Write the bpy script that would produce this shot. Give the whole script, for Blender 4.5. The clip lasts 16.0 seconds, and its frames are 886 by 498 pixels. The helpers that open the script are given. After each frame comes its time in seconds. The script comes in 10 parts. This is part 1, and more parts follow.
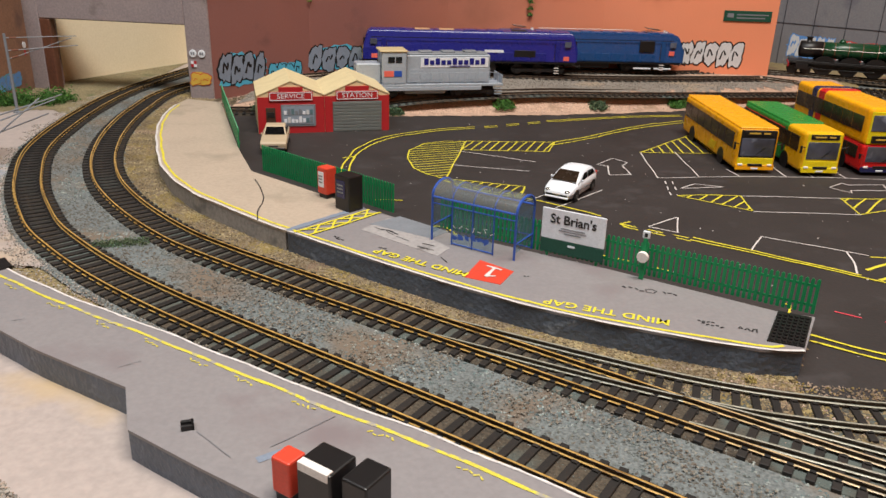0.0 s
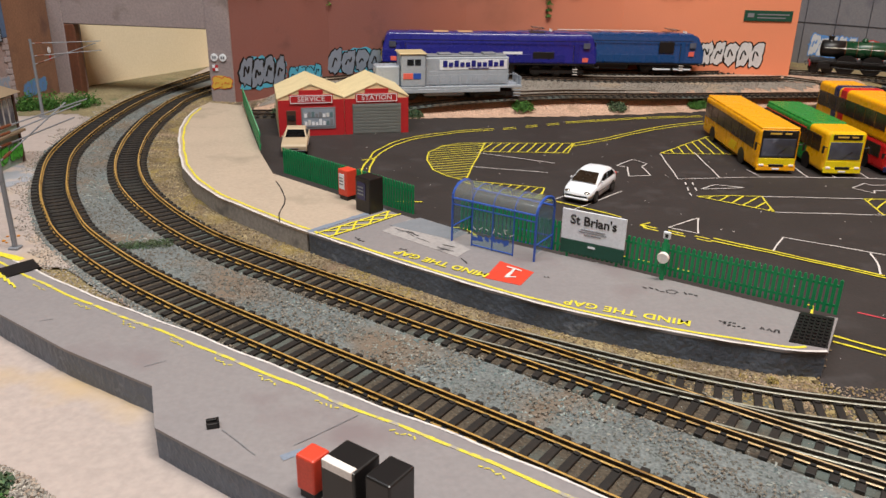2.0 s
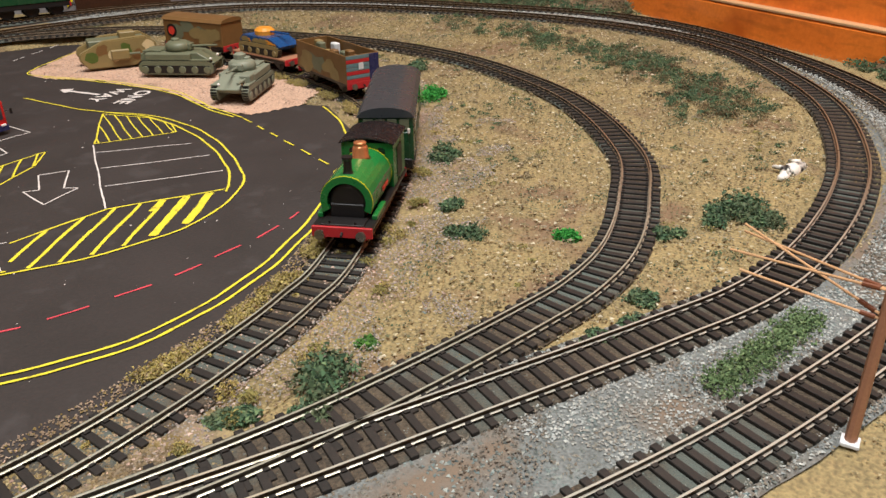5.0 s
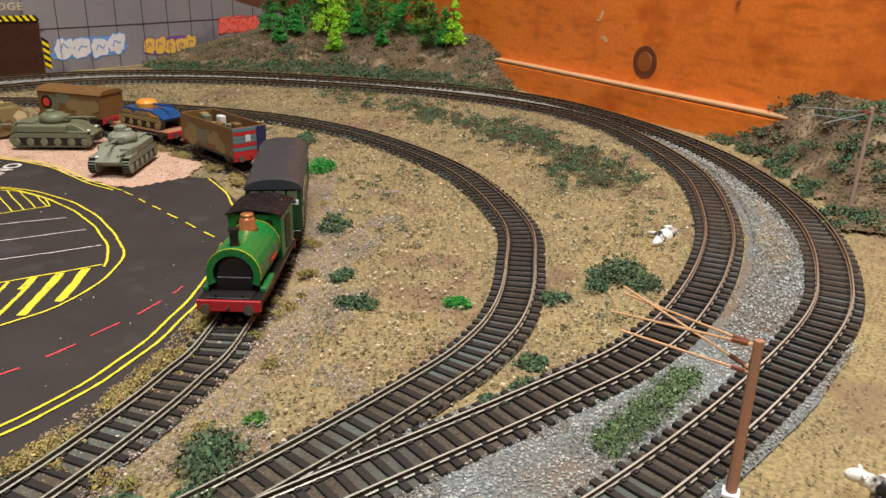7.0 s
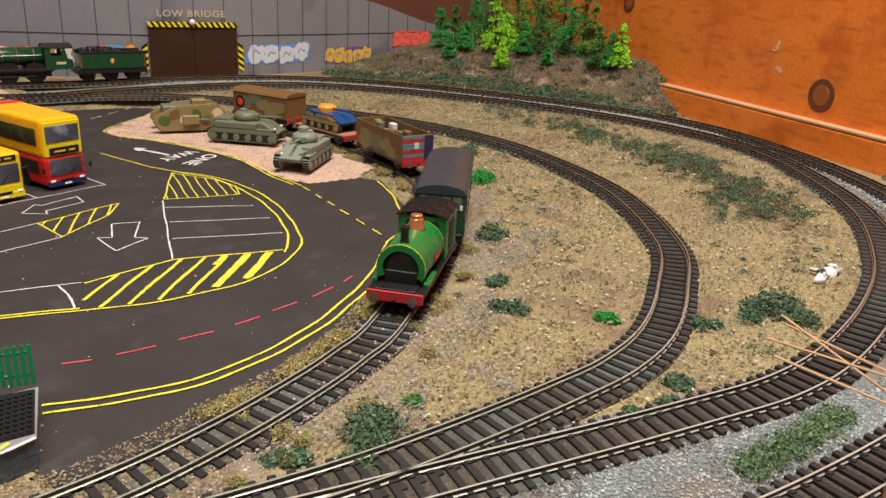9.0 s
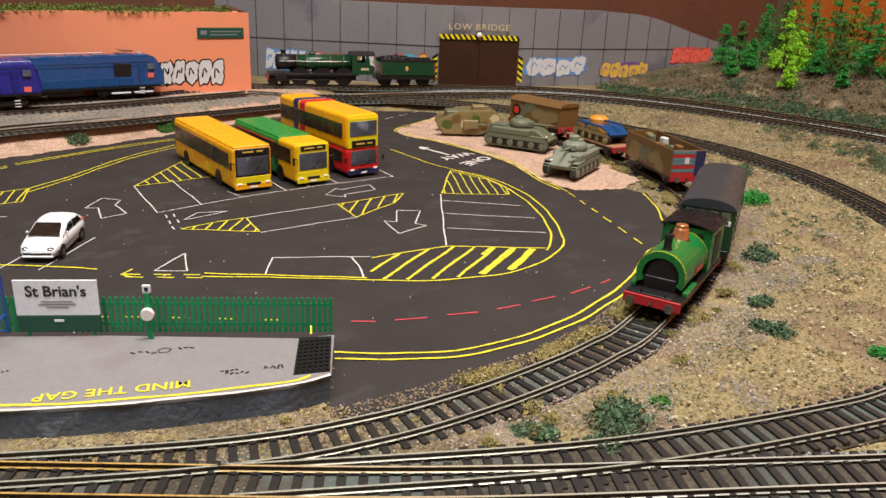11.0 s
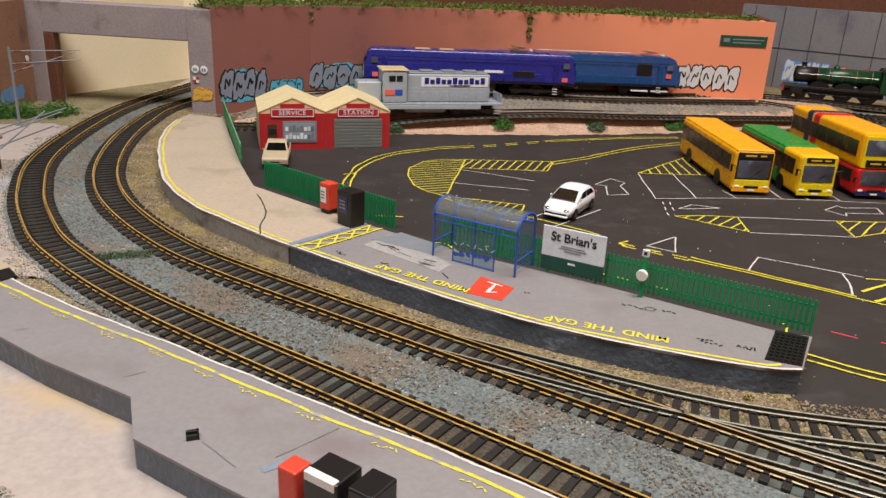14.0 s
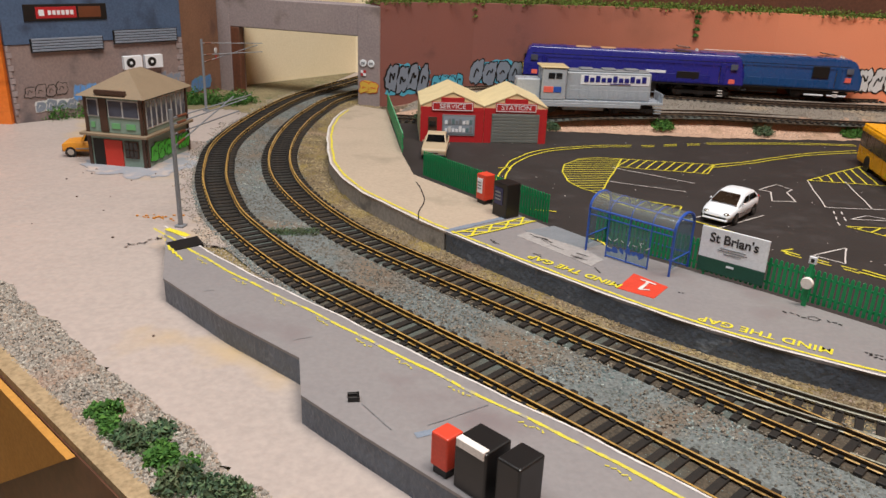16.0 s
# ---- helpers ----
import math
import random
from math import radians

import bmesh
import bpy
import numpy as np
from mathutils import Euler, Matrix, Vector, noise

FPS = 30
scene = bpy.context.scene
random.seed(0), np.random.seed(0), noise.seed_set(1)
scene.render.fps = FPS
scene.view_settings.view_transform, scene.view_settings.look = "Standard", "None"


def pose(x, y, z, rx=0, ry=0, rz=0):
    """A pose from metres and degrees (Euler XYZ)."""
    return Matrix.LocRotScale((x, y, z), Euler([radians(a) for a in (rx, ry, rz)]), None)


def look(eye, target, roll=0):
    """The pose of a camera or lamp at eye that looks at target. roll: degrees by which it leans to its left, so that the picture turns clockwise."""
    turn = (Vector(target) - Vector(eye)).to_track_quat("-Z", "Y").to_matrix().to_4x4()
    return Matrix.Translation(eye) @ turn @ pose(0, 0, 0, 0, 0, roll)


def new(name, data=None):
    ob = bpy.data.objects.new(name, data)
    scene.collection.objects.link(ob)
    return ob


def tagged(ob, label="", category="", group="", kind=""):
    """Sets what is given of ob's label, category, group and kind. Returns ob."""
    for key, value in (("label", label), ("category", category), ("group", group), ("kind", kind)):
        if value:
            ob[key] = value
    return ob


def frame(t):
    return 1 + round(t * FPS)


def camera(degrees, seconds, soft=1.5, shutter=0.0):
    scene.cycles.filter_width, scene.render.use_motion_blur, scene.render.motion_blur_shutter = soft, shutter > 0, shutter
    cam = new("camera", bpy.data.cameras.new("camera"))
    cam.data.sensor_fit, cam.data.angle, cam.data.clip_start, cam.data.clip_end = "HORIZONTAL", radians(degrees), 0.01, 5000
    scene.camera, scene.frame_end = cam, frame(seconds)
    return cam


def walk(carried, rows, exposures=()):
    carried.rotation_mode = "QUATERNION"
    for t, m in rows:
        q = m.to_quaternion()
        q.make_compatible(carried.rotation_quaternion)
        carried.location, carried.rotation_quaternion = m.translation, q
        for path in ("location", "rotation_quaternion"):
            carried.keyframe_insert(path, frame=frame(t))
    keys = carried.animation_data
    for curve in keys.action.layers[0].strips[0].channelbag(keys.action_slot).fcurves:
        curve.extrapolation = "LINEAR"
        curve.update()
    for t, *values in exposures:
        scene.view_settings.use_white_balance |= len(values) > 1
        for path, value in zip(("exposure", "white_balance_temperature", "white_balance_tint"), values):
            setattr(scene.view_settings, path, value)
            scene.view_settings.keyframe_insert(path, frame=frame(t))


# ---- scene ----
cam = camera(59.61, 16.0)
PATH = [
    (0, look((-0.0005, 0.0036, 0.1728), (0.0031, 0.9312, -0.2006), 1.78)),
    (0.5, look((-0.0011, 0.0015, 0.1726), (-0.0153, 0.9286, -0.2019), 1.99)),
    (1, look((-0.0020, -0.0001, 0.1727), (-0.0416, 0.9257, -0.2033), 1.84)),
    (1.5, look((-0.0025, -0.0003, 0.1727), (-0.0472, 0.9262, -0.2011), 1.61)),
    (2, look((-0.0017, 0.0013, 0.1731), (-0.0214, 0.9296, -0.1984), 1.16)),
    (2.5, look((0.0028, 0.0151, 0.1735), (0.0702, 0.9369, -0.2085), 0.80)),
    (3, look((0.0090, 0.0264, 0.1732), (0.2034, 0.9253, -0.2194), 0.76)),
    (3.5, look((0.0203, 0.0362, 0.1740), (0.3631, 0.8809, -0.2371), 0.58)),
    (4, look((0.0336, 0.0454, 0.1740), (0.5273, 0.7962, -0.2647), 0.16)),
    (4.5, look((0.0533, 0.0493, 0.1700), (0.7080, 0.6624, -0.2722), -0.14)),
    (5, look((0.0680, 0.0511, 0.1751), (0.8316, 0.5243, -0.2641), -0.48)),
    (7.5, look((0.0661, 0.0494, 0.1750), (0.9269, 0.4209, -0.1729), 1.32)),
    (8, look((0.0589, 0.0493, 0.1778), (0.9008, 0.4636, -0.1680), 2.11)),
    (10.5, look((0.0279, 0.0388, 0.1760), (0.6541, 0.7443, -0.1557), 2.56)),
    (11, look((0.0230, 0.0353, 0.1750), (0.5773, 0.7968, -0.1610), 2.58)),
    (11.5, look((0.0182, 0.0321, 0.1753), (0.5142, 0.8304, -0.1664), 2.63)),
    (12, look((0.0136, 0.0276, 0.1747), (0.4457, 0.8615, -0.1687), 2.79)),
    (12.5, look((0.0070, 0.0203, 0.1747), (0.3290, 0.9012, -0.1722), 2.73)),
    (13, look((0.0026, 0.0140, 0.1735), (0.2136, 0.9271, -0.1755), 2.71)),
    (13.5, look((-0.0021, 0.0054, 0.1728), (0.0985, 0.9370, -0.1765), 2.73)),
    (14, look((-0.0045, -0.0009, 0.1727), (0.0058, 0.9357, -0.1776), 2.68)),
    (14.5, look((-0.0058, -0.0061, 0.1724), (-0.0574, 0.9290, -0.1782), 2.70)),
    (15, look((-0.0075, -0.0092, 0.1710), (-0.1090, 0.9218, -0.1796), 2.69)),
    (15.5, look((-0.0085, -0.0128, 0.1706), (-0.1555, 0.9114, -0.1820), 2.57)),
    (16, look((-0.0089, -0.0118, 0.1706), (-0.1820, 0.9057, -0.1874), 2.26)),
]
walk(cam, PATH, [(0, -0.08), (2, -0.06), (3.5, 0.02), (5, 0.08), (7.5, 0.13), (8, 0.15), (10.5, 0.15), (12, 0.12), (13, 0.05), (14, -0.06), (15, -0.12), (16, -0.15)])

# ---- world, lamps ----
world = bpy.data.worlds.new("room_world")
scene.world = world
world.use_nodes = True
world.node_tree.nodes["Background"].inputs[0].default_value = (0.95, 0.93, 0.9, 1)
world.node_tree.nodes["Background"].inputs[1].default_value = 0.25


def ceiling_lamp(name, x, y, z, sx, sy, watts, colour):
    data = bpy.data.lights.new(name, "AREA")
    data.shape, data.size, data.size_y = "RECTANGLE", sx, sy
    data.energy, data.color = watts, colour
    ob = new(name, data)
    ob.matrix_world = look((x, y, z), (x, y, 0))
    return ob


ceiling_lamp("ceiling_lamp_light", -0.45, -0.08, 1.78, 1.2, 0.6, 32.5, (0.945, 0.985, 1.0))
ceiling_lamp("ceiling_lamp_light", 0.42, 0.10, 1.78, 0.8, 0.6, 40.0, (1.0, 0.92, 0.82))


# ---- materials ----
def lin(h):
    return tuple(((int(h[i:i + 2], 16) / 255) / 12.92 if int(h[i:i + 2], 16) < 11 else ((int(h[i:i + 2], 16) / 255 + 0.055) / 1.055) ** 2.4) for i in (0, 2, 4)) + (1,)


def surf(name, a, b, size=0.01, fine=0.0012, rough=0.6, metal=0.0, bump=0.3, depth=0.0004, third=None, third_size=0.03, third_cut=0.6, mix_fine=0.35, coat=0.0, vary=0.0):
    """Two-scale noise colour between a and b, fine grain, optional stains of a third colour, and relief."""
    m = bpy.data.materials.new(name)
    m.use_nodes = True
    nt = m.node_tree
    bsdf = nt.nodes["Principled BSDF"]
    tc = nt.nodes.new("ShaderNodeTexCoord")

    def noise_at(scale, detail=4.0, off=0.0):
        n = nt.nodes.new("ShaderNodeTexNoise")
        n.inputs["Scale"].default_value = scale
        n.inputs["Detail"].default_value = detail
        mp = nt.nodes.new("ShaderNodeVectorMath")
        mp.operation = "ADD"
        mp.inputs[1].default_value = (off, off * 0.7, off * 1.3)
        nt.links.new(tc.outputs["Object"], mp.inputs[0])
        nt.links.new(mp.outputs[0], n.inputs["Vector"])
        return n

    def mixer(fac, c1, c2):
        x = nt.nodes.new("ShaderNodeMix")
        x.data_type = "RGBA"
        for s, v in ((x.inputs[0], fac), (x.inputs[6], c1), (x.inputs[7], c2)):
            if hasattr(v, "is_output"):
                nt.links.new(v, s)
            else:
                s.default_value = v
        return x.outputs[2]

    def ramp(src, lo, hi):
        r = nt.nodes.new("ShaderNodeMapRange")
        r.inputs[1].default_value, r.inputs[2].default_value = lo, hi
        nt.links.new(src, r.inputs[0])
        return r.outputs[0]

    big, small = noise_at(1 / size), noise_at(1 / fine, 2.0, 3.1)
    base = mixer(ramp(big.outputs["Fac"], 0.35, 0.65), a, b)
    grain = mixer(ramp(small.outputs["Fac"], 0.3, 0.7), tuple(v * (1 - mix_fine) for v in b[:3]) + (1,), tuple(min(1, v * (1 + mix_fine)) for v in a[:3]) + (1,))
    col = mixer(0.5, base, grain)
    if third is not None:
        spots = noise_at(1 / third_size, 5.0, 7.7)
        col = mixer(ramp(spots.outputs["Fac"], third_cut, third_cut + 0.12), col, third)
    if vary:
        info = nt.nodes.new("ShaderNodeObjectInfo")
        hv = nt.nodes.new("ShaderNodeHueSaturation")
        nt.links.new(ramp(info.outputs["Random"], 0, 1), hv.inputs["Value"])
        r = hv.inputs["Value"].links[0].from_node
        r.inputs[3].default_value, r.inputs[4].default_value = 1 - vary, 1 + vary
        nt.links.new(col, hv.inputs["Color"])
        col = hv.outputs[0]
    nt.links.new(col, bsdf.inputs["Base Color"])
    rr = ramp(big.outputs["Fac"], 0.2, 0.8)
    rn = rr.node
    rn.inputs[3].default_value, rn.inputs[4].default_value = max(0.03, rough - 0.08), min(1, rough + 0.08)
    nt.links.new(rr, bsdf.inputs["Roughness"])
    bsdf.inputs["Metallic"].default_value = metal
    bsdf.inputs["Coat Weight"].default_value = coat
    if bump:
        bp = nt.nodes.new("ShaderNodeBump")
        bp.inputs["Strength"].default_value, bp.inputs["Distance"].default_value = bump, depth
        nt.links.new(small.outputs["Fac"], bp.inputs["Height"])
        nt.links.new(bp.outputs[0], bsdf.inputs["Normal"])
    return m


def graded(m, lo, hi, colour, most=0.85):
    """Lets a material's base colour change along x from its own colours to another."""
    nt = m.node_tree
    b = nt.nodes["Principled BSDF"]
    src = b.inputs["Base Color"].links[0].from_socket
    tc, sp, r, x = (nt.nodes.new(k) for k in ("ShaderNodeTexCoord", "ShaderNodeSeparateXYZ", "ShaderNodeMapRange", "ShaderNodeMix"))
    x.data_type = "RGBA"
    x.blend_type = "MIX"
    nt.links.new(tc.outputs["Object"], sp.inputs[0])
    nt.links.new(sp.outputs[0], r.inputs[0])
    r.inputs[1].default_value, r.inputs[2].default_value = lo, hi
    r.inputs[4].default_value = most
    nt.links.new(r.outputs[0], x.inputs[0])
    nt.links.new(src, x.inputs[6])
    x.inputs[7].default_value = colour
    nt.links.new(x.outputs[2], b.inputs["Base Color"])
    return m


def paint(name, h, rough=0.45, dirt=0.12, coat=0.0, metal=0.0):
    c = lin(h)
    d = tuple(v * (1 - dirt) for v in c[:3]) + (1,)
    return surf(name, c, d, size=0.012, fine=0.0009, rough=rough, bump=0.08, depth=0.0001, mix_fine=0.08, coat=coat, metal=metal)


def glass_mat(name, tint=(0.9, 0.95, 0.95, 1), rough=0.05, shine=0.0):
    m = bpy.data.materials.new(name)
    m.use_nodes = True
    b = m.node_tree.nodes["Principled BSDF"]
    b.inputs["Base Color"].default_value = tint
    b.inputs["Roughness"].default_value = rough
    b.inputs["Specular IOR Level"].default_value = 0.8
    nt = m.node_tree
    clear, mix = nt.nodes.new("ShaderNodeBsdfTransparent"), nt.nodes.new("ShaderNodeMixShader")
    clear.inputs[0].default_value = (0.80, 0.89, 0.95, 1)
    mix.inputs[0].default_value = 0.17
    nt.links.new(clear.outputs[0], mix.inputs[1])
    nt.links.new(b.outputs[0], mix.inputs[2])
    last = mix.outputs[0]
    if shine:
        gl, top = nt.nodes.new("ShaderNodeBsdfGlossy"), nt.nodes.new("ShaderNodeMixShader")
        gl.inputs["Roughness"].default_value = rough
        top.inputs[0].default_value = shine
        nt.links.new(last, top.inputs[1])
        nt.links.new(gl.outputs[0], top.inputs[2])
        last = top.outputs[0]
    nt.links.new(last, nt.nodes["Material Output"].inputs[0])
    return m


M = dict(
    asphalt=surf("asphalt", lin("262120"), lin("312a29"), 0.05, 0.0016, 0.7, 0, 0.45, 0.0003, lin("363131"), 0.02, 0.58, 0.45),
    scrub=surf("scrub_ground", lin("918059"), lin("74684c"), 0.045, 0.0018, 0.95, 0, 0.9, 0.0012, lin("76604a"), 0.05, 0.55, 0.5),
    soil=surf("pink_soil", lin("c2a18b"), lin("a88a78"), 0.02, 0.0018, 0.95, 0, 0.8, 0.001, lin("907862"), 0.03, 0.6, 0.35),
    yard=surf("yard_paint", lin("aea09a"), lin("a0948f"), 0.09, 0.003, 0.5, 0, 0.2, 0.0003, lin("b59c78"), 0.10, 0.60, 0.07),
    ballast=surf("ballast_bed", lin("6f7474"), lin("585b5b"), 0.02, 0.0014, 0.9, 0, 0.9, 0.001, lin("6f6154"), 0.05, 0.52, 0.45),
    track_bed=surf("track_bed", lin("4e4438"), lin("373029"), 0.03, 0.0013, 0.95, 0, 1.0, 0.0012, lin("525955"), 0.05, 0.50, 0.6),
    ballast_brown=surf("ballast_brown", lin("7f6f5a"), lin("665a4a"), 0.015, 0.0014, 0.95, 0, 0.9, 0.001, lin("948460"), 0.02, 0.55, 0.4),
    hill=surf("hill_earth", lin("66553f"), lin("4a3e30"), 0.03, 0.002, 0.95, 0, 1.0, 0.0015, lin("8f7c64"), 0.03, 0.55, 0.45),
    moss=surf("mossy_earth", lin("86795a"), lin("6c6248"), 0.02, 0.002, 0.95, 0, 0.8, 0.001, lin("5c6040"), 0.03, 0.55, 0.4),
    shelf=surf("shelf_ballast", lin("8d857c"), lin("736c64"), 0.03, 0.0016, 0.95, 0, 0.8, 0.0008, lin("9a8a76"), 0.05, 0.55, 0.4),
    grey_top=surf("platform_grey_paint", lin("868182"), lin("7e797b"), 0.05, 0.002, 0.5, 0, 0.15, 0.0002, lin("7a7072"), 0.05, 0.60, 0.06),
    beige_top=surf("platform_beige_paint", lin("b1a08f"), lin("a39484"), 0.05, 0.002, 0.6, 0, 0.12, 0.0002, lin("948878"), 0.04, 0.6, 0.06),
    face_grey=surf("platform_face_slate", lin("454c58"), lin("656e7c"), 0.018, 0.003, 0.42, 0, 0.7, 0.0012, lin("858c96"), 0.008, 0.62, 0.25),
    face_light=surf("platform_face_stone", lin("a19a95"), lin("8a8683"), 0.02, 0.002, 0.7, 0, 0.3, 0.0006, lin("6c6a6b"), 0.02, 0.6, 0.2),
    sleeper=surf("sleeper_black", lin("1f1916"), lin("120f0d"), 0.006, 0.0008, 0.65, 0, 0.4, 0.0002, lin("4a3d30"), 0.007, 0.63, 0.45, vary=0.3),
    rail=surf("rail_nickel", lin("d0a860"), lin("b08848"), 0.02, 0.001, 0.3, 0.25, 0.1, 0.0001, lin("8a6838"), 0.012, 0.60, 0.25),
    rail_steel=surf("rail_steel", lin("a8a69a"), lin("92907f"), 0.02, 0.001, 0.28, 0.25, 0.1, 0.0001, lin("7d6b55"), 0.012, 0.62, 0.25),
    patch_grey=surf("repair_patch_grey", lin("a09b9a"), lin("8f8a8a"), 0.02, 0.002, 0.6, 0, 0.1, 0.0002, lin("5f5b5b"), 0.012, 0.6, 0.08),
    rail_rust=surf("rail_rust", lin("7d6a58"), lin("5e4a3c"), 0.02, 0.001, 0.6, 0.4, 0.2, 0.0001),
    yellow_faded=surf("faded_yellow_marking", lin("cfc23a"), lin("bdb046"), 0.006, 0.0008, 0.6, 0, 0.1, 0.0001, lin("96908a"), 0.004, 0.52, 0.30),
    yellow_line=surf("yellow_marking", lin("dacd38"), lin("c9ba30"), 0.006, 0.0008, 0.6, 0, 0.1, 0.0001, lin("8a7e38"), 0.005, 0.60, 0.15),
    white_line=surf("white_marking", lin("d6d0cd"), lin("bdb6b4"), 0.006, 0.0008, 0.6, 0, 0.1, 0.0001, lin("8a8484"), 0.006, 0.66, 0.1),
    red_line=surf("red_marking", lin("c8434f"), lin("b53c48"), 0.006, 0.0008, 0.6, 0, 0.1, 0.0001),
    black_ink=paint("black_ink", "272426", 0.6),
    brick=surf("terracotta_wall", lin("b8725a"), lin("a5624c"), 0.12, 0.002, 0.85, 0, 0.35, 0.0004, lin("84564a"), 0.12, 0.55, 0.08),
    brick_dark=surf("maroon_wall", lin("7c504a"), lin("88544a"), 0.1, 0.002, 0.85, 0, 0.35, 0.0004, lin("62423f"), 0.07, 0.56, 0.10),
    concrete=surf("grey_wall", lin("7f7d7e"), lin("716f76"), 0.1, 0.002, 0.85, 0, 0.25, 0.0003, lin("565461"), 0.09, 0.58, 0.08),
    portal=surf("tunnel_stone", lin("998c8b"), lin("857a7e"), 0.06, 0.002, 0.85, 0, 0.3, 0.0003, lin("6c605e"), 0.045, 0.60, 0.10),
    wing_stone=surf("brown_wing_render", lin("96705a"), lin("7c5c4a"), 0.05, 0.002, 0.85, 0, 0.3, 0.0003, lin("6a5046"), 0.04, 0.56, 0.1),
    card=surf("cardboard", lin("efdfc2"), lin("e6d4b2"), 0.1, 0.002, 0.8, 0, 0.1, 0.0002, mix_fine=0.04),
    bridge_brown=surf("bridge_dark_paint", lin("432a1e"), lin("2e1c14"), 0.05, 0.003, 0.3, 0, 0.1, 0.0002, mix_fine=0.1),
    brown_board=surf("brown_board", lin("6a4230"), lin("543326"), 0.1, 0.004, 0.5, 0, 0.1, 0.0003, mix_fine=0.1),
    orange_wood=surf("orange_varnished_wood", lin("ea8232"), lin("da7024"), 0.10, 0.004, 0.38, 0, 0.1, 0.0003, lin("c25e1e"), 0.07, 0.55, 0.05, coat=0.2),
    blue_patch=surf("blue_grey_patch", lin("868a94"), lin("96949a"), 0.02, 0.002, 0.8, 0, 0.2, 0.0002, lin("aea09a"), 0.015, 0.52, 0.1),
    edge_tan=surf("bare_timber_edge", lin("a08a6c"), lin("8c7658"), 0.03, 0.002, 0.7, 0, 0.2, 0.0003),
    card_brown=surf("brown_cardboard", lin("c08a3e"), lin("a87430"), 0.08, 0.002, 0.8, 0, 0.15, 0.0003, lin("8a5c26"), 0.06, 0.62, 0.06),
    ply=surf("plywood_edge", lin("6b4a30"), lin("553a27"), 0.05, 0.002, 0.7, 0, 0.2, 0.0003),
    green_fence=paint("green_fence_plastic", "0f8a52", 0.5),
    blue_metal=paint("blue_metal_paint", "2f56b0", 0.4),
    leaf_dark=surf("foliage_dark", lin("35512f"), lin("27402a"), 0.01, 0.0015, 0.9, 0, 0.5, 0.0006, vary=0.2),
    leaf_mid=surf("foliage_mid", lin("4a6b2f"), lin("3a5a2a"), 0.01, 0.0015, 0.9, 0, 0.5, 0.0006, vary=0.2),
    leaf_lime=surf("foliage_lime", lin("86b81f"), lin("6a9a1c"), 0.01, 0.0015, 0.9, 0, 0.5, 0.0006, vary=0.2),
    leaf_green=surf("foliage_green", lin("2f7a2c"), lin("246426"), 0.01, 0.0015, 0.9, 0, 0.5, 0.0006, vary=0.2),
    tuft_yellow=surf("foliage_yellow", lin("a08a3a"), lin("8a7434"), 0.01, 0.0015, 0.95, 0, 0.5, 0.0006, vary=0.2),
    trunk=surf("bark", lin("4a3524"), lin("38291d"), 0.01, 0.001, 0.9),
    black=paint("black_paint", "1a1819", 0.4, 0.2),
    grey_mid=paint("mid_grey_paint", "77777b", 0.5),
    white=paint("white_paint", "e4e7ee", 0.4),
    red=paint("red_paint", "b1242a", 0.45),
    orange_red=paint("orange_red_paint", "d2442f", 0.45),
    tarnish=paint("tarnished_steel", "8d8a86", 0.3, 0.2, 0, 0.9),
    glass=glass_mat("clear_glass", (0.20, 0.26, 0.32, 1), 0.1),
    roof_glass=glass_mat("clear_roof_sheet", (0.35, 0.33, 0.30, 1), 0.16, 0.05),
    bus_glass=surf("bus_side_glass", lin("453529"), lin("261f1b"), 0.02, 0.02, 0.26, 0, 0.0, 0.0001, lin("5c4834"), 0.02, 0.60, 0.05, coat=0.08),
    dark_glass=paint("dark_glass", "15181b", 0.08, 0.1, 0.5),
    # Opaque glass: its pale tones stand for painted reflection and the interior behind.
    screen_glass=surf("windscreen_glass", lin("5c6070"), lin("34343c"), 0.020, 0.02, 0.08, 0, 0.0, 0.0001, lin("8a90a0"), 0.020, 0.60, 0.05, coat=0.5),
)


def worn_lit_rail(m, web):
    """A rail with bright running top and dull sides; its up-facing foot is painted as lit."""
    nt = m.node_tree
    b = nt.nodes["Principled BSDF"]
    src = b.inputs["Base Color"].links[0].from_socket
    g, sp, r, x = (nt.nodes.new(k) for k in ("ShaderNodeNewGeometry", "ShaderNodeSeparateXYZ", "ShaderNodeMapRange", "ShaderNodeMix"))
    x.data_type = "RGBA"
    nt.links.new(g.outputs["True Normal"], sp.inputs[0])
    nt.links.new(sp.outputs[2], r.inputs[0])
    r.inputs[1].default_value, r.inputs[2].default_value = 0.84, 0.90
    nt.links.new(r.outputs[0], x.inputs[0])
    nt.links.new(src, x.inputs[7])
    x.inputs[6].default_value = web
    nt.links.new(x.outputs[2], b.inputs["Base Color"])


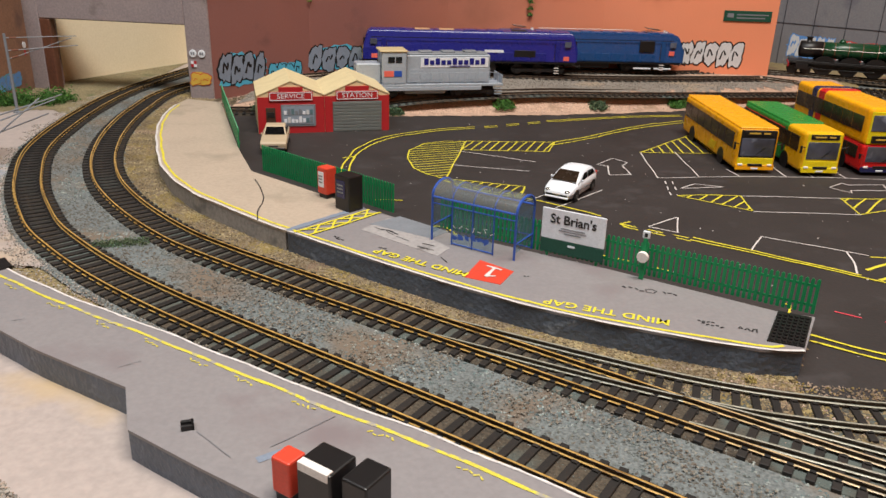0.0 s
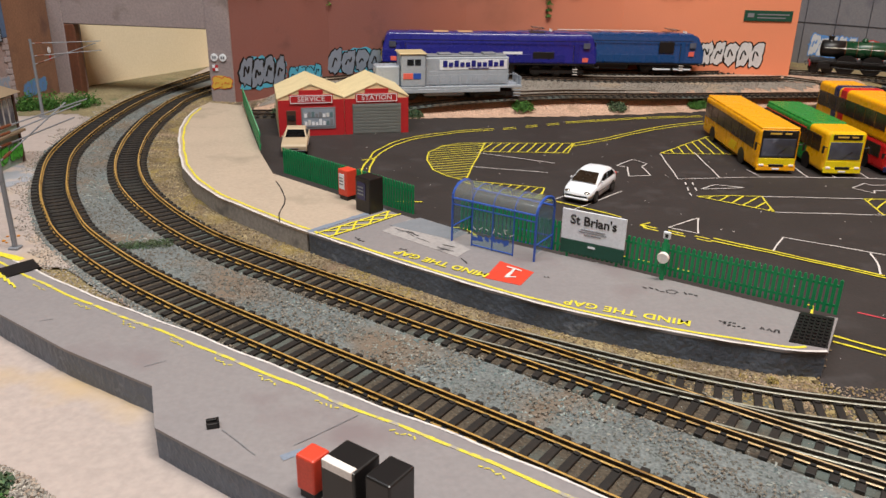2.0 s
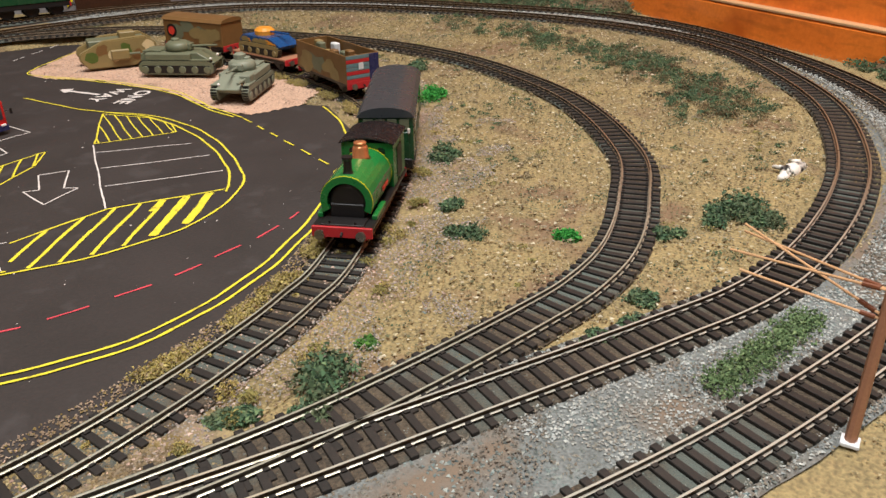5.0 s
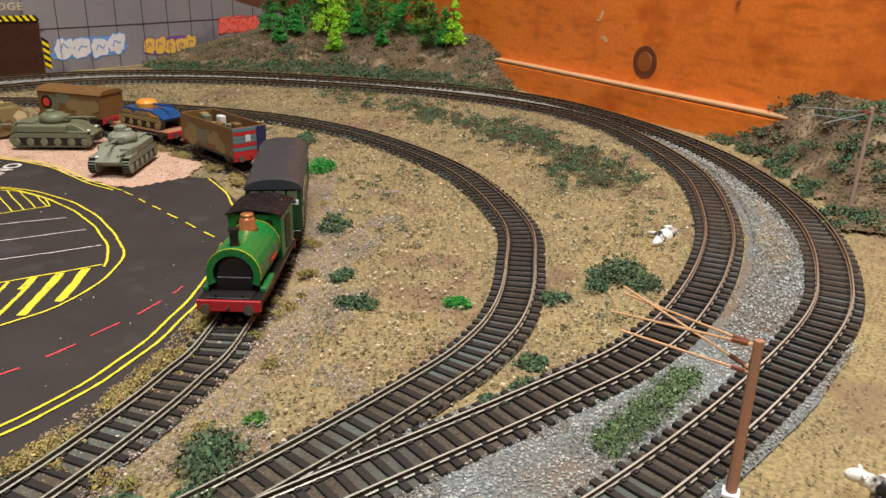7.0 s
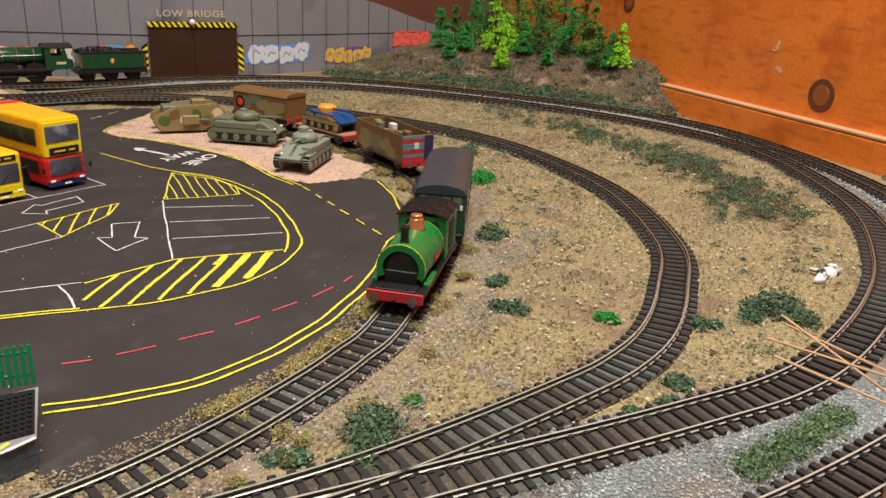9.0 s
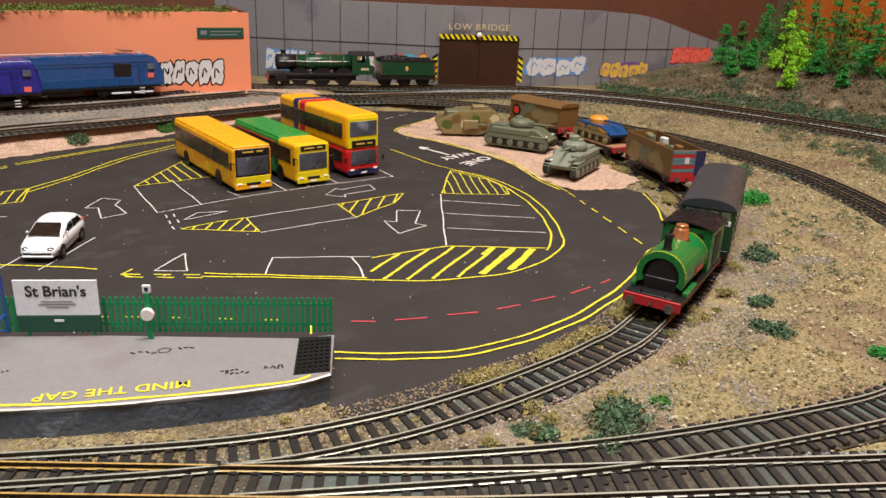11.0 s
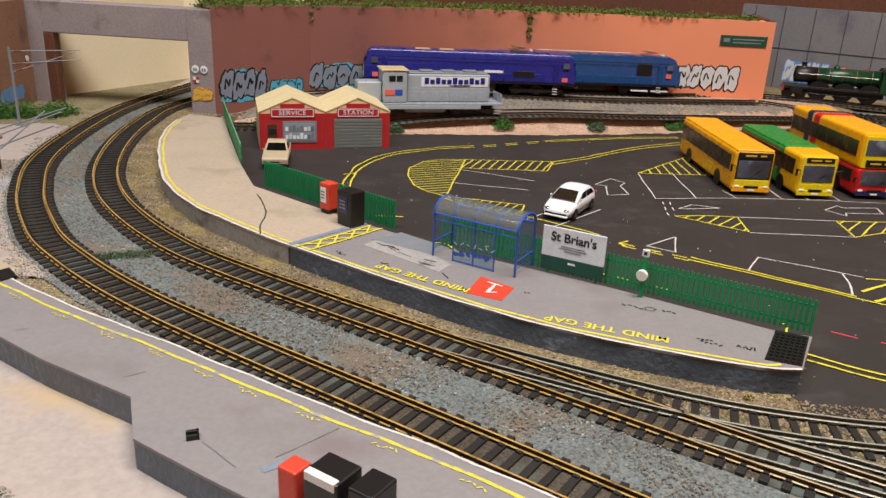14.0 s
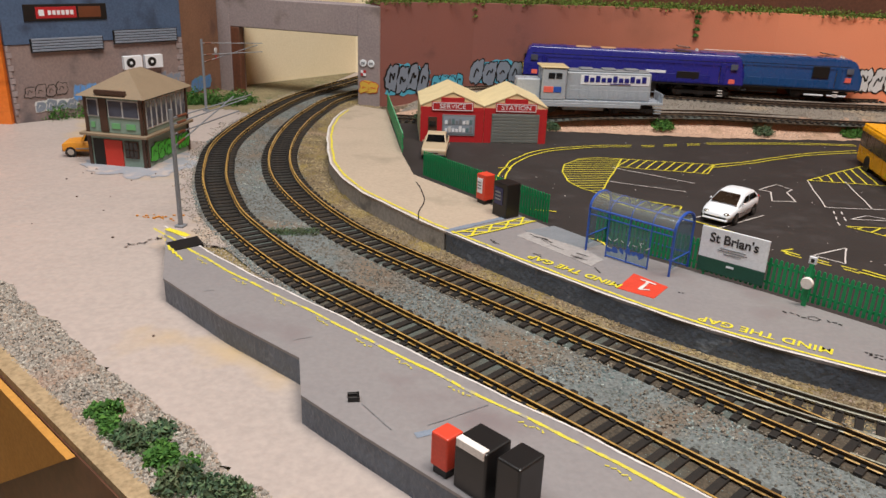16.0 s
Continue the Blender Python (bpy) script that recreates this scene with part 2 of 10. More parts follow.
def wood_grain(m, colour, along):
    """Fine dark grain drawn out along one direction of the plan."""
    nt = m.node_tree
    b = nt.nodes["Principled BSDF"]
    src = b.inputs["Base Color"].links[0].from_socket
    tc, mp, n, r, x = (nt.nodes.new(k) for k in ("ShaderNodeTexCoord", "ShaderNodeMapping", "ShaderNodeTexNoise", "ShaderNodeMapRange", "ShaderNodeMix"))
    x.data_type = "RGBA"
    mp.inputs["Rotation"].default_value = (0, 0, radians(-along))
    mp.inputs["Scale"].default_value = (5.0, 40.0, 130.0)
    n.inputs["Scale"].default_value, n.inputs["Detail"].default_value = 1.0, 6.0
    nt.links.new(tc.outputs["Object"], mp.inputs["Vector"])
    nt.links.new(mp.outputs[0], n.inputs["Vector"])
    nt.links.new(n.outputs["Fac"], r.inputs[0])
    r.inputs[1].default_value, r.inputs[2].default_value, r.inputs[4].default_value = 0.5, 0.75, 0.6
    nt.links.new(r.outputs[0], x.inputs[0])
    nt.links.new(src, x.inputs[6])
    x.inputs[7].default_value = colour
    nt.links.new(x.outputs[2], b.inputs["Base Color"])


wood_grain(M["orange_wood"], lin("a04c16"), 56.0)
# Gold at the left is warm lamp reflection put into the rail colour.
graded(M["rail"], 0.08, 0.22, lin("b0aea4"), 1.0)
graded(M["rail"], 0.40, 0.56, lin("7a6a59"), 1.0)
worn_lit_rail(M["rail"], lin("3a2a18"))
graded(M["rail_steel"], 0.40, 0.54, lin("7a6a59"), 1.0)
worn_lit_rail(M["rail_steel"], lin("4a4238"))
worn_lit_rail(M["rail_rust"], lin("3c3028"))
# The wall's colour goes from maroon to a brighter terracotta along x.
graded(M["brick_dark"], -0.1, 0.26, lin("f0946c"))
for key, code in dict(graf_blue="5f92d2", graf_sky="4fa6c4", graf_red="d03a2c", graf_white="cfd0d2", graf_yellow="dcb44c", graf_green="4fae3a", graf_purple="6f4f8f", graf_steel="7d8797", graf_pink="e86a5c", hedge="4a5a22",   tan_roof="8a7863", sage="8aa096", sage_green="6fae78", teal_grey="5f7a80", brown_trim="4a3328", cream="c9b48a", shutter="6d7270", teal="0f4a3a", shadow_black="100e0e", bus_yellow="fbae12", bus_lemon="ead41a", bus_amber="f0b418", bus_red="cf2222", bus_green="2a8a3a", bus_navy="272a55", loco_green="174228", loco_bright="1d7035", loco_blue="1c477c", loco_navy="22257c", loco_grey="a4acb6", loco_roof="3a3e43", olive="666a54", olive_light="7b8070", camo_tan="857349", camo_brown="70512c", copper_dark="6a3a22", coal="16161a", rust_wood="a5765c", mast_grey="7c8087", beige_car="b8a58a", digger="d98f2a", pale_wood="c49a72", knot_core="9a5426", pale_mast="bfa294", joint_grey="3c3a40", gable_cream="ddcba0", window_grey="8c98a6", bare_wood="e6b48a", lamp_white="e8e0dc").items():
    M[key] = paint(key, code, 0.5 if key[:4] != "loco" and key[:3] != "bus" else 0.28, 0.15)
M["mauve_wall"] = surf("mauve_render", lin("8c7a76"), lin("7a6c6c"), 0.05, 0.002, 0.85, 0, 0.3, 0.0003, lin("5e5658"), 0.035, 0.58, 0.12)
M["blue_board"] = surf("blue_cladding", lin("4a5f7e"), lin("3e506c"), 0.05, 0.002, 0.7, 0, 0.2, 0.0003, lin("2e3a50"), 0.04, 0.57, 0.12)
M["copper"] = paint("copper", "d0875a", 0.25, 0.1, 0, 0.6)
M["chrome"] = paint("bright_metal", "c4c0ba", 0.2, 0.1, 0, 1.0)
M["coal"] = surf("coal", lin("17171b"), lin("0c0c10"), 0.004, 0.0007, 0.25, 0, 1.0, 0.0006)


# ---- mesh helpers ----
def mesh_from(bm, name, material, smooth=False):
    me = bpy.data.meshes.new(name)
    bmesh.ops.recalc_face_normals(bm, faces=bm.faces)
    bm.to_mesh(me)
    bm.free()
    me.materials.append(M[material] if isinstance(material, str) else material)
    if smooth:
        me.shade_smooth()
    return me


def part(name, bm, material, parent, label="", smooth=False):
    """Links a bmesh as one mesh object under a thing or a part."""
    ob = new(name, bm if isinstance(bm, bpy.types.Mesh) else mesh_from(bm, name, material, smooth))
    ob.parent = parent
    return tagged(ob, label)


def thing(name, label, category, x=0.0, y=0.0, z=0.0, turn=0.0, group="", kind=""):
    ob = new(name)
    ob.empty_display_size = 0.01
    ob.matrix_world = pose(x, y, z, 0, 0, turn)
    return tagged(ob, label, category, group, kind)


def whole(name, bm, material, label, category, group="", kind="", smooth=False):
    """A thing that is one mesh."""
    return tagged(new(name, mesh_from(bm, name, material, smooth)), label, category, group, kind)


def box(bm, x0, x1, y0, y1, z0, z1, bevel=0.0, m=None, segs=1):
    vs = [bm.verts.new(Vector((x, y, z))) for z in (z0, z1) for y in (y0, y1) for x in (x0, x1)]
    fs = [bm.faces.new([vs[i] for i in q]) for q in ((0, 2, 3, 1), (4, 5, 7, 6), (0, 1, 5, 4), (2, 6, 7, 3), (0, 4, 6, 2), (1, 3, 7, 5))]
    if bevel:
        es = list({e for f in fs for e in f.edges})
        out = bmesh.ops.bevel(bm, geom=es, offset=bevel, segments=segs, affect="EDGES", profile=0.5)
        vs = list({v for f in out["faces"] for v in f.verts} | {v for v in vs if v.is_valid})
    if m is not None:
        for v in vs:
            v.co = m @ v.co
    return vs


def prism(bm, pts, z0, z1, m=None):
    """An upright slab with the outline pts."""
    lo = [bm.verts.new((p[0], p[1], z0)) for p in pts]
    hi = [bm.verts.new((p[0], p[1], z1)) for p in pts]
    bm.faces.new(lo[::-1])
    bm.faces.new(hi)
    n = len(pts)
    for i in range(n):
        bm.faces.new((lo[i], lo[(i + 1) % n], hi[(i + 1) % n], hi[i]))
    if m is not None:
        for v in lo + hi:
            v.co = m @ v.co
    return lo + hi


def side_prism(bm, pts, y0, y1):
    """A slab whose outline pts lies in x and z, from y0 to y1."""
    a = [bm.verts.new((p[0], y0, p[1])) for p in pts]
    b = [bm.verts.new((p[0], y1, p[1])) for p in pts]
    bm.faces.new(a)
    bm.faces.new(b[::-1])
    n = len(pts)
    for i in range(n):
        bm.faces.new((a[i], b[i], b[(i + 1) % n], a[(i + 1) % n]))
    return a + b


def rod(bm, p, q, r, segs=8, r2=None):
    p, q = Vector(p), Vector(q)
    d = q - p
    rot = d.to_track_quat("Z", "Y").to_matrix()
    ends = []
    for c, rad in ((p, r), (q, r if r2 is None else r2)):
        ends.append([bm.verts.new(c + rot @ Vector((rad * math.cos(2 * math.pi * i / segs), rad * math.sin(2 * math.pi * i / segs), 0))) for i in range(segs)])
    for i in range(segs):
        j = (i + 1) % segs
        bm.faces.new((ends[0][i], ends[0][j], ends[1][j], ends[1][i]))
    bm.faces.new(ends[0][::-1])
    bm.faces.new(ends[1])
    return ends[0] + ends[1]


def lathe(bm, profile, c=(0, 0, 0), segs=16, axis="Z"):
    """Turns (radius, height) pairs round an axis through c."""
    rings = []
    for r, h in profile:
        ring = []
        for i in range(segs):
            a = 2 * math.pi * i / segs
            u, v = r * math.cos(a), r * math.sin(a)
            co = {"Z": (u, v, h), "Y": (u, h, v), "X": (h, u, v)}[axis]
            ring.append(bm.verts.new(Vector(co) + Vector(c)))
        rings.append(ring)
    for a, b in zip(rings, rings[1:]):
        for i in range(segs):
            j = (i + 1) % segs
            bm.faces.new((a[i], a[j], b[j], b[i]))
    bm.faces.new(rings[0][::-1])
    bm.faces.new(rings[-1])


def smooth_path(pts, step=0.004):
    """A Catmull-Rom curve through pts, at even steps."""
    P = [np.array(p, float) for p in pts]
    P = [2 * P[0] - P[1]] + P + [2 * P[-1] - P[-2]]
    out = []
    for i in range(1, len(P) - 2):
        a, b, c, d = P[i - 1:i + 3]
        for t in np.linspace(0, 1, 40, endpoint=False):
            out.append(0.5 * (2 * b + (c - a) * t + (2 * a - 5 * b + 4 * c - d) * t * t + (3 * b - a - 3 * c + d) * t ** 3))
    out.append(P[-2])
    out = np.array(out)
    s = np.r_[0, np.cumsum(np.linalg.norm(np.diff(out, axis=0), axis=1))]
    n = max(2, int(round(s[-1] / step)) + 1)
    q = np.linspace(0, s[-1], n)
    return np.stack([np.interp(q, s, out[:, k]) for k in range(out.shape[1])], 1)


def normals(path):
    d = np.gradient(path[:, :2], axis=0)
    d /= np.linalg.norm(d, axis=1)[:, None]
    return np.stack([-d[:, 1], d[:, 0]], 1), d


def sweep(bm, path, profile, offset=0.0, closed_profile=True):
    """Runs a profile of (sideways, up) pairs along a path of (x, y, z)."""
    nrm, _ = normals(path)
    rings = []
    for p, n in zip(path, nrm):
        rings.append([bm.verts.new((p[0] + n[0] * (u + offset), p[1] + n[1] * (u + offset), p[2] + v)) for u, v in profile])
    k = len(profile)
    for a, b in zip(rings, rings[1:]):
        for i in range(k if closed_profile else k - 1):
            j = (i + 1) % k
            bm.faces.new((a[i], b[i], b[j], a[j]))
    if closed_profile:
        bm.faces.new(rings[0])
        bm.faces.new(rings[-1][::-1])


def sstep(a, b, x):
    t = min(1.0, max(0.0, (x - a) / (b - a)))
    return t * t * (3 - 2 * t)


def letters(text, size, thick=0.0002, spacing=1.0, bold=0.0):
    """The mesh of a line of writing, in the built-in font, centred, lying flat."""
    cu = bpy.data.curves.new("letters", "FONT")
    cu.body, cu.size, cu.extrude = text, size, thick
    cu.offset = bold
    cu.align_x, cu.align_y, cu.space_character = "CENTER", "CENTER", spacing
    cu.resolution_u = 3
    ob = new("letters", cu)
    bpy.context.view_layer.update()
    me = bpy.data.meshes.new_from_object(ob.evaluated_get(bpy.context.evaluated_depsgraph_get()))
    bpy.data.objects.remove(ob)
    return me


def writing(name, text, size, material, parent, m, thick=0.0001, label="", spacing=1.0, widen=1.0, bold=0.0):
    me = letters(text, size, thick, spacing, bold)
    me.materials.clear()
    me.materials.append(M[material])
    ob = new(name, me)
    ob.parent = parent
    ob.matrix_local = m @ Matrix.Diagonal((widen, 1, 1, 1))
    return tagged(ob, label)

# ---- ground ----
BANK = [(-0.6, 0.80), (-0.2, 0.80), (-0.05, 0.805), (0.154, 0.845), (0.27, 0.88), (0.40, 0.93), (0.55, 0.99), (0.75, 1.1), (1.5, 1.5)]


def bank_foot(x):
    return float(np.interp(x, [p[0] for p in BANK], [p[1] for p in BANK]))


def ground_z(x, y):
    """The height of the scenery: level at the station and car park, rising to the back shelf and round the right-hand curve."""
    bank = 0.017 * sstep(0.0, 0.03, y - bank_foot(x)) * sstep(-0.24, -0.17, x)
    u = math.hypot(x - 0.25, y - 0.5)
    right = 0.017 * sstep(0.36, 0.68, u) * sstep(0.25, 0.6, x)
    exit_back = float(np.interp(x, [0.3, 0.46, 0.54, 0.60, 0.64], [0.94, 0.935, 0.915, 0.89, 0.86]))
    right *= 1 - (1 - sstep(0.0, 0.02, y - exit_back)) * (1 - sstep(0.60, 0.66, x)) * sstep(0.72, 0.80, y)
    dx, dy = x - 0.55, y - 0.5
    r = math.hypot(dx, dy)
    a = math.degrees(math.atan2(dy, dx))
    toe = float(np.interp(a, [-12, -1, 7, 19, 33, 40, 50], [0.445, 0.455, 0.467, 0.485, 0.505, 0.525, 0.55]))
    hill = 0.055 * sstep(toe, toe + 0.11, r) * sstep(-18, -6, a) * float(np.interp(a, [14, 26, 34, 40, 48], [1.0, 0.86, 0.5, 0.25, 0.0]))
    mound = 0.055 * sstep(0.497, 0.555, r) * sstep(-84, -70, a) * (1 - sstep(-58, -50, a))
    return max(bank, right) + max(hill, mound)


EDGE_A, EDGE_B = (-0.254, 0.247), (-0.145, 0.179)


def edge_side(x, y):
    """How far a place lies inside the front edge of the baseboard."""
    dx, dy = EDGE_B[0] - EDGE_A[0], EDGE_B[1] - EDGE_A[1]
    return (dx * (y - EDGE_A[1]) - dy * (x - EDGE_A[0])) / math.hypot(dx, dy)


def sheet(bm, x0, x1, y0, y1, step, keep, lift=0.0, rough=0.0):
    """A draped sheet on the scenery over the cells that keep(x, y) allows."""
    nx, ny = int((x1 - x0) / step) + 1, int((y1 - y0) / step) + 1
    vs = {}

    def at(i, j):
        if (i, j) not in vs:
            x, y = x0 + i * step, y0 + j * step
            h = rough * noise.fractal(Vector((x * 90, y * 90, 0.3)), 1.0, 2.0, 3) if rough else 0.0
            vs[i, j] = bm.verts.new((x, y, ground_z(x, y) + lift + h))
        return vs[i, j]

    for i in range(nx - 1):
        for j in range(ny - 1):
            if keep(x0 + (i + 0.5) * step, y0 + (j + 0.5) * step):
                bm.faces.new((at(i, j), at(i + 1, j), at(i + 1, j + 1), at(i, j + 1)))


def inside(poly, x, y):
    c = False
    for (xa, ya), (xb, yb) in zip(poly, poly[1:] + poly[:1]):
        if (ya > y) != (yb > y) and x < (xb - xa) * (y - ya) / (yb - ya) + xa:
            c = not c
    return c


ASPHALT = [(-0.165, 0.62), (-0.135, 0.545), (-0.045, 0.468), (0.05, 0.405), (0.165, 0.335), (0.152, 0.282), (0.20, 0.272), (0.26, 0.272), (0.31, 0.286), (0.38, 0.315), (0.44, 0.352), (0.475, 0.37), (0.51, 0.405), (0.555, 0.465),
           (0.545, 0.49), (0.50, 0.505), (0.505, 0.545), (0.525, 0.62), (0.520, 0.71), (0.50, 0.77), (0.515, 0.80), (0.60, 0.845), (0.615, 0.875), (0.595, 0.894), (0.54, 0.917), (0.48, 0.932), (0.44, 0.925), (0.35, 0.90), (0.27, 0.876), (0.154, 0.842), (-0.05, 0.802), (-0.215, 0.80), (-0.22, 0.76)]
SOIL = [(0.50, 0.50), (0.545, 0.485), (0.585, 0.50), (0.63, 0.60), (0.64, 0.72), (0.63, 0.84), (0.60, 0.85), (0.505, 0.80), (0.49, 0.77), (0.515, 0.70), (0.52, 0.62), (0.50, 0.54)]

bm = bmesh.new()


def on_board(x, y):
    """Inside the front edge, the orange wall and the brown board."""
    orange = (x - 0.5695) * 1.2012 - (y + 0.340) * 0.8112 < 0.012
    brown = y < (1.62 - 0.3529 * (x + 0.4) if x < 0.45 else 1.32 - 0.424 * (x - 0.45)) + 0.012
    return edge_side(x, y) > 0 and orange and brown and x > -0.80


sheet(bm, -0.81, 1.46, -0.35, 1.62, 0.01, on_board, -0.0015, 0.0006)
ground = whole("ground", bm, "scrub", "sandy brown scrub scenery on the baseboard", "ground", kind="structure")

bm = bmesh.new()
prism(bm, [(-0.80, 0.588), (-0.254, 0.247), (0.56, -0.262), (0.63, -0.25), (1.385, 0.858), (1.42, 0.905), (0.45, 1.315), (-0.39, 1.61), (-0.80, 1.61)], -0.030, -0.012)
tagged(new("baseboard", mesh_from(bm, "baseboard", "ply")), "plywood baseboard under the scenery", "board", kind="structure")
bm = bmesh.new()
prism(bm, ASPHALT, -0.004, 0.0)
car_park = whole("car_park", bm, "asphalt", "dark grey asphalt car park with painted markings", "car park", kind="structure")

# ---- railway tracks ----
GAUGE, SLEEPER_PITCH = 0.0165, 0.0078
MAIN_OUTER = [(-0.33, 1.05), (-0.357, 0.887), (-0.356, 0.766), (-0.336, 0.633), (-0.301, 0.541), (-0.263, 0.474), (-0.224, 0.423), (-0.144, 0.352), (0.011, 0.247), (0.16, 0.148), (0.30, 0.072), (0.447, 0.016), (0.528, 0.006), (0.615, 0.019), (0.70, 0.053), (0.78, 0.101),
              (0.86, 0.172), (0.935, 0.264), (0.972, 0.346), (0.983, 0.43), (0.965, 0.57), (0.925, 0.73), (0.85, 0.86), (0.72, 0.95), (0.55, 1.01), (0.40, 1.06)]
MAIN_INNER = [(-0.27, 1.02), (-0.311, 0.878), (-0.310, 0.785), (-0.302, 0.719), (-0.287, 0.651), (-0.264, 0.583), (-0.229, 0.518), (-0.175, 0.452), (-0.115, 0.402), (0.03, 0.306), (0.16, 0.222), (0.276, 0.157), (0.347, 0.118), (0.398, 0.092), (0.452, 0.077), (0.525, 0.070),
              (0.597, 0.075), (0.69, 0.10), (0.77, 0.145), (0.85, 0.21), (0.905, 0.30), (0.928, 0.43), (0.915, 0.565), (0.875, 0.71), (0.80, 0.83), (0.69, 0.90), (0.55, 0.955), (0.40, 0.99)]
BRANCH = [(0.10, 0.261), (0.20, 0.213), (0.26, 0.190), (0.328, 0.170), (0.37, 0.161), (0.418, 0.161), (0.481, 0.176), (0.558, 0.207), (0.655, 0.29), (0.72, 0.40), (0.745, 0.485), (0.75, 0.57), (0.735, 0.66), (0.705, 0.76), (0.655, 0.855), (0.58, 0.922), (0.50, 0.957), (0.43, 0.980)]
SIDING = [(0.0, 0.326), (0.10, 0.280), (0.16, 0.264), (0.212, 0.260), (0.261, 0.262), (0.291, 0.266), (0.327, 0.274), (0.42, 0.313), (0.508, 0.364), (0.56, 0.42), (0.60, 0.49), (0.625, 0.58), (0.63, 0.70), (0.59, 0.80)]
BACK_FRONT = [(-0.22, 0.79), (-0.15, 0.80), (-0.04, 0.825), (0.10, 0.86), (0.20, 0.88), (0.33, 0.92), (0.42, 0.952), (0.50, 0.972)]
BACK_MID = [(-0.20, 0.90), (-0.10, 0.935), (0.05, 0.955), (0.20, 0.955), (0.40, 0.99)]
BACK_REAR = [(-0.10, 1.0), (0.05, 1.01), (0.20, 1.01), (0.40, 1.06)]


def lay(pts, step=0.004, lift=0.0):
    p = smooth_path(pts, step)
    z = np.array([ground_z(x, y) for x, y in p])
    k = np.ones(31) / 31
    z = np.convolve(np.pad(z, 15, mode="edge"), k, "valid")
    return np.c_[p, z + lift]


RAIL_PROFILE = [(-0.0010, 0.0), (0.0010, 0.0), (0.0010, 0.0004), (0.0003, 0.0007), (0.0003, 0.0016), (0.00052, 0.0018), (0.00052, 0.00255), (0.00044, 0.0026), (-0.00044, 0.0026), (-0.00052, 0.00255), (-0.00052, 0.0018), (-0.0003, 0.0016), (-0.0003, 0.0007), (-0.0010, 0.0004)]

bm = bmesh.new()
box(bm, -0.0149, 0.0149, -0.00165, 0.00165, -0.001, 0.0010, 0.0002)
for s in (-1, 1):
    for e in (-1, 1):
        box(bm, s * 0.00825 + e * 0.0016 - 0.0008, s * 0.00825 + e * 0.0016 + 0.0008, -0.0011, 0.0011, 0.0009, 0.0017)
SLEEPER_MESH = mesh_from(bm, "sleeper", "sleeper")
LAID = []


def track(label, pts, rail_material, skip_near=0.0, group="railway tracks", lower=0.0, fill=0.0010):
    """A track: two rails and its sleepers; sleepers are left out where an earlier track's lie."""
    path = lay(pts)
    path[:, 2] += 0.0012
    th = thing("railway_track", label, "track", group=group)
    for s in (-1, 1):
        bm = bmesh.new()
        rail = path.copy()
        rail[:, 2] += 0.0008
        sweep(bm, rail, RAIL_PROFILE, s * (GAUGE / 2 + 0.0005))
        part("rail", bm, rail_material, th)
    bm = bmesh.new()
    bed = path.copy()
    bed[:, 2] -= 0.0012
    sweep(bm, bed[::2], [(-0.0152, -0.0005), (0.0152, -0.0005), (0.0143, fill), (-0.0143, fill)])
    part("ballast_bed", bm, "track_bed", th, "brown gritty ballast between the sleepers")
    fine = lay(pts, SLEEPER_PITCH)
    _, d = normals(fine)
    rnd = random.Random(len(pts))
    spots, rest = [], []
    for p, t in zip(fine, d):
        if skip_near and any(abs(p[0] - q[0]) < skip_near and (p[0] - q[0]) ** 2 + (p[1] - q[1]) ** 2 < skip_near ** 2 for q in LAID):
            continue
        spots.append((p, t))
    for k, (p, t) in enumerate(spots):
        m = pose(p[0], p[1], p[2] + 0.0012 - lower, 0, 0, math.degrees(math.atan2(t[1], t[0])) - 90 + rnd.uniform(-1.2, 1.2))
        if k < 300:
            ob = part("sleeper", SLEEPER_MESH, None, th)
            ob.matrix_local = m
        else:
            rest.append(m)
    if rest:
        me = bpy.data.meshes.new("sleeper_rest")
        co, fc = [v.co for v in SLEEPER_MESH.vertices], [tuple(f.vertices) for f in SLEEPER_MESH.polygons]
        me.from_pydata([tuple(m @ c) for m in rest for c in co], [], [tuple(i + len(co) * j for i in f) for j in range(len(rest)) for f in fc])
        me.materials.append(M["sleeper"])
        tagged(part("sleeper_rest", me, None, th, "dark sleepers of the far curve"), kind="stuff")
    LAID.extend([p for p, _ in spots])
    return th, path


main_outer, PATH_OUTER = track("outer main line with black sleepers and warm reflection painted gold on its rails", MAIN_OUTER, "rail")
main_inner, PATH_INNER = track("inner main line past the station platform", MAIN_INNER, "rail")
branch, PATH_BRANCH = track("branch curve leaving the inner main line", BRANCH, "rail_steel", 0.0095, lower=0.0002, fill=0.0008)
siding, PATH_SIDING = track("siding that curves round the car park", SIDING, "rail_steel", 0.0095, lower=0.0004, fill=0.0006)
back_front, PATH_BF = track("storage line along the top of the bank", BACK_FRONT, "rail_rust", 0.013)
back_mid, PATH_BM = track("middle storage line below the retaining wall", BACK_MID, "rail_rust", 0.013)
back_rear, PATH_BR = track("rear storage line below the retaining wall", BACK_REAR, "rail_rust", 0.013)

# ---- painted markings of the car park ----
ZM = 0.00025
LAYER = [0]


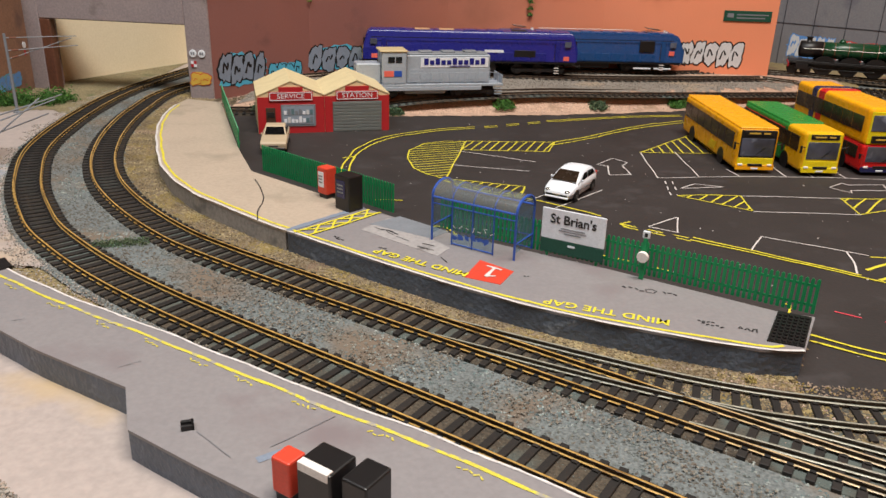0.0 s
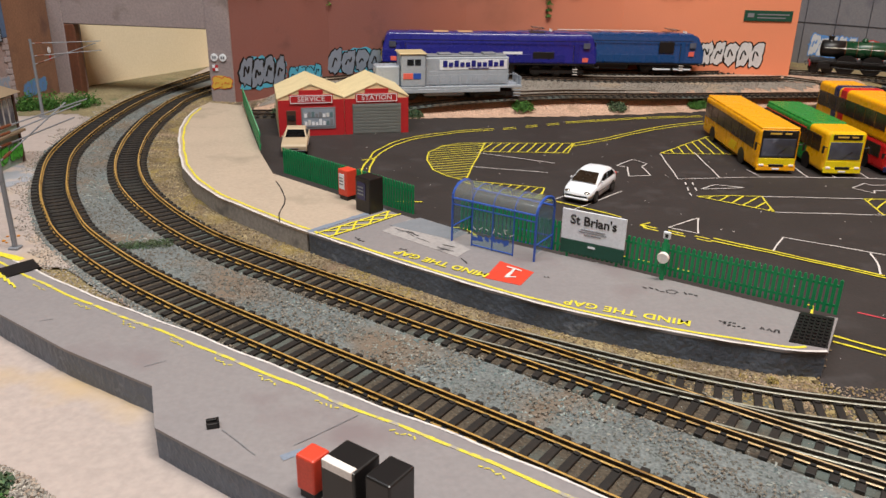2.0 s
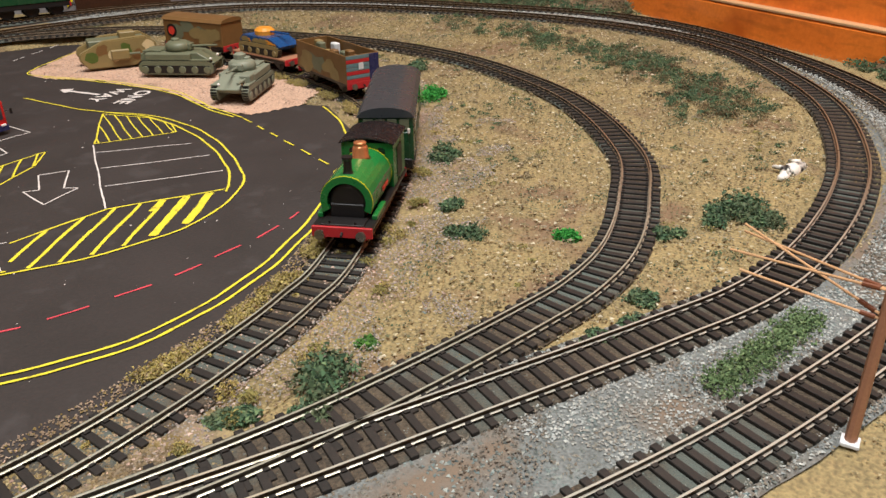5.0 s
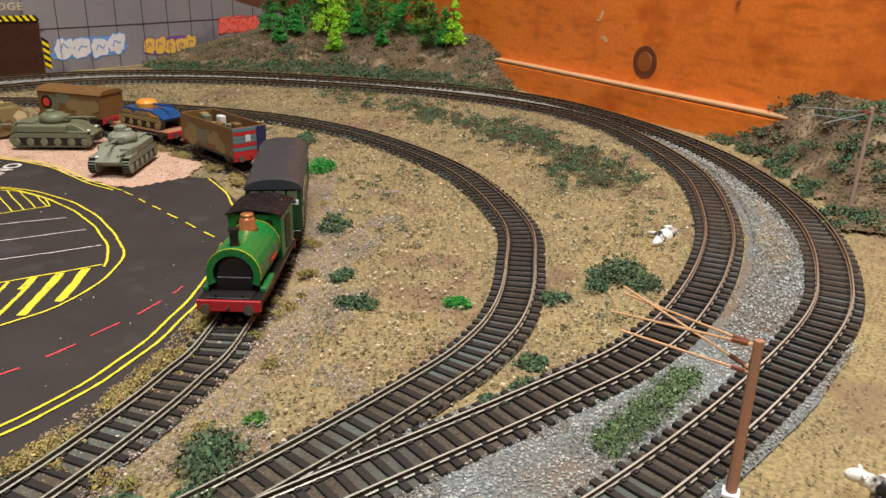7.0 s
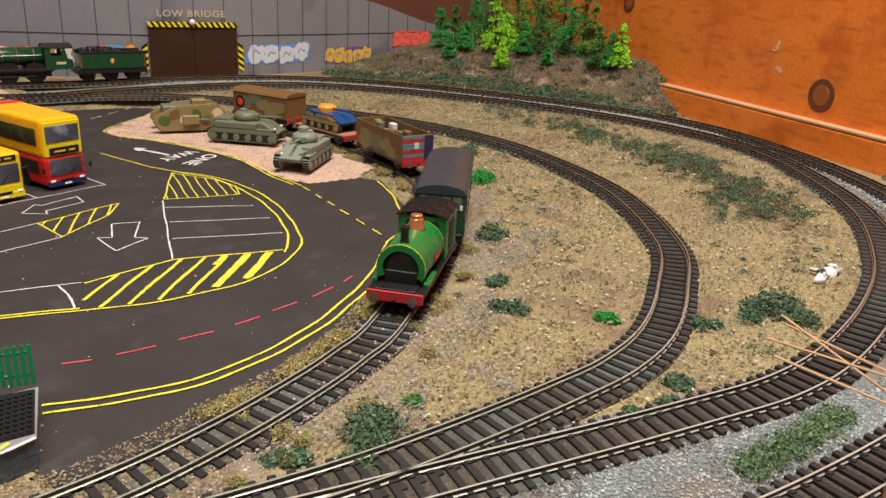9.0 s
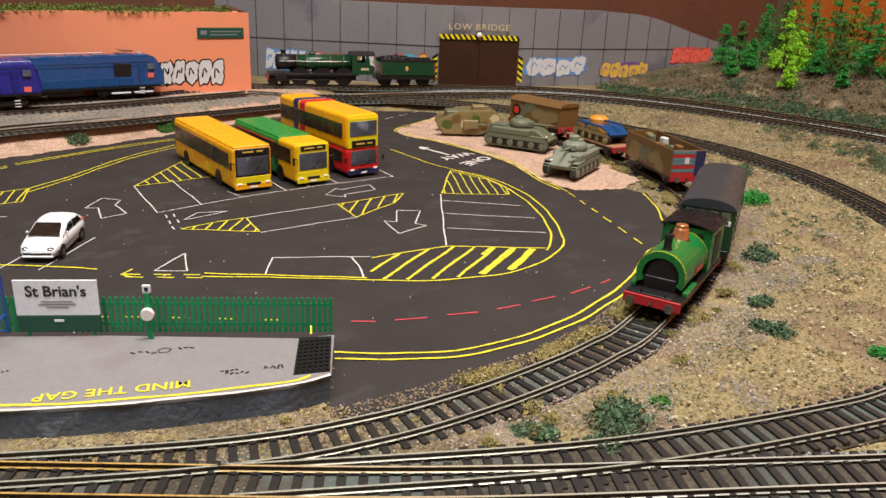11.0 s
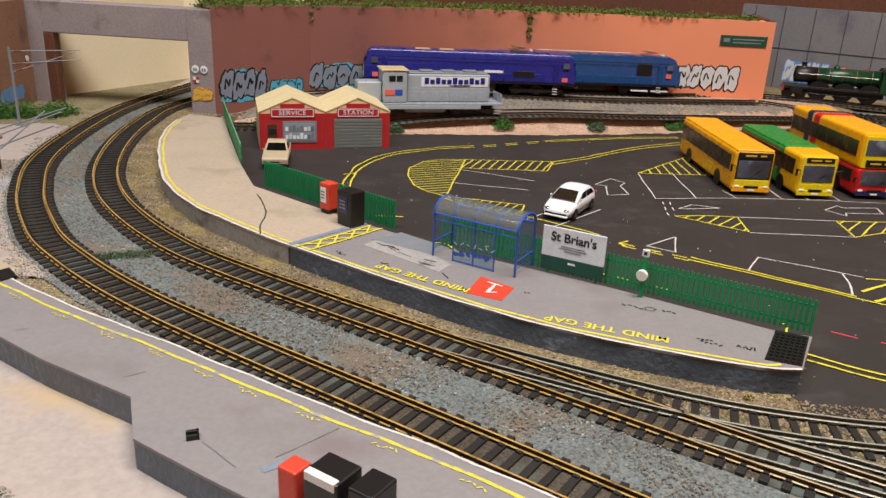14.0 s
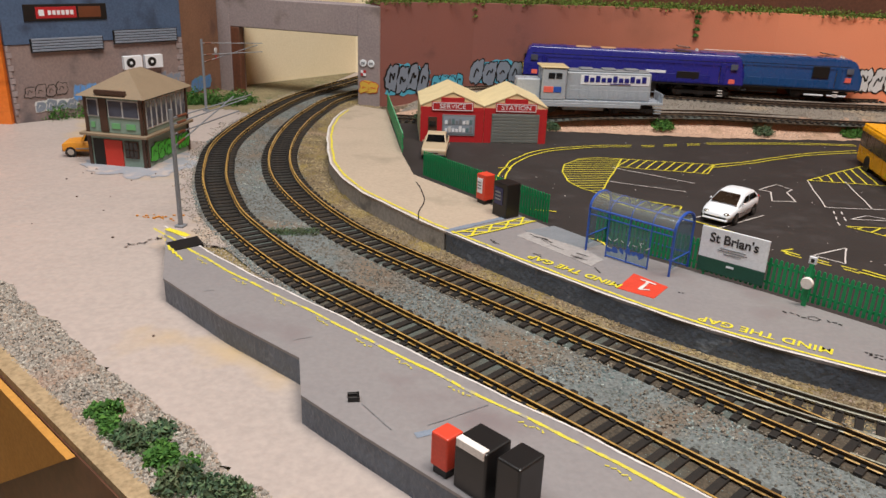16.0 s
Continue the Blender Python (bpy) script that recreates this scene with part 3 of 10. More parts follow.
def stroke(bm, pts, w, z, curved=True, seed=0):
    """A hand-drawn line of paint."""
    p = smooth_path(pts, 0.003) if curved and len(pts) > 2 else smooth_path([pts[0], pts[-1]], 0.004) if len(pts) == 2 else np.concatenate([smooth_path([a, b], 0.004) for a, b in zip(pts, pts[1:])])
    nrm, _ = normals(p)
    rnd = random.Random(seed + int(1e4 * abs(p[0][0])))
    last, ph = None, rnd.uniform(0, 6)
    for i, (q, n) in enumerate(zip(p, nrm)):
        off = 0.0003 * math.sin(i * 0.45 + ph) + rnd.uniform(-0.0001, 0.0001)
        hw = w / 2 * rnd.uniform(0.8, 1.15)
        pair = [bm.verts.new((q[0] + n[0] * (off + s * hw), q[1] + n[1] * (off + s * hw), z)) for s in (-1, 1)]
        if last and np.hypot(*(p[i] - p[i - 1])) > 1e-6:
            bm.faces.new((last[0], pair[0], pair[1], last[1]))
        last = pair


def strokes(name, lines, w, material, parent=None, z=ZM, curved=True, label=""):
    bm = bmesh.new()
    for k, pts in enumerate(lines):
        stroke(bm, pts, w, z + 0.00004 * LAYER[0] % 0.0004 + 0.000004 * k, curved, k)
    LAYER[0] += 1
    return part(name, bm, material, parent or car_park, label)


def hatch_lines(poly, angle, pitch, offset=0.0):
    """Parallel lines at an angle, cut to an outline."""
    c, s = math.cos(radians(angle)), math.sin(radians(angle))
    rot = [(x * c + y * s, -x * s + y * c) for x, y in poly]
    v, out = min(p[1] for p in rot) + offset + pitch / 2, []
    while v < max(p[1] for p in rot):
        xs = []
        for (xa, ya), (xb, yb) in zip(rot, rot[1:] + rot[:1]):
            if (ya > v) != (yb > v):
                xs.append(xa + (v - ya) / (yb - ya) * (xb - xa))
        xs.sort()
        for a, b in zip(xs[::2], xs[1::2]):
            if b - a > 0.003:
                out.append([(a * c - v * s, a * s + v * c), (b * c - v * s, b * s + v * c)])
        v += pitch
    return out


def hatched(poly, angle, pitch, w, line_w=0.0012):
    strokes("hatched_box", hatch_lines(poly, angle, pitch), w, "yellow_line")
    strokes("yellow_line", [poly + poly[:1]], line_w, "yellow_line", curved=False)


BIG = [(0.242, 0.409), (0.266, 0.394), (0.297, 0.383), (0.325, 0.379), (0.350, 0.384), (0.372, 0.398), (0.317, 0.435), (0.261, 0.440)]
strokes("hatched_box", hatch_lines(BIG, 30, 0.0125), 0.0022, "yellow_line")
strokes("hatched_box", hatch_lines([(0.300, 0.383), (0.325, 0.379), (0.350, 0.384), (0.372, 0.398), (0.340, 0.42)], 30, 0.0125, 0.0015), 0.0045, "yellow_line")
strokes("yellow_line", [[(0.261, 0.440), (0.317, 0.435), (0.375, 0.399)]], 0.0015, "yellow_line", curved=False)
hatched([(0.443, 0.607), (0.391, 0.546), (0.415, 0.530), (0.440, 0.517), (0.452, 0.535), (0.455, 0.565)], 62, 0.0075, 0.0010)
hatched([(0.175, 0.676), (0.238, 0.747), (0.246, 0.680)], 89, 0.009, 0.0014)
hatched([(0.174, 0.551), (0.200, 0.556), (0.222, 0.555), (0.219, 0.521)], 50, 0.0085, 0.0014)
hatched([(0.298, 0.557), (0.363, 0.561), (0.340, 0.540), (0.295, 0.521)], 50, 0.0095, 0.0014)
hatched([(0.020, 0.698), (0.0, 0.696), (-0.018, 0.684), (-0.030, 0.660), (-0.030, 0.632), (-0.024, 0.606), (-0.012, 0.588), (0.002, 0.577)], 21, 0.0068, 0.0013)
hatched([(0.020, 0.698), (0.103, 0.705), (0.092, 0.669), (0.016, 0.667)], 70, 0.0075, 0.0012)
hatched([(0.002, 0.577), (0.062, 0.563), (0.057, 0.540), (0.030, 0.549)], 62, 0.0068, 0.0011)
strokes("yellow_line", [
    [(0.440, 0.709), (0.441, 0.672), (0.442, 0.640), (0.448, 0.606), (0.456, 0.567), (0.449, 0.523), (0.432, 0.475), (0.407, 0.431), (0.385, 0.405), (0.372, 0.395)],
    [(0.448, 0.609), (0.460, 0.567), (0.455, 0.515), (0.438, 0.469), (0.412, 0.425), (0.390, 0.398), (0.360, 0.382), (0.327, 0.375), (0.297, 0.380), (0.266, 0.391), (0.241, 0.407), (0.198, 0.435), (0.157, 0.460)],
    [(0.241, 0.4105), (0.199, 0.4385), (0.160, 0.4640)],
    [(0.0, 0.573), (0.03, 0.545), (0.057, 0.536), (0.09, 0.515), (0.108, 0.500)],
    [(0.179, 0.335), (0.204, 0.319), (0.230, 0.307), (0.262, 0.3025), (0.302, 0.3055), (0.338, 0.3145), (0.381, 0.3300), (0.432, 0.359)],
    [(0.176, 0.329), (0.204, 0.312), (0.230, 0.3005), (0.264, 0.2965), (0.304, 0.2995), (0.340, 0.3085), (0.384, 0.3240), (0.436, 0.352)],
    [(0.550, 0.466), (0.530, 0.435), (0.503, 0.405), (0.468, 0.371), (0.432, 0.359)],
    [(0.588, 0.841), (0.545, 0.822), (0.501, 0.797), (0.497, 0.772), (0.515, 0.706), (0.523, 0.616), (0.502, 0.545), (0.493, 0.501)],
    [(0.494, 0.765), (0.510, 0.706), (0.517, 0.616), (0.497, 0.545), (0.490, 0.508)],
    [(-0.079, 0.634), (-0.074, 0.665), (-0.052, 0.708), (-0.006, 0.742), (0.03, 0.757)],
    [(-0.075, 0.628), (-0.069, 0.660), (-0.048, 0.702), (-0.004, 0.736), (0.03, 0.750)],
    [(0.105, 0.795), (0.150, 0.812), (0.200, 0.830), (0.258, 0.843)], [(0.105, 0.789), (0.150, 0.807), (0.200, 0.824), (0.258, 0.838)],
    [(0.103, 0.705), (0.135, 0.728), (0.170, 0.760), (0.205, 0.788), (0.252, 0.815)], [(0.099, 0.693), (0.135, 0.720), (0.170, 0.752), (0.206, 0.780), (0.254, 0.807)],
    [(-0.084, 0.627), (-0.074, 0.634)], [(-0.074, 0.630), (-0.075, 0.600), (-0.072, 0.575)], [(-0.079, 0.630), (-0.081, 0.600), (-0.079, 0.575)],
    [(0.552, 0.936), (0.573, 0.928)], [(-0.054, 0.520), (-0.028, 0.521)],
    [(-0.02, 0.463), (0.0, 0.470), (0.012, 0.452)], [(-0.015, 0.458), (0.004, 0.462)],
], 0.0015, "yellow_line")
strokes("yellow_dash", [[(0.493 - 0.053 * a, 0.501 - 0.133 * a), (0.493 - 0.053 * b, 0.501 - 0.133 * b)] for a, b in ((0.02, 0.12), (0.2, 0.28), (0.36, 0.44), (0.52, 0.62), (0.7, 0.8), (0.88, 0.97))], 0.0014, "yellow_line")
strokes("yellow_dash", [[(0.036 + 0.065 * a, 0.757 + 0.034 * a - k), (0.036 + 0.065 * b, 0.757 + 0.034 * b - k)] for a, b in ((0.05, 0.25), (0.4, 0.6), (0.75, 0.95)) for k in (0, 0.006)], 0.0014, "yellow_line")
strokes("yellow_dash", [[(0.119 + 0.04 * a, 0.486 - 0.024 * a - k), (0.119 + 0.04 * b, 0.486 - 0.024 * b - k)] for a, b in ((0.0, 0.22), (0.38, 0.6), (0.75, 0.95)) for k in (0, 0.005)] + [[(0.126, 0.491), (0.118, 0.486), (0.122, 0.478)]], 0.0014, "yellow_line", curved=False)
strokes("red_dash", [[(0.203, 0.362), (0.214, 0.3555)], [(0.224, 0.352), (0.241, 0.346)], [(0.252, 0.343), (0.269, 0.338)], [(0.281, 0.336), (0.296, 0.334)], [(0.305, 0.334), (0.322, 0.3325)], [(0.333, 0.332), (0.351, 0.3325)], [(0.361, 0.334), (0.371, 0.336)]], 0.0013, "red_line")
strokes("white_line", [
    [(0.388, 0.544), (0.317, 0.436)], [(0.379, 0.528), (0.427, 0.486)], [(0.360, 0.497), (0.415, 0.455)], [(0.340, 0.467), (0.398, 0.424)],
    [(0.175, 0.676), (0.171, 0.597)], [(0.171, 0.597), (0.244, 0.609), (0.310, 0.613), (0.384, 0.612)], [(0.207, 0.683), (0.206, 0.604)],
    [(0.280, 0.645), (0.279, 0.612)], [(0.330, 0.645), (0.328, 0.613)], [(0.384, 0.65), (0.384, 0.612)], [(0.302, 0.640), (0.302, 0.612)], [(0.236, 0.630), (0.240, 0.609)],
    [(0.222, 0.556), (0.298, 0.557)], [(0.219, 0.520), (0.295, 0.520)],
    [(0.190, 0.444), (0.206, 0.470), (0.261, 0.442)], [(0.012, 0.663), (0.078, 0.634)], [(0.008, 0.617), (0.069, 0.605)],
    [(0.079, 0.515), (0.120, 0.560)], [(0.060, 0.528), (0.075, 0.545)],
], 0.0010, "white_line", curved=False)
strokes("white_line", [[(0.250, 0.446), (0.246, 0.430), (0.240, 0.413)]], 0.0012, "white_line")
strokes("white_dash", [[(0.174, 0.588), (0.173, 0.581)], [(0.172, 0.574), (0.171, 0.566)], [(0.170, 0.560), (0.170, 0.553)], [(0.180, 0.588), (0.179, 0.581)], [(0.178, 0.574), (0.177, 0.566)]], 0.0010, "white_line")
strokes("yellow_dash", [[(0.091, 0.433), (0.098, 0.429)], [(0.104, 0.425), (0.111, 0.421)], [(0.124, 0.4125), (0.1305, 0.4085)], [(0.144, 0.3992), (0.151, 0.3948)], [(0.1645, 0.386), (0.171, 0.382)], [(0.076, 0.4425), (0.083, 0.4385)], [(0.180, 0.3695), (0.183, 0.3675)], [(0.183, 0.3685), (0.1785, 0.3585)]], 0.0012, "yellow_line")
strokes("white_dash", [[(0.523 + 0.030 * k, 0.859 + 0.0135 * k), (0.541 + 0.030 * k, 0.8665 + 0.0135 * k)] for k in range(3)], 0.0012, "white_line")


def arrow(pts):
    strokes("white_arrow", [pts + pts[:1]], 0.0010, "white_line", curved=False)


arrow([(0.128, 0.631), (0.146, 0.652), (0.156, 0.640), (0.149, 0.629), (0.151, 0.604), (0.133, 0.600), (0.137, 0.627)])
arrow([(0.182, 0.570), (0.196, 0.583), (0.217, 0.577)])
arrow([(0.302, 0.584), (0.318, 0.598), (0.321, 0.592), (0.350, 0.596), (0.346, 0.580), (0.316, 0.578), (0.313, 0.570)])
arrow([(0.308, 0.503), (0.315, 0.497), (0.331, 0.521), (0.347, 0.512), (0.325, 0.487), (0.330, 0.479), (0.303, 0.473)])
arrow([(0.136, 0.483), (0.161, 0.503), (0.153, 0.473)])
# thick white direction arrow
strokes("road_arrow", [[(0.4735, 0.704), (0.4795, 0.660)], [(0.4735, 0.704), (0.4800, 0.697)], [(0.4740, 0.704), (0.4705, 0.692)]], 0.0038, "white_line", None, ZM + 0.0005)
# crumbs and spots of paint and grit
rng = random.Random(11)
bm = bmesh.new()
for _ in range(260):
    x, y = rng.uniform(-0.1, 0.5), rng.uniform(0.3, 0.85)
    if inside(ASPHALT, x, y):
        r = rng.choice((0.00014, 0.00018, 0.00022, 0.0003, 0.00045))
        box(bm, x - r, x + r, y - r * 0.7, y + r, 0.0, r * 0.7)
tagged(new("grit", mesh_from(bm, "grit", "white_line")), "specks of pale grit on the asphalt", "grit", kind="stuff")

# ---- platforms ----
ZP = 0.013


def platform_block(parent, name, pts, material, face_material, n_front, label=""):
    """A platform section: the top slab and its side wall."""
    bm = bmesh.new()
    prism(bm, pts, ZP - 0.0012, ZP)
    top = part(name, bm, material, parent, label)
    bm = bmesh.new()
    c = np.mean(pts, axis=0)
    inner = [tuple(c + (np.array(p) - c) * 0.995) for p in pts]
    prism(bm, inner, -0.002, ZP - 0.0012)
    part("side_wall", bm, face_material, parent)
    return top


P1_FRONT_OLD = [(-0.265, 0.760), (-0.262, 0.72), (-0.247, 0.655), (-0.214, 0.565), (-0.190, 0.520), (-0.162, 0.484), (-0.130, 0.455), (-0.110, 0.437), (-0.090, 0.4215)]
P1_BACK_OLD = [(-0.050, 0.4665), (-0.062, 0.476), (-0.138, 0.540), (-0.162, 0.599), (-0.225, 0.777), (-0.262, 0.79)]
P1_FRONT = [(-0.0895, 0.4210), (-0.036, 0.382), (0.013, 0.349), (0.054, 0.326), (0.096, 0.309), (0.138, 0.296), (0.157, 0.2955)]
P1_BACK = [(0.176, 0.329), (0.160, 0.334), (0.087, 0.380), (0.049, 0.401), (-0.004, 0.431), (-0.0495, 0.466)]
platform = thing("station_platform", "grey painted station platform with a dark side wall", "platform")
platform_block(platform, "platform_top", P1_FRONT_OLD + P1_BACK_OLD, "beige_top", "face_light", 9, "worn beige platform surface")
platform_block(platform, "platform_top", P1_FRONT + P1_BACK, "grey_top", "face_grey", 7)
P2_TRACK = [(-0.251, 0.381), (-0.208, 0.3515), (-0.175, 0.330), (-0.144, 0.312), (-0.115, 0.2955), (-0.089, 0.2795), (-0.066, 0.266), (-0.037, 0.2485), (-0.004, 0.2300), (0.03, 0.2085), (0.06, 0.189), (0.10, 0.162)]
P2_OUT = [(0.07, 0.118), (-0.031, 0.180), (-0.076, 0.207), (-0.106, 0.226), (-0.117, 0.2525), (-0.163, 0.278), (-0.212, 0.311), (-0.236, 0.355)]
platform_2 = thing("station_platform", "plain grey station platform stepped at the back", "platform")
platform_block(platform_2, "platform_top", P2_TRACK + P2_OUT, "grey_top", "face_grey", 8)

# ---- beds of stone, soil and paint laid on the scenery ----
def side_of(path, X, Y):
    """Signed distance of places from a path: positive to its left."""
    P = path[::3, :2]
    nrm, d = normals(path)
    nrm = nrm[::3]
    out = np.empty(len(X))
    for i in range(0, len(X), 4000):
        q = np.stack([X[i:i + 4000], Y[i:i + 4000]], 1)
        dd = ((q[:, None] - P[None]) ** 2).sum(-1)
        k = dd.argmin(1)
        s = np.sign(((q - P[k]) * nrm[k]).sum(1))
        out[i:i + 4000] = np.sqrt(dd[np.arange(len(q)), k]) * np.where(s == 0, 1, s)
    return out


def in_poly(poly, X, Y):
    c = np.zeros(len(X), bool)
    for (xa, ya), (xb, yb) in zip(poly, poly[1:] + poly[:1]):
        if ya != yb:
            c ^= ((ya > Y) != (yb > Y)) & (X < (xb - xa) * (Y - ya) / (yb - ya) + xa)
    return c


def edge_in(X, Y):
    dx, dy = EDGE_B[0] - EDGE_A[0], EDGE_B[1] - EDGE_A[1]
    return (dx * (Y - EDGE_A[1]) - dy * (X - EDGE_A[0])) / math.hypot(dx, dy)


PLAT_1 = P1_FRONT_OLD + P1_FRONT[1:] + P1_BACK + P1_BACK_OLD[1:]
PLAT_2 = P2_TRACK + P2_OUT


def zone_yard(X, Y):
    return (edge_in(X, Y) > 0.024) & (side_of(PATH_OUTER, X, Y) < np.where((X > -0.25) & (Y < 0.39), -0.040, -0.012)) & (X < 0.12) & (Y < 1.1)


def zone_stone(X, Y):
    """Grey ballast between and under the two main lines."""
    return (side_of(PATH_OUTER, X, Y) > np.where(X > 0.45, -0.009, -0.0185)) & (side_of(PATH_INNER, X, Y) < np.where(X > 0.42, -0.021, 0.0165)) & ~in_poly(PLAT_2, X, Y) & ((X < 0.97) & (Y < 0.95))


def zone_brown(X, Y):
    """Ochre gravel between the inner line and the platform."""
    s = side_of(PATH_INNER, X, Y)
    return (s > 0.010) & (s < 0.06) & (X < 0.2) & (Y < 0.9) & ~in_poly(PLAT_1, X, Y) & ~in_poly(ASPHALT, X, Y)


def zone_pink(X, Y):
    """Pinkish gravel round the siding and on the bank."""
    k = np.array([noise.noise(Vector((x * 40, y * 40, 6.0))) for x, y in zip(X, Y)])
    s = side_of(PATH_SIDING, X, Y)
    near = (s < 0.024) & (s > -0.034 + 0.014 * k) & (X > 0.1)
    foot = np.interp(X, [p[0] for p in BANK], [p[1] for p in BANK])
    bank = (Y > foot - 0.004) & (Y < foot + 0.25) & (X > -0.25) & (X < 0.5) & (Y < 1.08)
    return (near | bank | in_poly(SOIL, X, Y)) & ~in_poly(ASPHALT, X, Y)


def zone_strip(X, Y):
    e = edge_in(X, Y)
    k = np.array([noise.fractal(Vector((x * 55, y * 55, 2.0)), 1.0, 2.0, 2) for x, y in zip(X, Y)])
    return (e > 0) & (e < 0.026 + 0.004 * k) & (X < 0.25)


def drape(name, zone, x0, x1, y0, y1, step, lift, material, label):
    xs, ys = np.arange(x0, x1, step), np.arange(y0, y1, step)
    X, Y = np.meshgrid(xs + step / 2, ys + step / 2)
    wob = np.array([noise.noise(Vector((x * 70, y * 70, 1.7))) for x, y in zip(X.ravel(), Y.ravel())]) * 0.004
    ok = zone(X.ravel() + wob, Y.ravel() - wob).reshape(X.shape)
    vid, verts, faces = {}, [], []

    def at(i, j):
        if (i, j) not in vid:
            x, y = x0 + j * step, y0 + i * step
            vid[i, j] = len(verts)
            verts.append((x, y, ground_z(x, y) + lift + 0.0003 * noise.noise(Vector((x * 120, y * 120, 4.0)))))
        return vid[i, j]

    for i, j in zip(*np.nonzero(ok)):
        faces.append((at(i, j), at(i, j + 1), at(i + 1, j + 1), at(i + 1, j)))
    me = bpy.data.meshes.new(name)
    me.from_pydata(verts, [], faces)
    me.materials.append(M[material])
    return tagged(new(name, me), label, "ground", kind="structure")


# Ragged blue grey patch of the yard about the signal box.
def zone_blue_patch(X, Y):
    k = np.array([noise.fractal(Vector((x * 40, y * 40, 5.5)), 1.0, 2.0, 3) for x, y in zip(X, Y)])
    return zone_yard(X, Y) & (np.hypot((X + 0.365) / 1.1, Y - 0.548) + 0.016 * k < 0.040)


drape("yard_surface", zone_yard, -0.75, 0.13, 0.1, 1.1, 0.005, 0.0002, "yard", "pinkish grey painted yard beside the line")
drape("yard_dust", zone_blue_patch, -0.45, -0.28, 0.48, 0.62, 0.0012, 0.0005, "blue_patch", "blue grey patch round the foot of the signal box")


def ballast_strip():
    """One even bed under both main lines and the space between them."""
    bm = bmesh.new()
    last = None
    a, b = PATH_OUTER[::2], PATH_INNER
    na, _ = normals(PATH_OUTER)
    na = na[::2]
    nb, _ = normals(PATH_INNER)
    for p, n in zip(a, na):
        if p[1] > 1.0 and p[0] < 0:
            continue
        k = ((b[:, :2] - p[:2]) ** 2).sum(1).argmin()
        q, m = b[k], nb[k]
        q = q - np.array([m[0], m[1], 0.0]) * 0.034 * sstep(0.36, 0.46, p[0])
        n = n * (1 - 0.45 * sstep(0.40, 0.50, p[0]))
        w1, w2 = (0.0012 * noise.noise(Vector((p[0] * 160, p[1] * 160, z))) for z in (1.0, 2.0))
        row = [(p[0] - n[0] * (0.019 + w1), p[1] - n[1] * (0.019 + w1), p[2] - 0.0016), (p[0] - n[0] * 0.0165, p[1] - n[1] * 0.0165, p[2] - 0.0008), (p[0], p[1], p[2] - 0.0007), ((p[0] + q[0]) / 2, (p[1] + q[1]) / 2, (p[2] + q[2]) / 2 - 0.0008),
               (q[0], q[1], q[2] - 0.0007), (q[0] + m[0] * 0.0155, q[1] + m[1] * 0.0155, q[2] - 0.0008), (q[0] + m[0] * (0.018 + w2), q[1] + m[1] * (0.018 + w2), q[2] - 0.0016)]
        row = [bm.verts.new(v) for v in row]
        if last:
            for i in range(6):
                bm.faces.new((last[i], row[i], row[i + 1], last[i + 1]))
        last = row
    return whole("ballast_bed", bm, "ballast", "grey stone ballast under the main lines", "ground", kind="structure")


ballast_strip()


def zone_hill(X, Y):
    dx, dy = X - 0.55, Y - 0.5
    r, a = np.hypot(dx, dy), np.degrees(np.arctan2(dy, dx))
    toe = np.interp(a, [-12, -1, 7, 19, 33, 40, 50], [0.445, 0.455, 0.467, 0.485, 0.505, 0.525, 0.55])
    return ((r > toe + 0.006) & (a > -14) & (a < 46)) | ((r > 0.503) & (a > -84) & (a < -52))


drape("hill_earth", zone_hill, 0.55, 1.35, -0.2, 1.1, 0.008, 0.0012, "hill", "brown earth of the hill and mound")
def zone_brown_bed(X, Y):
    s = side_of(PATH_INNER, X, Y)
    return (s > 0.010) & (s < 0.09) & (X < 0.21) & (Y < 0.9) & (~in_poly(ASPHALT, X, Y) | in_poly(PLAT_1, X, Y))


drape("gravel_verge", zone_brown_bed, -0.32, 0.21, 0.2, 0.9, 0.003, 0.0004, "ballast_brown", "ochre gravel verge below the platform")
def zone_bank(X, Y):
    foot = np.interp(X, [p[0] for p in BANK], [p[1] for p in BANK])
    return (((Y > foot - 0.012) & (Y < foot + 0.25) & (X > -0.25) & (X < 0.5) & (Y < 1.08)) | in_poly(SOIL, X, Y)) & ~in_poly(PLAT_1, X, Y)


def zone_shelf(X, Y):
    foot = np.interp(X, [p[0] for p in BANK], [p[1] for p in BANK])
    return (Y > foot + 0.022) & (Y < foot + 0.25) & (X > -0.22) & (X < 0.66) & (Y < 1.1) & (side_of(PATH_INNER, X, Y) > 0.017)


drape("soil_bank", zone_bank, -0.26, 0.7, 0.2, 1.09, 0.003, 0.0004, "soil", "pinkish soil on the bank and round the siding")
drape("shelf_ballast", zone_shelf, -0.24, 0.68, 0.8, 1.11, 0.005, 0.0010, "shelf", "worn grey brown ballast on the back shelf")
drape("edge_gravel", zone_strip, -0.62, 0.26, -0.02, 0.5, 0.002, 0.0003, "shelf", "coarse grey gravel along the baseboard edge")


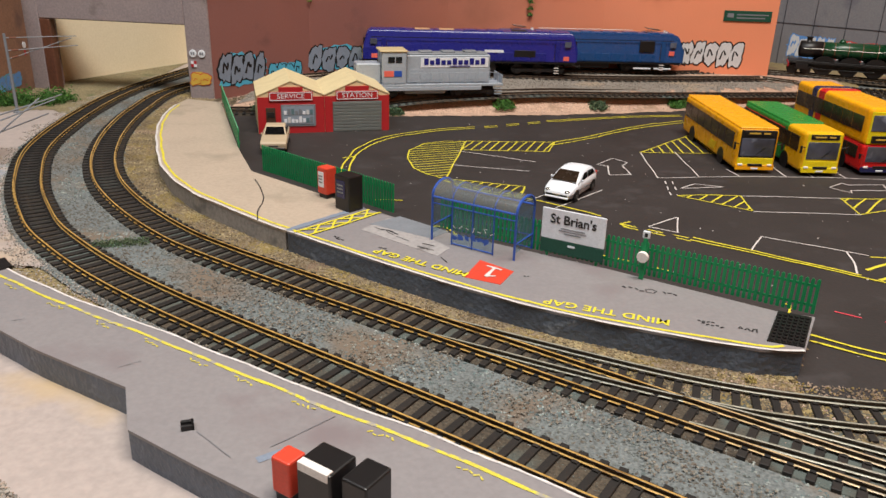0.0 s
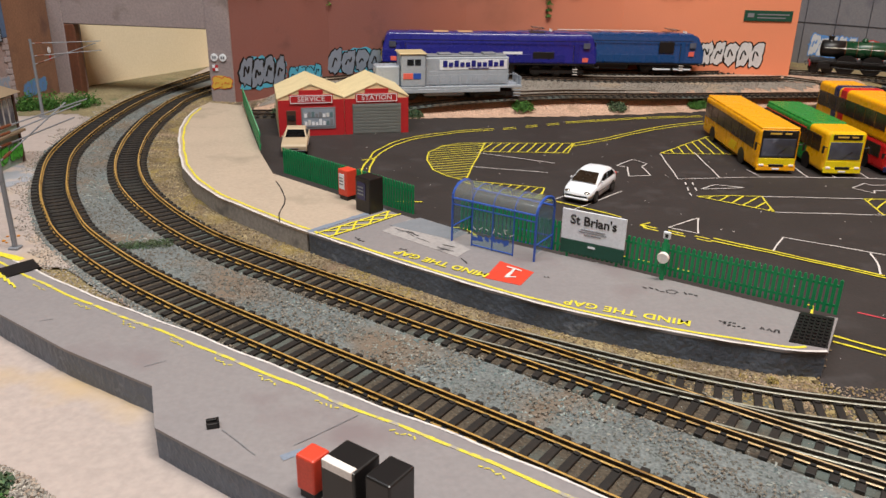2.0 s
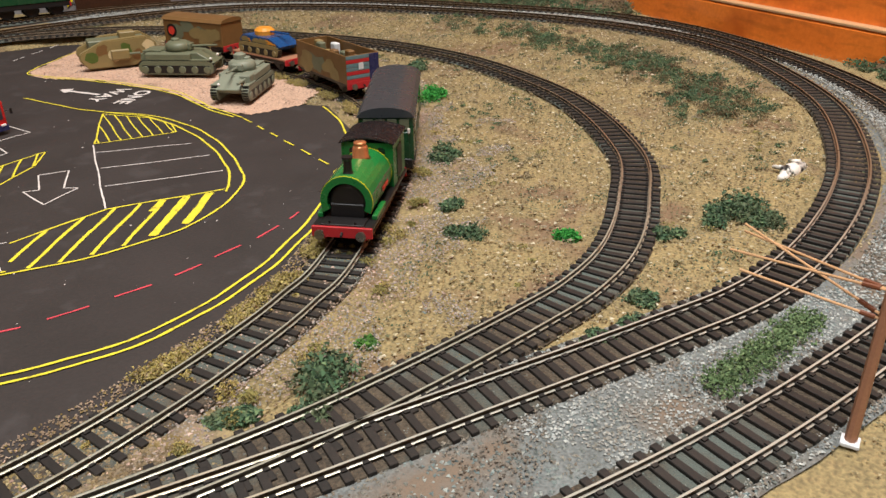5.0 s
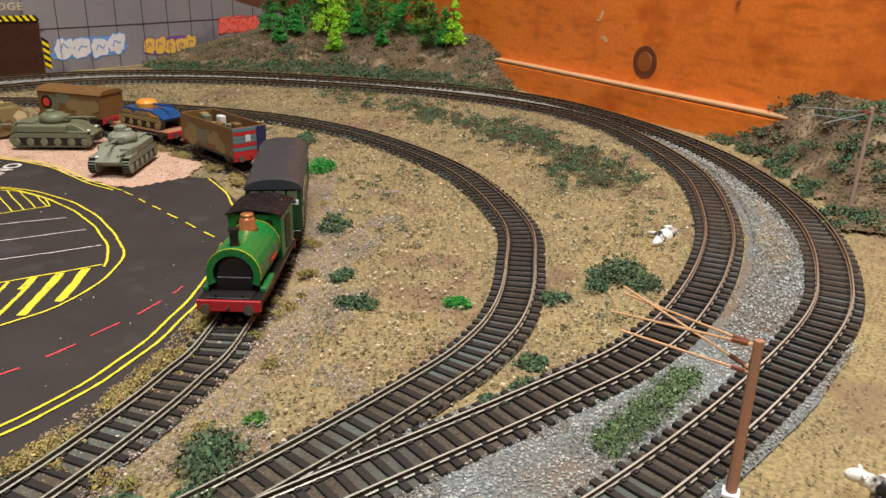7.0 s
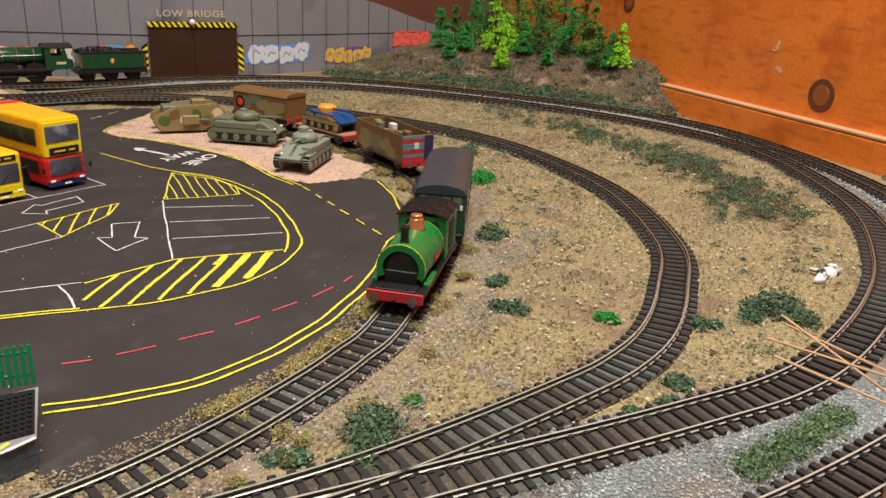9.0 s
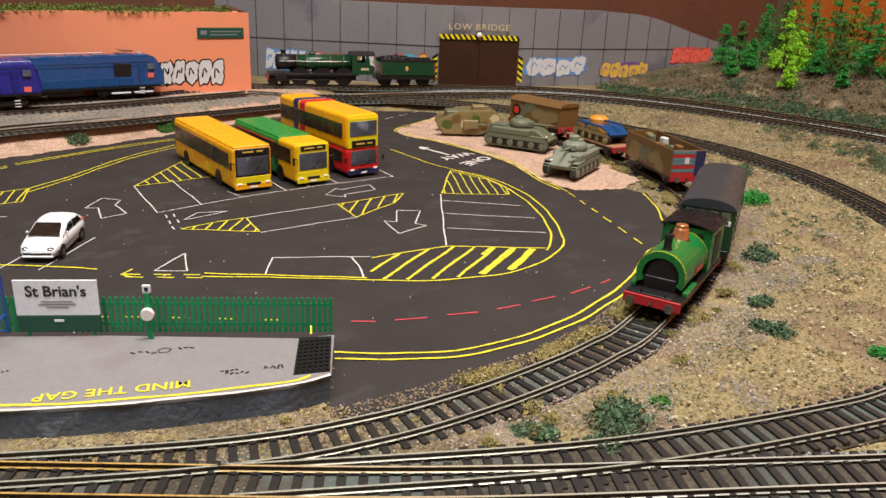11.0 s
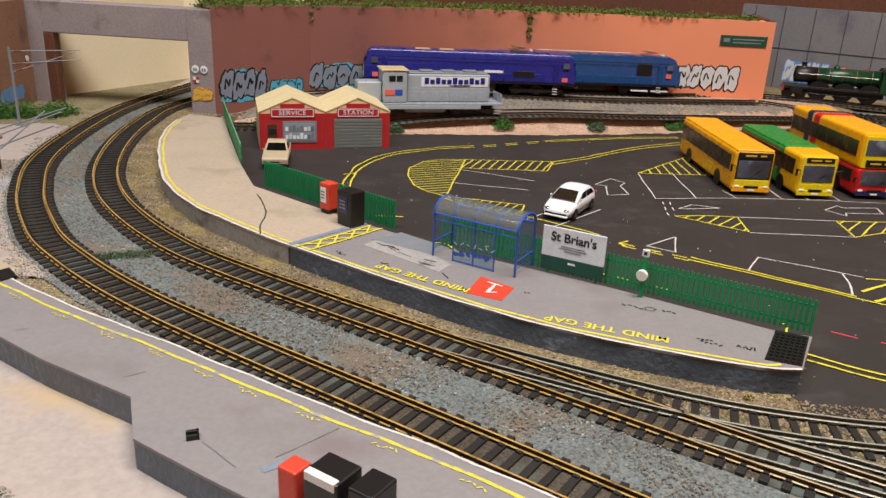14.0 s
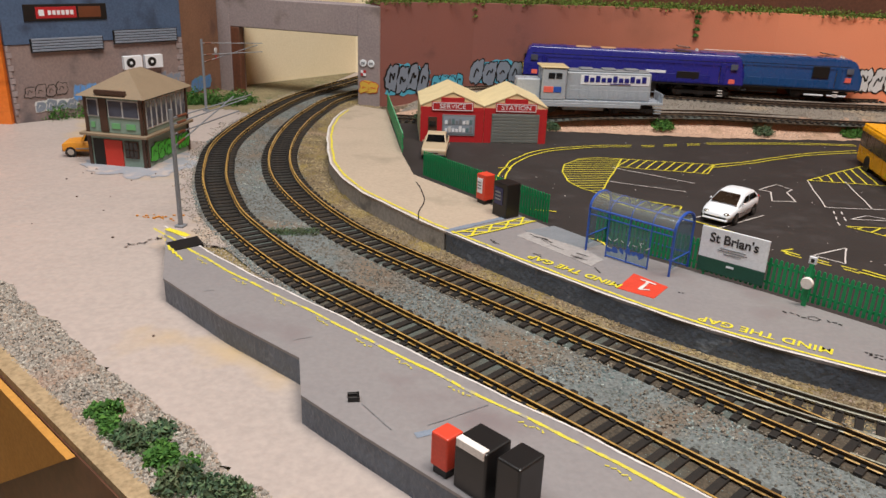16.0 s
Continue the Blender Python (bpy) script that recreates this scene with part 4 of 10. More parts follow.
def stone_mat(name, colours, rough=0.9, drift=None, scale=9.0, cut=0.5):
    """Stones that each take one of several colours."""
    m = bpy.data.materials.new(name)
    m.use_nodes = True
    nt = m.node_tree
    g = nt.nodes.new("ShaderNodeNewGeometry")
    r = nt.nodes.new("ShaderNodeValToRGB")
    r.color_ramp.interpolation = "LINEAR"
    e = r.color_ramp.elements
    for i, h in enumerate(colours):
        el = e[i] if i < 2 else e.new(1.0)
        el.position, el.color = i / max(1, len(colours) - 1), lin(h)
    nt.links.new(g.outputs["Random Per Island"], r.inputs[0])
    b = nt.nodes["Principled BSDF"]
    col = r.outputs[0]
    tints = [(drift, scale, cut, 0.72)] if isinstance(drift, str) else drift or []
    for k, (tint, sc, at, most) in enumerate(tints):
        tc, mv, n, mr, x = (nt.nodes.new(q) for q in ("ShaderNodeTexCoord", "ShaderNodeVectorMath", "ShaderNodeTexNoise", "ShaderNodeMapRange", "ShaderNodeMix"))
        mv.inputs[1].default_value = (1.7 * k, 0.9 * k, 0.0)
        nt.links.new(tc.outputs["Object"], mv.inputs[0])
        nt.links.new(mv.outputs[0], n.inputs["Vector"])
        n.inputs["Scale"].default_value, n.inputs["Detail"].default_value = sc, 5.0
        nt.links.new(n.outputs["Fac"], mr.inputs[0])
        mr.inputs[1].default_value, mr.inputs[2].default_value, mr.inputs[4].default_value = at - 0.06, at + 0.10, most
        x.data_type = "RGBA"
        nt.links.new(mr.outputs[0], x.inputs[0])
        nt.links.new(col, x.inputs[6])
        x.inputs[7].default_value = lin(tint)
        col = x.outputs[2]
    nt.links.new(col, b.inputs["Base Color"])
    b.inputs["Roughness"].default_value = rough
    return m


def scatter(name, zone, n, x0, x1, y0, y1, lo, hi, material, label, seed, lift=0.0004, flat=0.7, category="stones", smooth=False):
    """Loose stones or flock over a zone, as one heap of real pieces."""
    rng = np.random.default_rng(seed)
    X, Y = rng.uniform(x0, x1, n), rng.uniform(y0, y1, n)
    ok = zone(X, Y)
    X, Y = X[ok], Y[ok]
    k = len(X)
    Z = np.array([ground_z(x, y) for x, y in zip(X, Y)]) + lift
    base = np.array([(1, 0, 0), (-0.5, 0.87, -0.1), (-0.5, -0.87, 0.1), (0.1, 0.1, 0.9), (-0.1, -0.1, -0.8)])
    a = rng.uniform(0, 2 * np.pi, k)
    size = rng.uniform(lo, hi, k) * 0.5
    off = base[None] * (1 + rng.uniform(-0.35, 0.35, (k, 5, 3)))
    off[..., 2] *= flat
    c, s = np.cos(a)[:, None], np.sin(a)[:, None]
    V = np.stack([off[..., 0] * c - off[..., 1] * s, off[..., 0] * s + off[..., 1] * c, off[..., 2]], -1) * size[:, None, None]
    V += np.stack([X, Y, Z + size * 0.2], -1)[:, None]
    tri = np.array([(0, 1, 3), (1, 2, 3), (2, 0, 3), (1, 0, 4), (2, 1, 4), (0, 2, 4)])
    F = (tri[None] + 5 * np.arange(k)[:, None, None]).reshape(-1, 3)
    me = bpy.data.meshes.new(name)
    me.from_pydata(V.reshape(-1, 3), [], F)
    me.materials.append(material)
    if smooth:
        me.polygons.foreach_set("use_smooth", [True] * len(me.polygons))
    return tagged(new(name, me), label, category, kind="stuff")


STONE_GREY = stone_mat("ballast_stone", ["465254", "82908f", "5f6e70", "a9b0ac", "5a5650", "728080"], 0.9, [("5e5044", 18.0, 0.50, 0.7), ("8a7a68", 31.0, 0.60, 0.6)])
STONE_BROWN = stone_mat("gravel_stone", ["5e4e3c", "94825f", "7c6a50", "b3a27e", "4e4436", "86765a"], 0.9, [("5c4c3a", 24.0, 0.52, 0.6), ("9a8646", 38.0, 0.56, 0.6), ("a5887a", 29.0, 0.60, 0.6)])
STONE_PINK = stone_mat("pink_stone", ["ac8c7a", "ccae9e", "90776c", "dcc4b6", "7d6a5e", "baa094"], 0.9, [("8a7258", 26.0, 0.57, 0.6), ("9c9890", 34.0, 0.62, 0.6)])
FLOCK_TAN = stone_mat("tan_flock", ["7a6c4e", "9c8a62", "665c48", "b5a684", "84795a", "5c5a46", "94835f", "c4b89c", "70624c"], 0.9, [("958046", 6.0, 0.53, 0.45), ("6e5640", 13.0, 0.53, 0.7), ("646850", 19.0, 0.56, 0.7), ("968e84", 33.0, 0.62, 0.6)])
FLOCK_GREEN = stone_mat("green_flock", ["3a4f3c", "556650", "485c48", "687658", "34463e"])
FLOCK_YELLOW = stone_mat("yellow_flock", ["8a7638", "a08a48", "9a8474", "b9a58e", "9a8474", "8f8468", "c0a898"], 0.9, "7d6a56", 40.0, 0.5)


def mid_stone(X, Y):
    return zone_stone(X, Y) & (np.abs(side_of(PATH_OUTER, X, Y)) > 0.013) & (np.abs(side_of(PATH_INNER, X, Y)) > 0.013)


def under_rails(X, Y):
    return zone_stone(X, Y) & ((np.abs(side_of(PATH_OUTER, X, Y)) < 0.014) | (np.abs(side_of(PATH_INNER, X, Y)) < 0.014)) & (X > -0.2)


scatter("ballast_stones", mid_stone, 260000, -0.40, 0.75, -0.02, 0.9, 0.0010, 0.0022, STONE_GREY, "loose grey ballast stones between the tracks", 1)
scatter("ballast_stones", under_rails, 60000, -0.20, 0.45, -0.02, 0.5, 0.0008, 0.0016, STONE_GREY, "fine grey ballast stones between the sleepers", 2, 0.0006)
def fine_brown(X, Y):
    k = np.array([noise.fractal(Vector((x * 16, y * 16, 3.0)), 1.0, 2.0, 3) for x, y in zip(X, Y)])
    return mid_stone(X, Y) & (k > -0.02) & (X > -0.12)


def shelf_zone(X, Y):
    return zone_shelf(X, Y) & (Y < 0.99)


FINE_BROWN = stone_mat("fine_brown_stone", ["645b52", "857b70", "726a5f", "978f83", "544d46"])
scatter("ballast_grit", fine_brown, 330000, -0.40, 0.75, -0.02, 0.9, 0.0007, 0.0016, FINE_BROWN, "fine brown grit over the ballast", 12, 0.0013)
scatter("ballast_grit", shelf_zone, 20000, -0.22, 0.66, 0.82, 1.0, 0.0008, 0.0016, FINE_BROWN, "fine grit on the back shelf", 13, 0.0012)
def pale_stone(X, Y):
    k = np.array([noise.fractal(Vector((x * 20, y * 20, 7.0)), 1.0, 2.0, 2) for x, y in zip(X, Y)])
    return mid_stone(X, Y) & (X + 0.08 * k > 0.27)


STONE_LIGHT = stone_mat("light_ballast", ["8c9192", "b4b8b7", "a0a5a5", "ccceca", "8a8782", "aab0af"], 0.9, "8a8378", 20.0, 0.56)
scatter("ballast_stones", pale_stone, 330000, 0.2, 0.98, -0.02, 0.96, 0.0008, 0.0018, STONE_LIGHT, "pale ballast stones of the right-hand curve", 18, 0.0008)
scatter("gravel_stones", zone_brown, 260000, -0.32, 0.2, 0.2, 0.9, 0.0009, 0.0022, STONE_BROWN, "ochre gravel beside the platform wall", 3)
scatter("gravel_stones", zone_pink, 60000, -0.26, 0.7, 0.2, 1.05, 0.0008, 0.0020, STONE_PINK, "pinkish gravel on the bank and siding", 4)
STONE_PALE = stone_mat("pale_stone", ["5a5552", "a8a29a", "8c8680", "c4bcb2", "3c3834", "b09c8c", "97928d"], 0.9, [("b08a72", 30.0, 0.62, 0.5)])
scatter("gravel_stones", zone_strip, 260000, -0.42, 0.0, 0.06, 0.40, 0.0008, 0.0022, STONE_PALE, "pale gravel along the baseboard edge", 5, 0.0004, 0.8)


def zone_shoulder(X, Y):
    s = side_of(PATH_OUTER, X, Y)
    k = np.array([noise.noise(Vector((x * 60, y * 60, 8.0))) for x, y in zip(X, Y)])
    return (s < -0.015) & (s > np.where((X > -0.25) & (Y < 0.39), -0.045, -0.026 + 0.012 * k)) & (X < 0.12) & ~in_poly(PLAT_2, X, Y)


scatter("gravel_stones", zone_shoulder, 190000, -0.42, 0.12, 0.13, 1.0, 0.0006, 0.0016, STONE_PALE, "pale gravel shoulder of the outer line", 15)


def zone_moss(X, Y):
    s = side_of(PATH_OUTER, X, Y)
    k = np.array([noise.noise(Vector((x * 30, y * 30, 2.5))) for x, y in zip(X, Y)])
    return (s < -0.014) & (X < -0.36) & (X > -0.47 - 0.02 * k) & (Y > 0.77 + 0.03 * k) & (Y < 1.1)


drape("mossy_verge", zone_moss, -0.5, -0.34, 0.72, 1.1, 0.004, 0.0006, "moss", "mossy tan verge by the tunnel mouth")


def zone_scrub(X, Y):
    return (side_of(PATH_INNER, X, Y) > np.where(X > 0.42, -0.025, 0.0165)) & ~in_poly(ASPHALT, X, Y) & ~in_poly(PLAT_1, X, Y) & (X > 0.16) & ~zone_pink(X, Y) & (np.abs(side_of(PATH_BRANCH, X, Y)) > 0.0155)


def zone_outside(X, Y):
    return (side_of(PATH_OUTER, X, Y) < np.where(X > 0.45, -0.010, -0.018)) & (X > 0.3) & (edge_in(X, Y) > 0)


def zone_green(X, Y):
    """Darker patches of scrub."""
    k = np.array([noise.fractal(Vector((x * 14, y * 14, 9.0)), 1.0, 2.0, 3) for x, y in zip(X, Y)])
    f = np.array([noise.fractal(Vector((x * 75, y * 75, 4.0)), 1.0, 2.0, 2) for x, y in zip(X, Y)])
    return zone_scrub(X, Y) & (k > 0.16) & (f + 0.9 * k > 0.38)


def zone_verge(X, Y):
    """Grey and pink grit outside the siding curve."""
    s = side_of(PATH_SIDING, X, Y)
    k = np.array([noise.fractal(Vector((x * 30, y * 30, 5.0)), 1.0, 2.0, 3) for x, y in zip(X, Y)])
    return (s < -0.012) & (s > -0.050 + 0.06 * k) & (X > 0.18) & (Y < 0.62) & (np.abs(side_of(PATH_BRANCH, X, Y)) > 0.0155) & (side_of(PATH_INNER, X, Y) > 0.0165)


def zone_tufts(X, Y):
    s = side_of(PATH_SIDING, X, Y)
    k = np.array([noise.noise(Vector((x * 45, y * 45, 2.0))) for x, y in zip(X, Y)])
    return (s > 0.013) & (s < 0.026) & (X > 0.12) & (X < 0.50) & (k > -0.75)


scatter("scrub_flock", zone_scrub, 120000, 0.16, 1.0, 0.05, 0.98, 0.0007, 0.0018, FLOCK_TAN, "tan and olive flock on the scrub land", 6, 0.0, 0.6, "scrub")
scatter("scrub_flock", zone_outside, 40000, 0.3, 1.1, -0.15, 0.6, 0.0008, 0.0018, FLOCK_TAN, "tan flock outside the curve", 7, 0.0, 0.6, "scrub")
scatter("grass_tufts", zone_green, 70000, 0.2, 1.0, 0.08, 0.95, 0.0006, 0.0015, FLOCK_GREEN, "dark green scrub patches between the curves", 8, 0.0008, 1.1, "grass")
scatter("grass_tufts", zone_tufts, 45000, 0.12, 0.50, 0.24, 0.42, 0.0006, 0.0016, FLOCK_YELLOW, "pink and yellow grit along the asphalt edge", 9, 0.0004, 0.9, "grass")
VERGE = stone_mat("verge_stone", ["857874", "a5928c", "666c6c", "bcaca4", "74807e", "8f7c74"], 0.9, [("9a7f66", 30.0, 0.56, 0.6)])
scatter("verge_grit", zone_verge, 150000, 0.18, 0.72, 0.16, 0.62, 0.0006, 0.0015, VERGE, "grey pink grit beside the siding", 10, 0.0004)


def zone_sleepers(X, Y):
    ok = np.zeros(len(X), bool)
    for path in (PATH_INNER, PATH_BRANCH, PATH_SIDING):
        ok |= np.abs(side_of(path, X, Y)) < 0.014
    return ok & (X > 0.18)


RUSTY = stone_mat("rusty_grit", ["4f4232", "6c563a", "3f372d", "86704a", "574c3e"], 0.9, [("9a7f66", 22.0, 0.55, 0.55), ("8f7c3a", 30.0, 0.58, 0.6)])
scatter("track_grit", zone_sleepers, 90000, 0.18, 0.80, 0.06, 0.62, 0.0005, 0.0012, RUSTY, "rusty grit between the sleepers", 16, 0.0006)
CRUMBS = stone_mat("dark_crumbs", ["5f4e3a", "b8ac8c", "7d6848", "d0c6ae", "4a4030", "8f7d5c", "5e5f46", "6e5a44"])
scatter("scrub_crumbs", zone_scrub, 40000, 0.16, 0.98, 0.07, 0.9, 0.0007, 0.0030, CRUMBS, "dark and pale crumbs on the scrub land", 17, 0.0002, 0.6, "scrub")

# ---- walls round the layout ----
def wall_run(name, pts, z0, z1, thick, material, label):
    """An upright wall along pts, thick to the left of its run."""
    path = np.array([(*p, 0.0) for p in pts])
    bm = bmesh.new()
    sweep(bm, path, [(0, z0), (thick, z0), (thick, z1), (0, z1)])
    return whole(name, bm, material, label, "wall", kind="structure")


def on_run(pts, u, out=0.0):
    """The place u metres along a run of points, moved out to its right, and the run's angle there."""
    for a, b in zip(pts, pts[1:]):
        a, b = np.array(a), np.array(b)
        l = np.linalg.norm(b - a)
        if u <= l or b is pts[-1] or (b == np.array(pts[-1])).all():
            d = (b - a) / l
            p = a + d * u + np.array([d[1], -d[0]]) * out
            return p, math.degrees(math.atan2(d[1], d[0]))
        u -= l


def wall_pose(pts, u, z, out):
    p, a = on_run(pts, u, out)
    return pose(p[0], p[1], z, 90, 0, a)


def blob(bm, cx, cy, rx, ry, z, rnd, n=11, rough=0.3):
    vs = []
    for i in range(n):
        a = 2 * math.pi * i / n
        k = 1 + rnd.uniform(-rough, rough)
        vs.append(bm.verts.new((cx + rx * k * math.cos(a), cy + ry * k * math.sin(a), z)))
    bm.faces.new(vs)


def sprayed(bm, cx, cy, rx, ry, rnd, n=16, grow=0.0, rough=0.20):
    """One sprayed shape with a blocky, uneven outline."""
    vs = []
    ph = rnd.uniform(0, 6.28)
    for i in range(n):
        a = 2 * math.pi * i / n
        c, s = math.cos(a), math.sin(a)
        k = (abs(c) ** 4 + abs(s) ** 4) ** -0.25
        k *= 1 + rnd.uniform(-rough, rough) * (1 if i % 2 else 0.4) + 0.08 * math.sin(3 * a + ph)
        vs.append(bm.verts.new((cx + (rx * k + grow) * c + 0.15 * ry * k * s, cy + (ry * k + grow) * s, 0.0)))
    bm.faces.new(vs)


def graffiti(parent, pts, u0, u1, z0, z1, cloud, fill, line, seed, letters_n=5, out=0.0004):
    """Sprayed chunky shapes over a cloud of colour on a wall; no readable word."""
    rnd = random.Random(seed)
    m = wall_pose(pts, (u0 + u1) / 2, (z0 + z1) / 2, out)
    w, h = u1 - u0, z1 - z0

    def lay_on(bm, colour, lift):
        part("graffiti", bm, colour, parent).matrix_world = m @ Matrix.Translation((0, 0, lift))

    if cloud:
        bm = bmesh.new()
        sprayed(bm, 0, 0, w * 0.50, h * 0.42, rnd, 34, 0.0, 0.16)
        lay_on(bm, cloud, 0.0)
    for k in range(letters_n):
        cx = (k + 0.5) / letters_n * w - w / 2
        cy, rx, ry = rnd.uniform(-0.07, 0.07) * h, w / letters_n * rnd.uniform(0.42, 0.52), h * rnd.uniform(0.34, 0.42)
        s2 = rnd.randrange(9999)
        for colour, grow, lift in ((line, h * 0.05, 0.00012), (fill, 0.0, 0.00035)):
            bm = bmesh.new()
            sprayed(bm, cx, cy, rx, ry, random.Random(s2), 22, grow)
            lay_on(bm, colour, lift + 0.00002 * k)
        bm = bmesh.new()
        q = [(cx - 0.5 * rx, cy - rnd.uniform(0.2, 0.5) * ry), (cx + rnd.uniform(-0.3, 0.1) * rx, cy + rnd.uniform(0.2, 0.6) * ry), (cx + 0.3 * rx, cy - rnd.uniform(-0.1, 0.2) * ry), (cx + 0.5 * rx, cy + rnd.uniform(0.1, 0.5) * ry)]
        stroke(bm, q[:rnd.choice((3, 4))], h * 0.05, 0.0, True, k)
        lay_on(bm, line, 0.0006 + 0.00002 * k)


WALL_BRICK = [(-0.254, 0.855), (-0.16, 0.93), (0.0, 1.0), (0.2, 1.035), (0.42, 1.03)]
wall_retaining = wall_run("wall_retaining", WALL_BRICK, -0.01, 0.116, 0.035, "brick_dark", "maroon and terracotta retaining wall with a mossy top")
wall_run("wall_return", [(0.421, 1.032), (0.46, 1.20)], -0.01, 0.116, 0.012, "brown_board", "dark end of the retaining wall")
graffiti(wall_retaining, WALL_BRICK, 0.008, 0.062, 0.010, 0.050, "graf_sky", "graf_steel", "shadow_black", 3, 4)
graffiti(wall_retaining, WALL_BRICK, 0.066, 0.108, 0.012, 0.036, "graf_sky", "graf_sky", "shadow_black", 4, 4)
graffiti(wall_retaining, WALL_BRICK, 0.118, 0.184, 0.020, 0.052, "graf_sky", "graf_steel", "shadow_black", 5, 4)
graffiti(wall_retaining, WALL_BRICK, 0.600, 0.681, 0.024, 0.060, None, "graf_white", "shadow_black", 6, 5)
th = thing("wall_sign", "dark green nameplate fixed to the retaining wall", "sign")
th.matrix_world = wall_pose(WALL_BRICK, 0.680, 0.091, 0.0006)
bm = bmesh.new()
box(bm, -0.030, 0.030, -0.0065, 0.0065, -0.0005, 0.0008, 0.0002)
part("panel", bm, "teal", th)
bm = bmesh.new()
box(bm, -0.026, -0.018, -0.002, 0.003, 0.0007, 0.0011)
for k, (a, b) in enumerate(((-0.014, 0.026), (-0.014, 0.022))):
    box(bm, a, b, 0.001 - 0.004 * k, 0.0025 - 0.004 * k, 0.0007, 0.0011)
part("lettering", bm, "mast_grey", th)


def fluff(name, spots, size, material, label, category, seed, kind="", squash=1.0):
    """Foam foliage: many small torn pieces round spots of (x, y, z, reach, count)."""
    rng = np.random.default_rng(seed)
    C, S = [], []
    for x, y, z, r, n in spots:
        d = rng.normal(size=(n, 3))
        d /= np.linalg.norm(d, axis=1)[:, None]
        rad = r * rng.uniform(0.45, 1.0, n)[:, None] * (1 + 0.3 * np.sin(d[:, :1] * 7 + x * 900) * np.cos(d[:, 1:2] * 6))
        q = d * rad
        q[:, 2] = np.abs(q[:, 2]) * squash
        C.append(q + (x, y, z))
        S.append(rng.uniform(0.6, 1.3, n) * size)
    C, S = np.concatenate(C), np.concatenate(S)
    k = len(C)
    V = rng.normal(size=(k, 4, 3))
    V /= np.linalg.norm(V, axis=2)[..., None]
    V = C[:, None] + V * S[:, None, None]
    tri = np.array([(0, 1, 2), (0, 3, 1), (1, 3, 2), (2, 3, 0)])
    F = (tri[None] + 4 * np.arange(k)[:, None, None]).reshape(-1, 3)
    me = bpy.data.meshes.new(name)
    me.from_pydata(V.reshape(-1, 3), [], F)
    me.materials.append(M[material] if isinstance(material, str) else material)
    return tagged(new(name, me), label, category, kind=kind)


HEDGE = stone_mat("hedge_flock", ["48661f", "627a28", "3a521e", "6a6a30", "527428", "76803a"])
LEAF_DARK = stone_mat("dark_leaves", ["34503a", "4c6a4a", "3e583e", "647a54", "2c4232", "5a6446", "42604e"], 0.9, [("5c5a42", 60.0, 0.56, 0.5)])
LEAF_MID = stone_mat("mid_leaves", ["2f5a22", "44702a", "386428", "547f30", "274a20"])
LEAF_LIME = stone_mat("lime_leaves", ["80c01e", "a4e028", "6cac1c", "b8ec44", "5c981c"])
LEAF_FIR = stone_mat("fir_leaves", ["24702c", "34923a", "2a8032", "44a040", "1c5a26"])
LEAF_OLIVE = stone_mat("olive_leaves", ["5a7a1c", "6f8f24", "4a6a1c", "7d9a34", "3f5a18"])
LEAF_COVER = stone_mat("cover_leaves", ["4a6440", "62784f", "566e48", "788a60", "3f5838"])
MOUND = stone_mat("mound_flock", ["5a4a36", "705c42", "4c4232", "4c5238", "826e50", "50463a", "94805e"], 0.9, [("4a5236", 12.0, 0.54, 0.6), ("7c6242", 20.0, 0.58, 0.5)])

rnd = random.Random(5)
spots = []
L = 0.70
for k in range(110):
    p, _ = on_run(WALL_BRICK, L * k / 110, -0.014 + rnd.uniform(-0.01, 0.01))
    spots.append((p[0], p[1], 0.114, rnd.uniform(0.009, 0.016), 110))
for k in range(30):
    x, y = -0.46 + 0.2 * k / 30, 0.905 - 0.03 * k / 30 + rnd.uniform(0, 0.01)
    spots.append((x, y, 0.106, rnd.uniform(0.005, 0.008), 60))
fluff("hedge", spots, 0.0016, HEDGE, "mossy green hedge along the wall top", "hedge", 21, "stuff", 0.7)
p, _ = on_run(WALL_BRICK, 0.40, 0.001)
fluff("wall_weed", [(p[0], p[1], z, 0.005, 60) for z in (0.084, 0.092, 0.100, 0.107)], 0.0014, LEAF_MID, "green weed hanging on the wall", "weed", 22)
p, _ = on_run(WALL_BRICK, 0.12, 0.001)
fluff("wall_weed", [(p[0], p[1], z, 0.0035, 30) for z in (0.100, 0.108)], 0.0012, HEDGE, "small weed hanging on the wall", "weed", 23)

# grey panelled wall and the low bridge
WALL_GREY = [(0.44, 1.21), (0.50, 1.16), (0.70, 1.0), (0.81, 0.95), (0.95, 0.915), (1.13, 0.88), (1.26, 0.857)]


def grey_top(u):
    """The wall's top falls away towards its far end."""
    return float(np.interp(u, [0.0, 0.60, 0.675, 0.71, 0.75, 0.79, 0.825, 0.87], [0.131, 0.130, 0.1255, 0.119, 0.108, 0.097, 0.088, 0.078]))


bm = bmesh.new()
last = None
for u in np.arange(0.0, 0.915, 0.012):
    p, a = on_run(WALL_GREY, u)
    q, a = on_run(WALL_GREY, u, -0.012)
    row = [bm.verts.new(v) for v in ((p[0], p[1], -0.01), (p[0], p[1], grey_top(u)), (q[0], q[1], grey_top(u)), (q[0], q[1], -0.01))]
    if last:
        for i in range(4):
            bm.faces.new((last[i], last[(i + 1) % 4], row[(i + 1) % 4], row[i]))
    else:
        bm.faces.new(row)
    last = row
bm.faces.new(last[::-1])
bmesh.ops.recalc_face_normals(bm, faces=bm.faces[:])
wall_grey = whole("wall_grey", bm, "concrete", "grey concrete panel wall with bright graffiti", "wall", kind="structure")
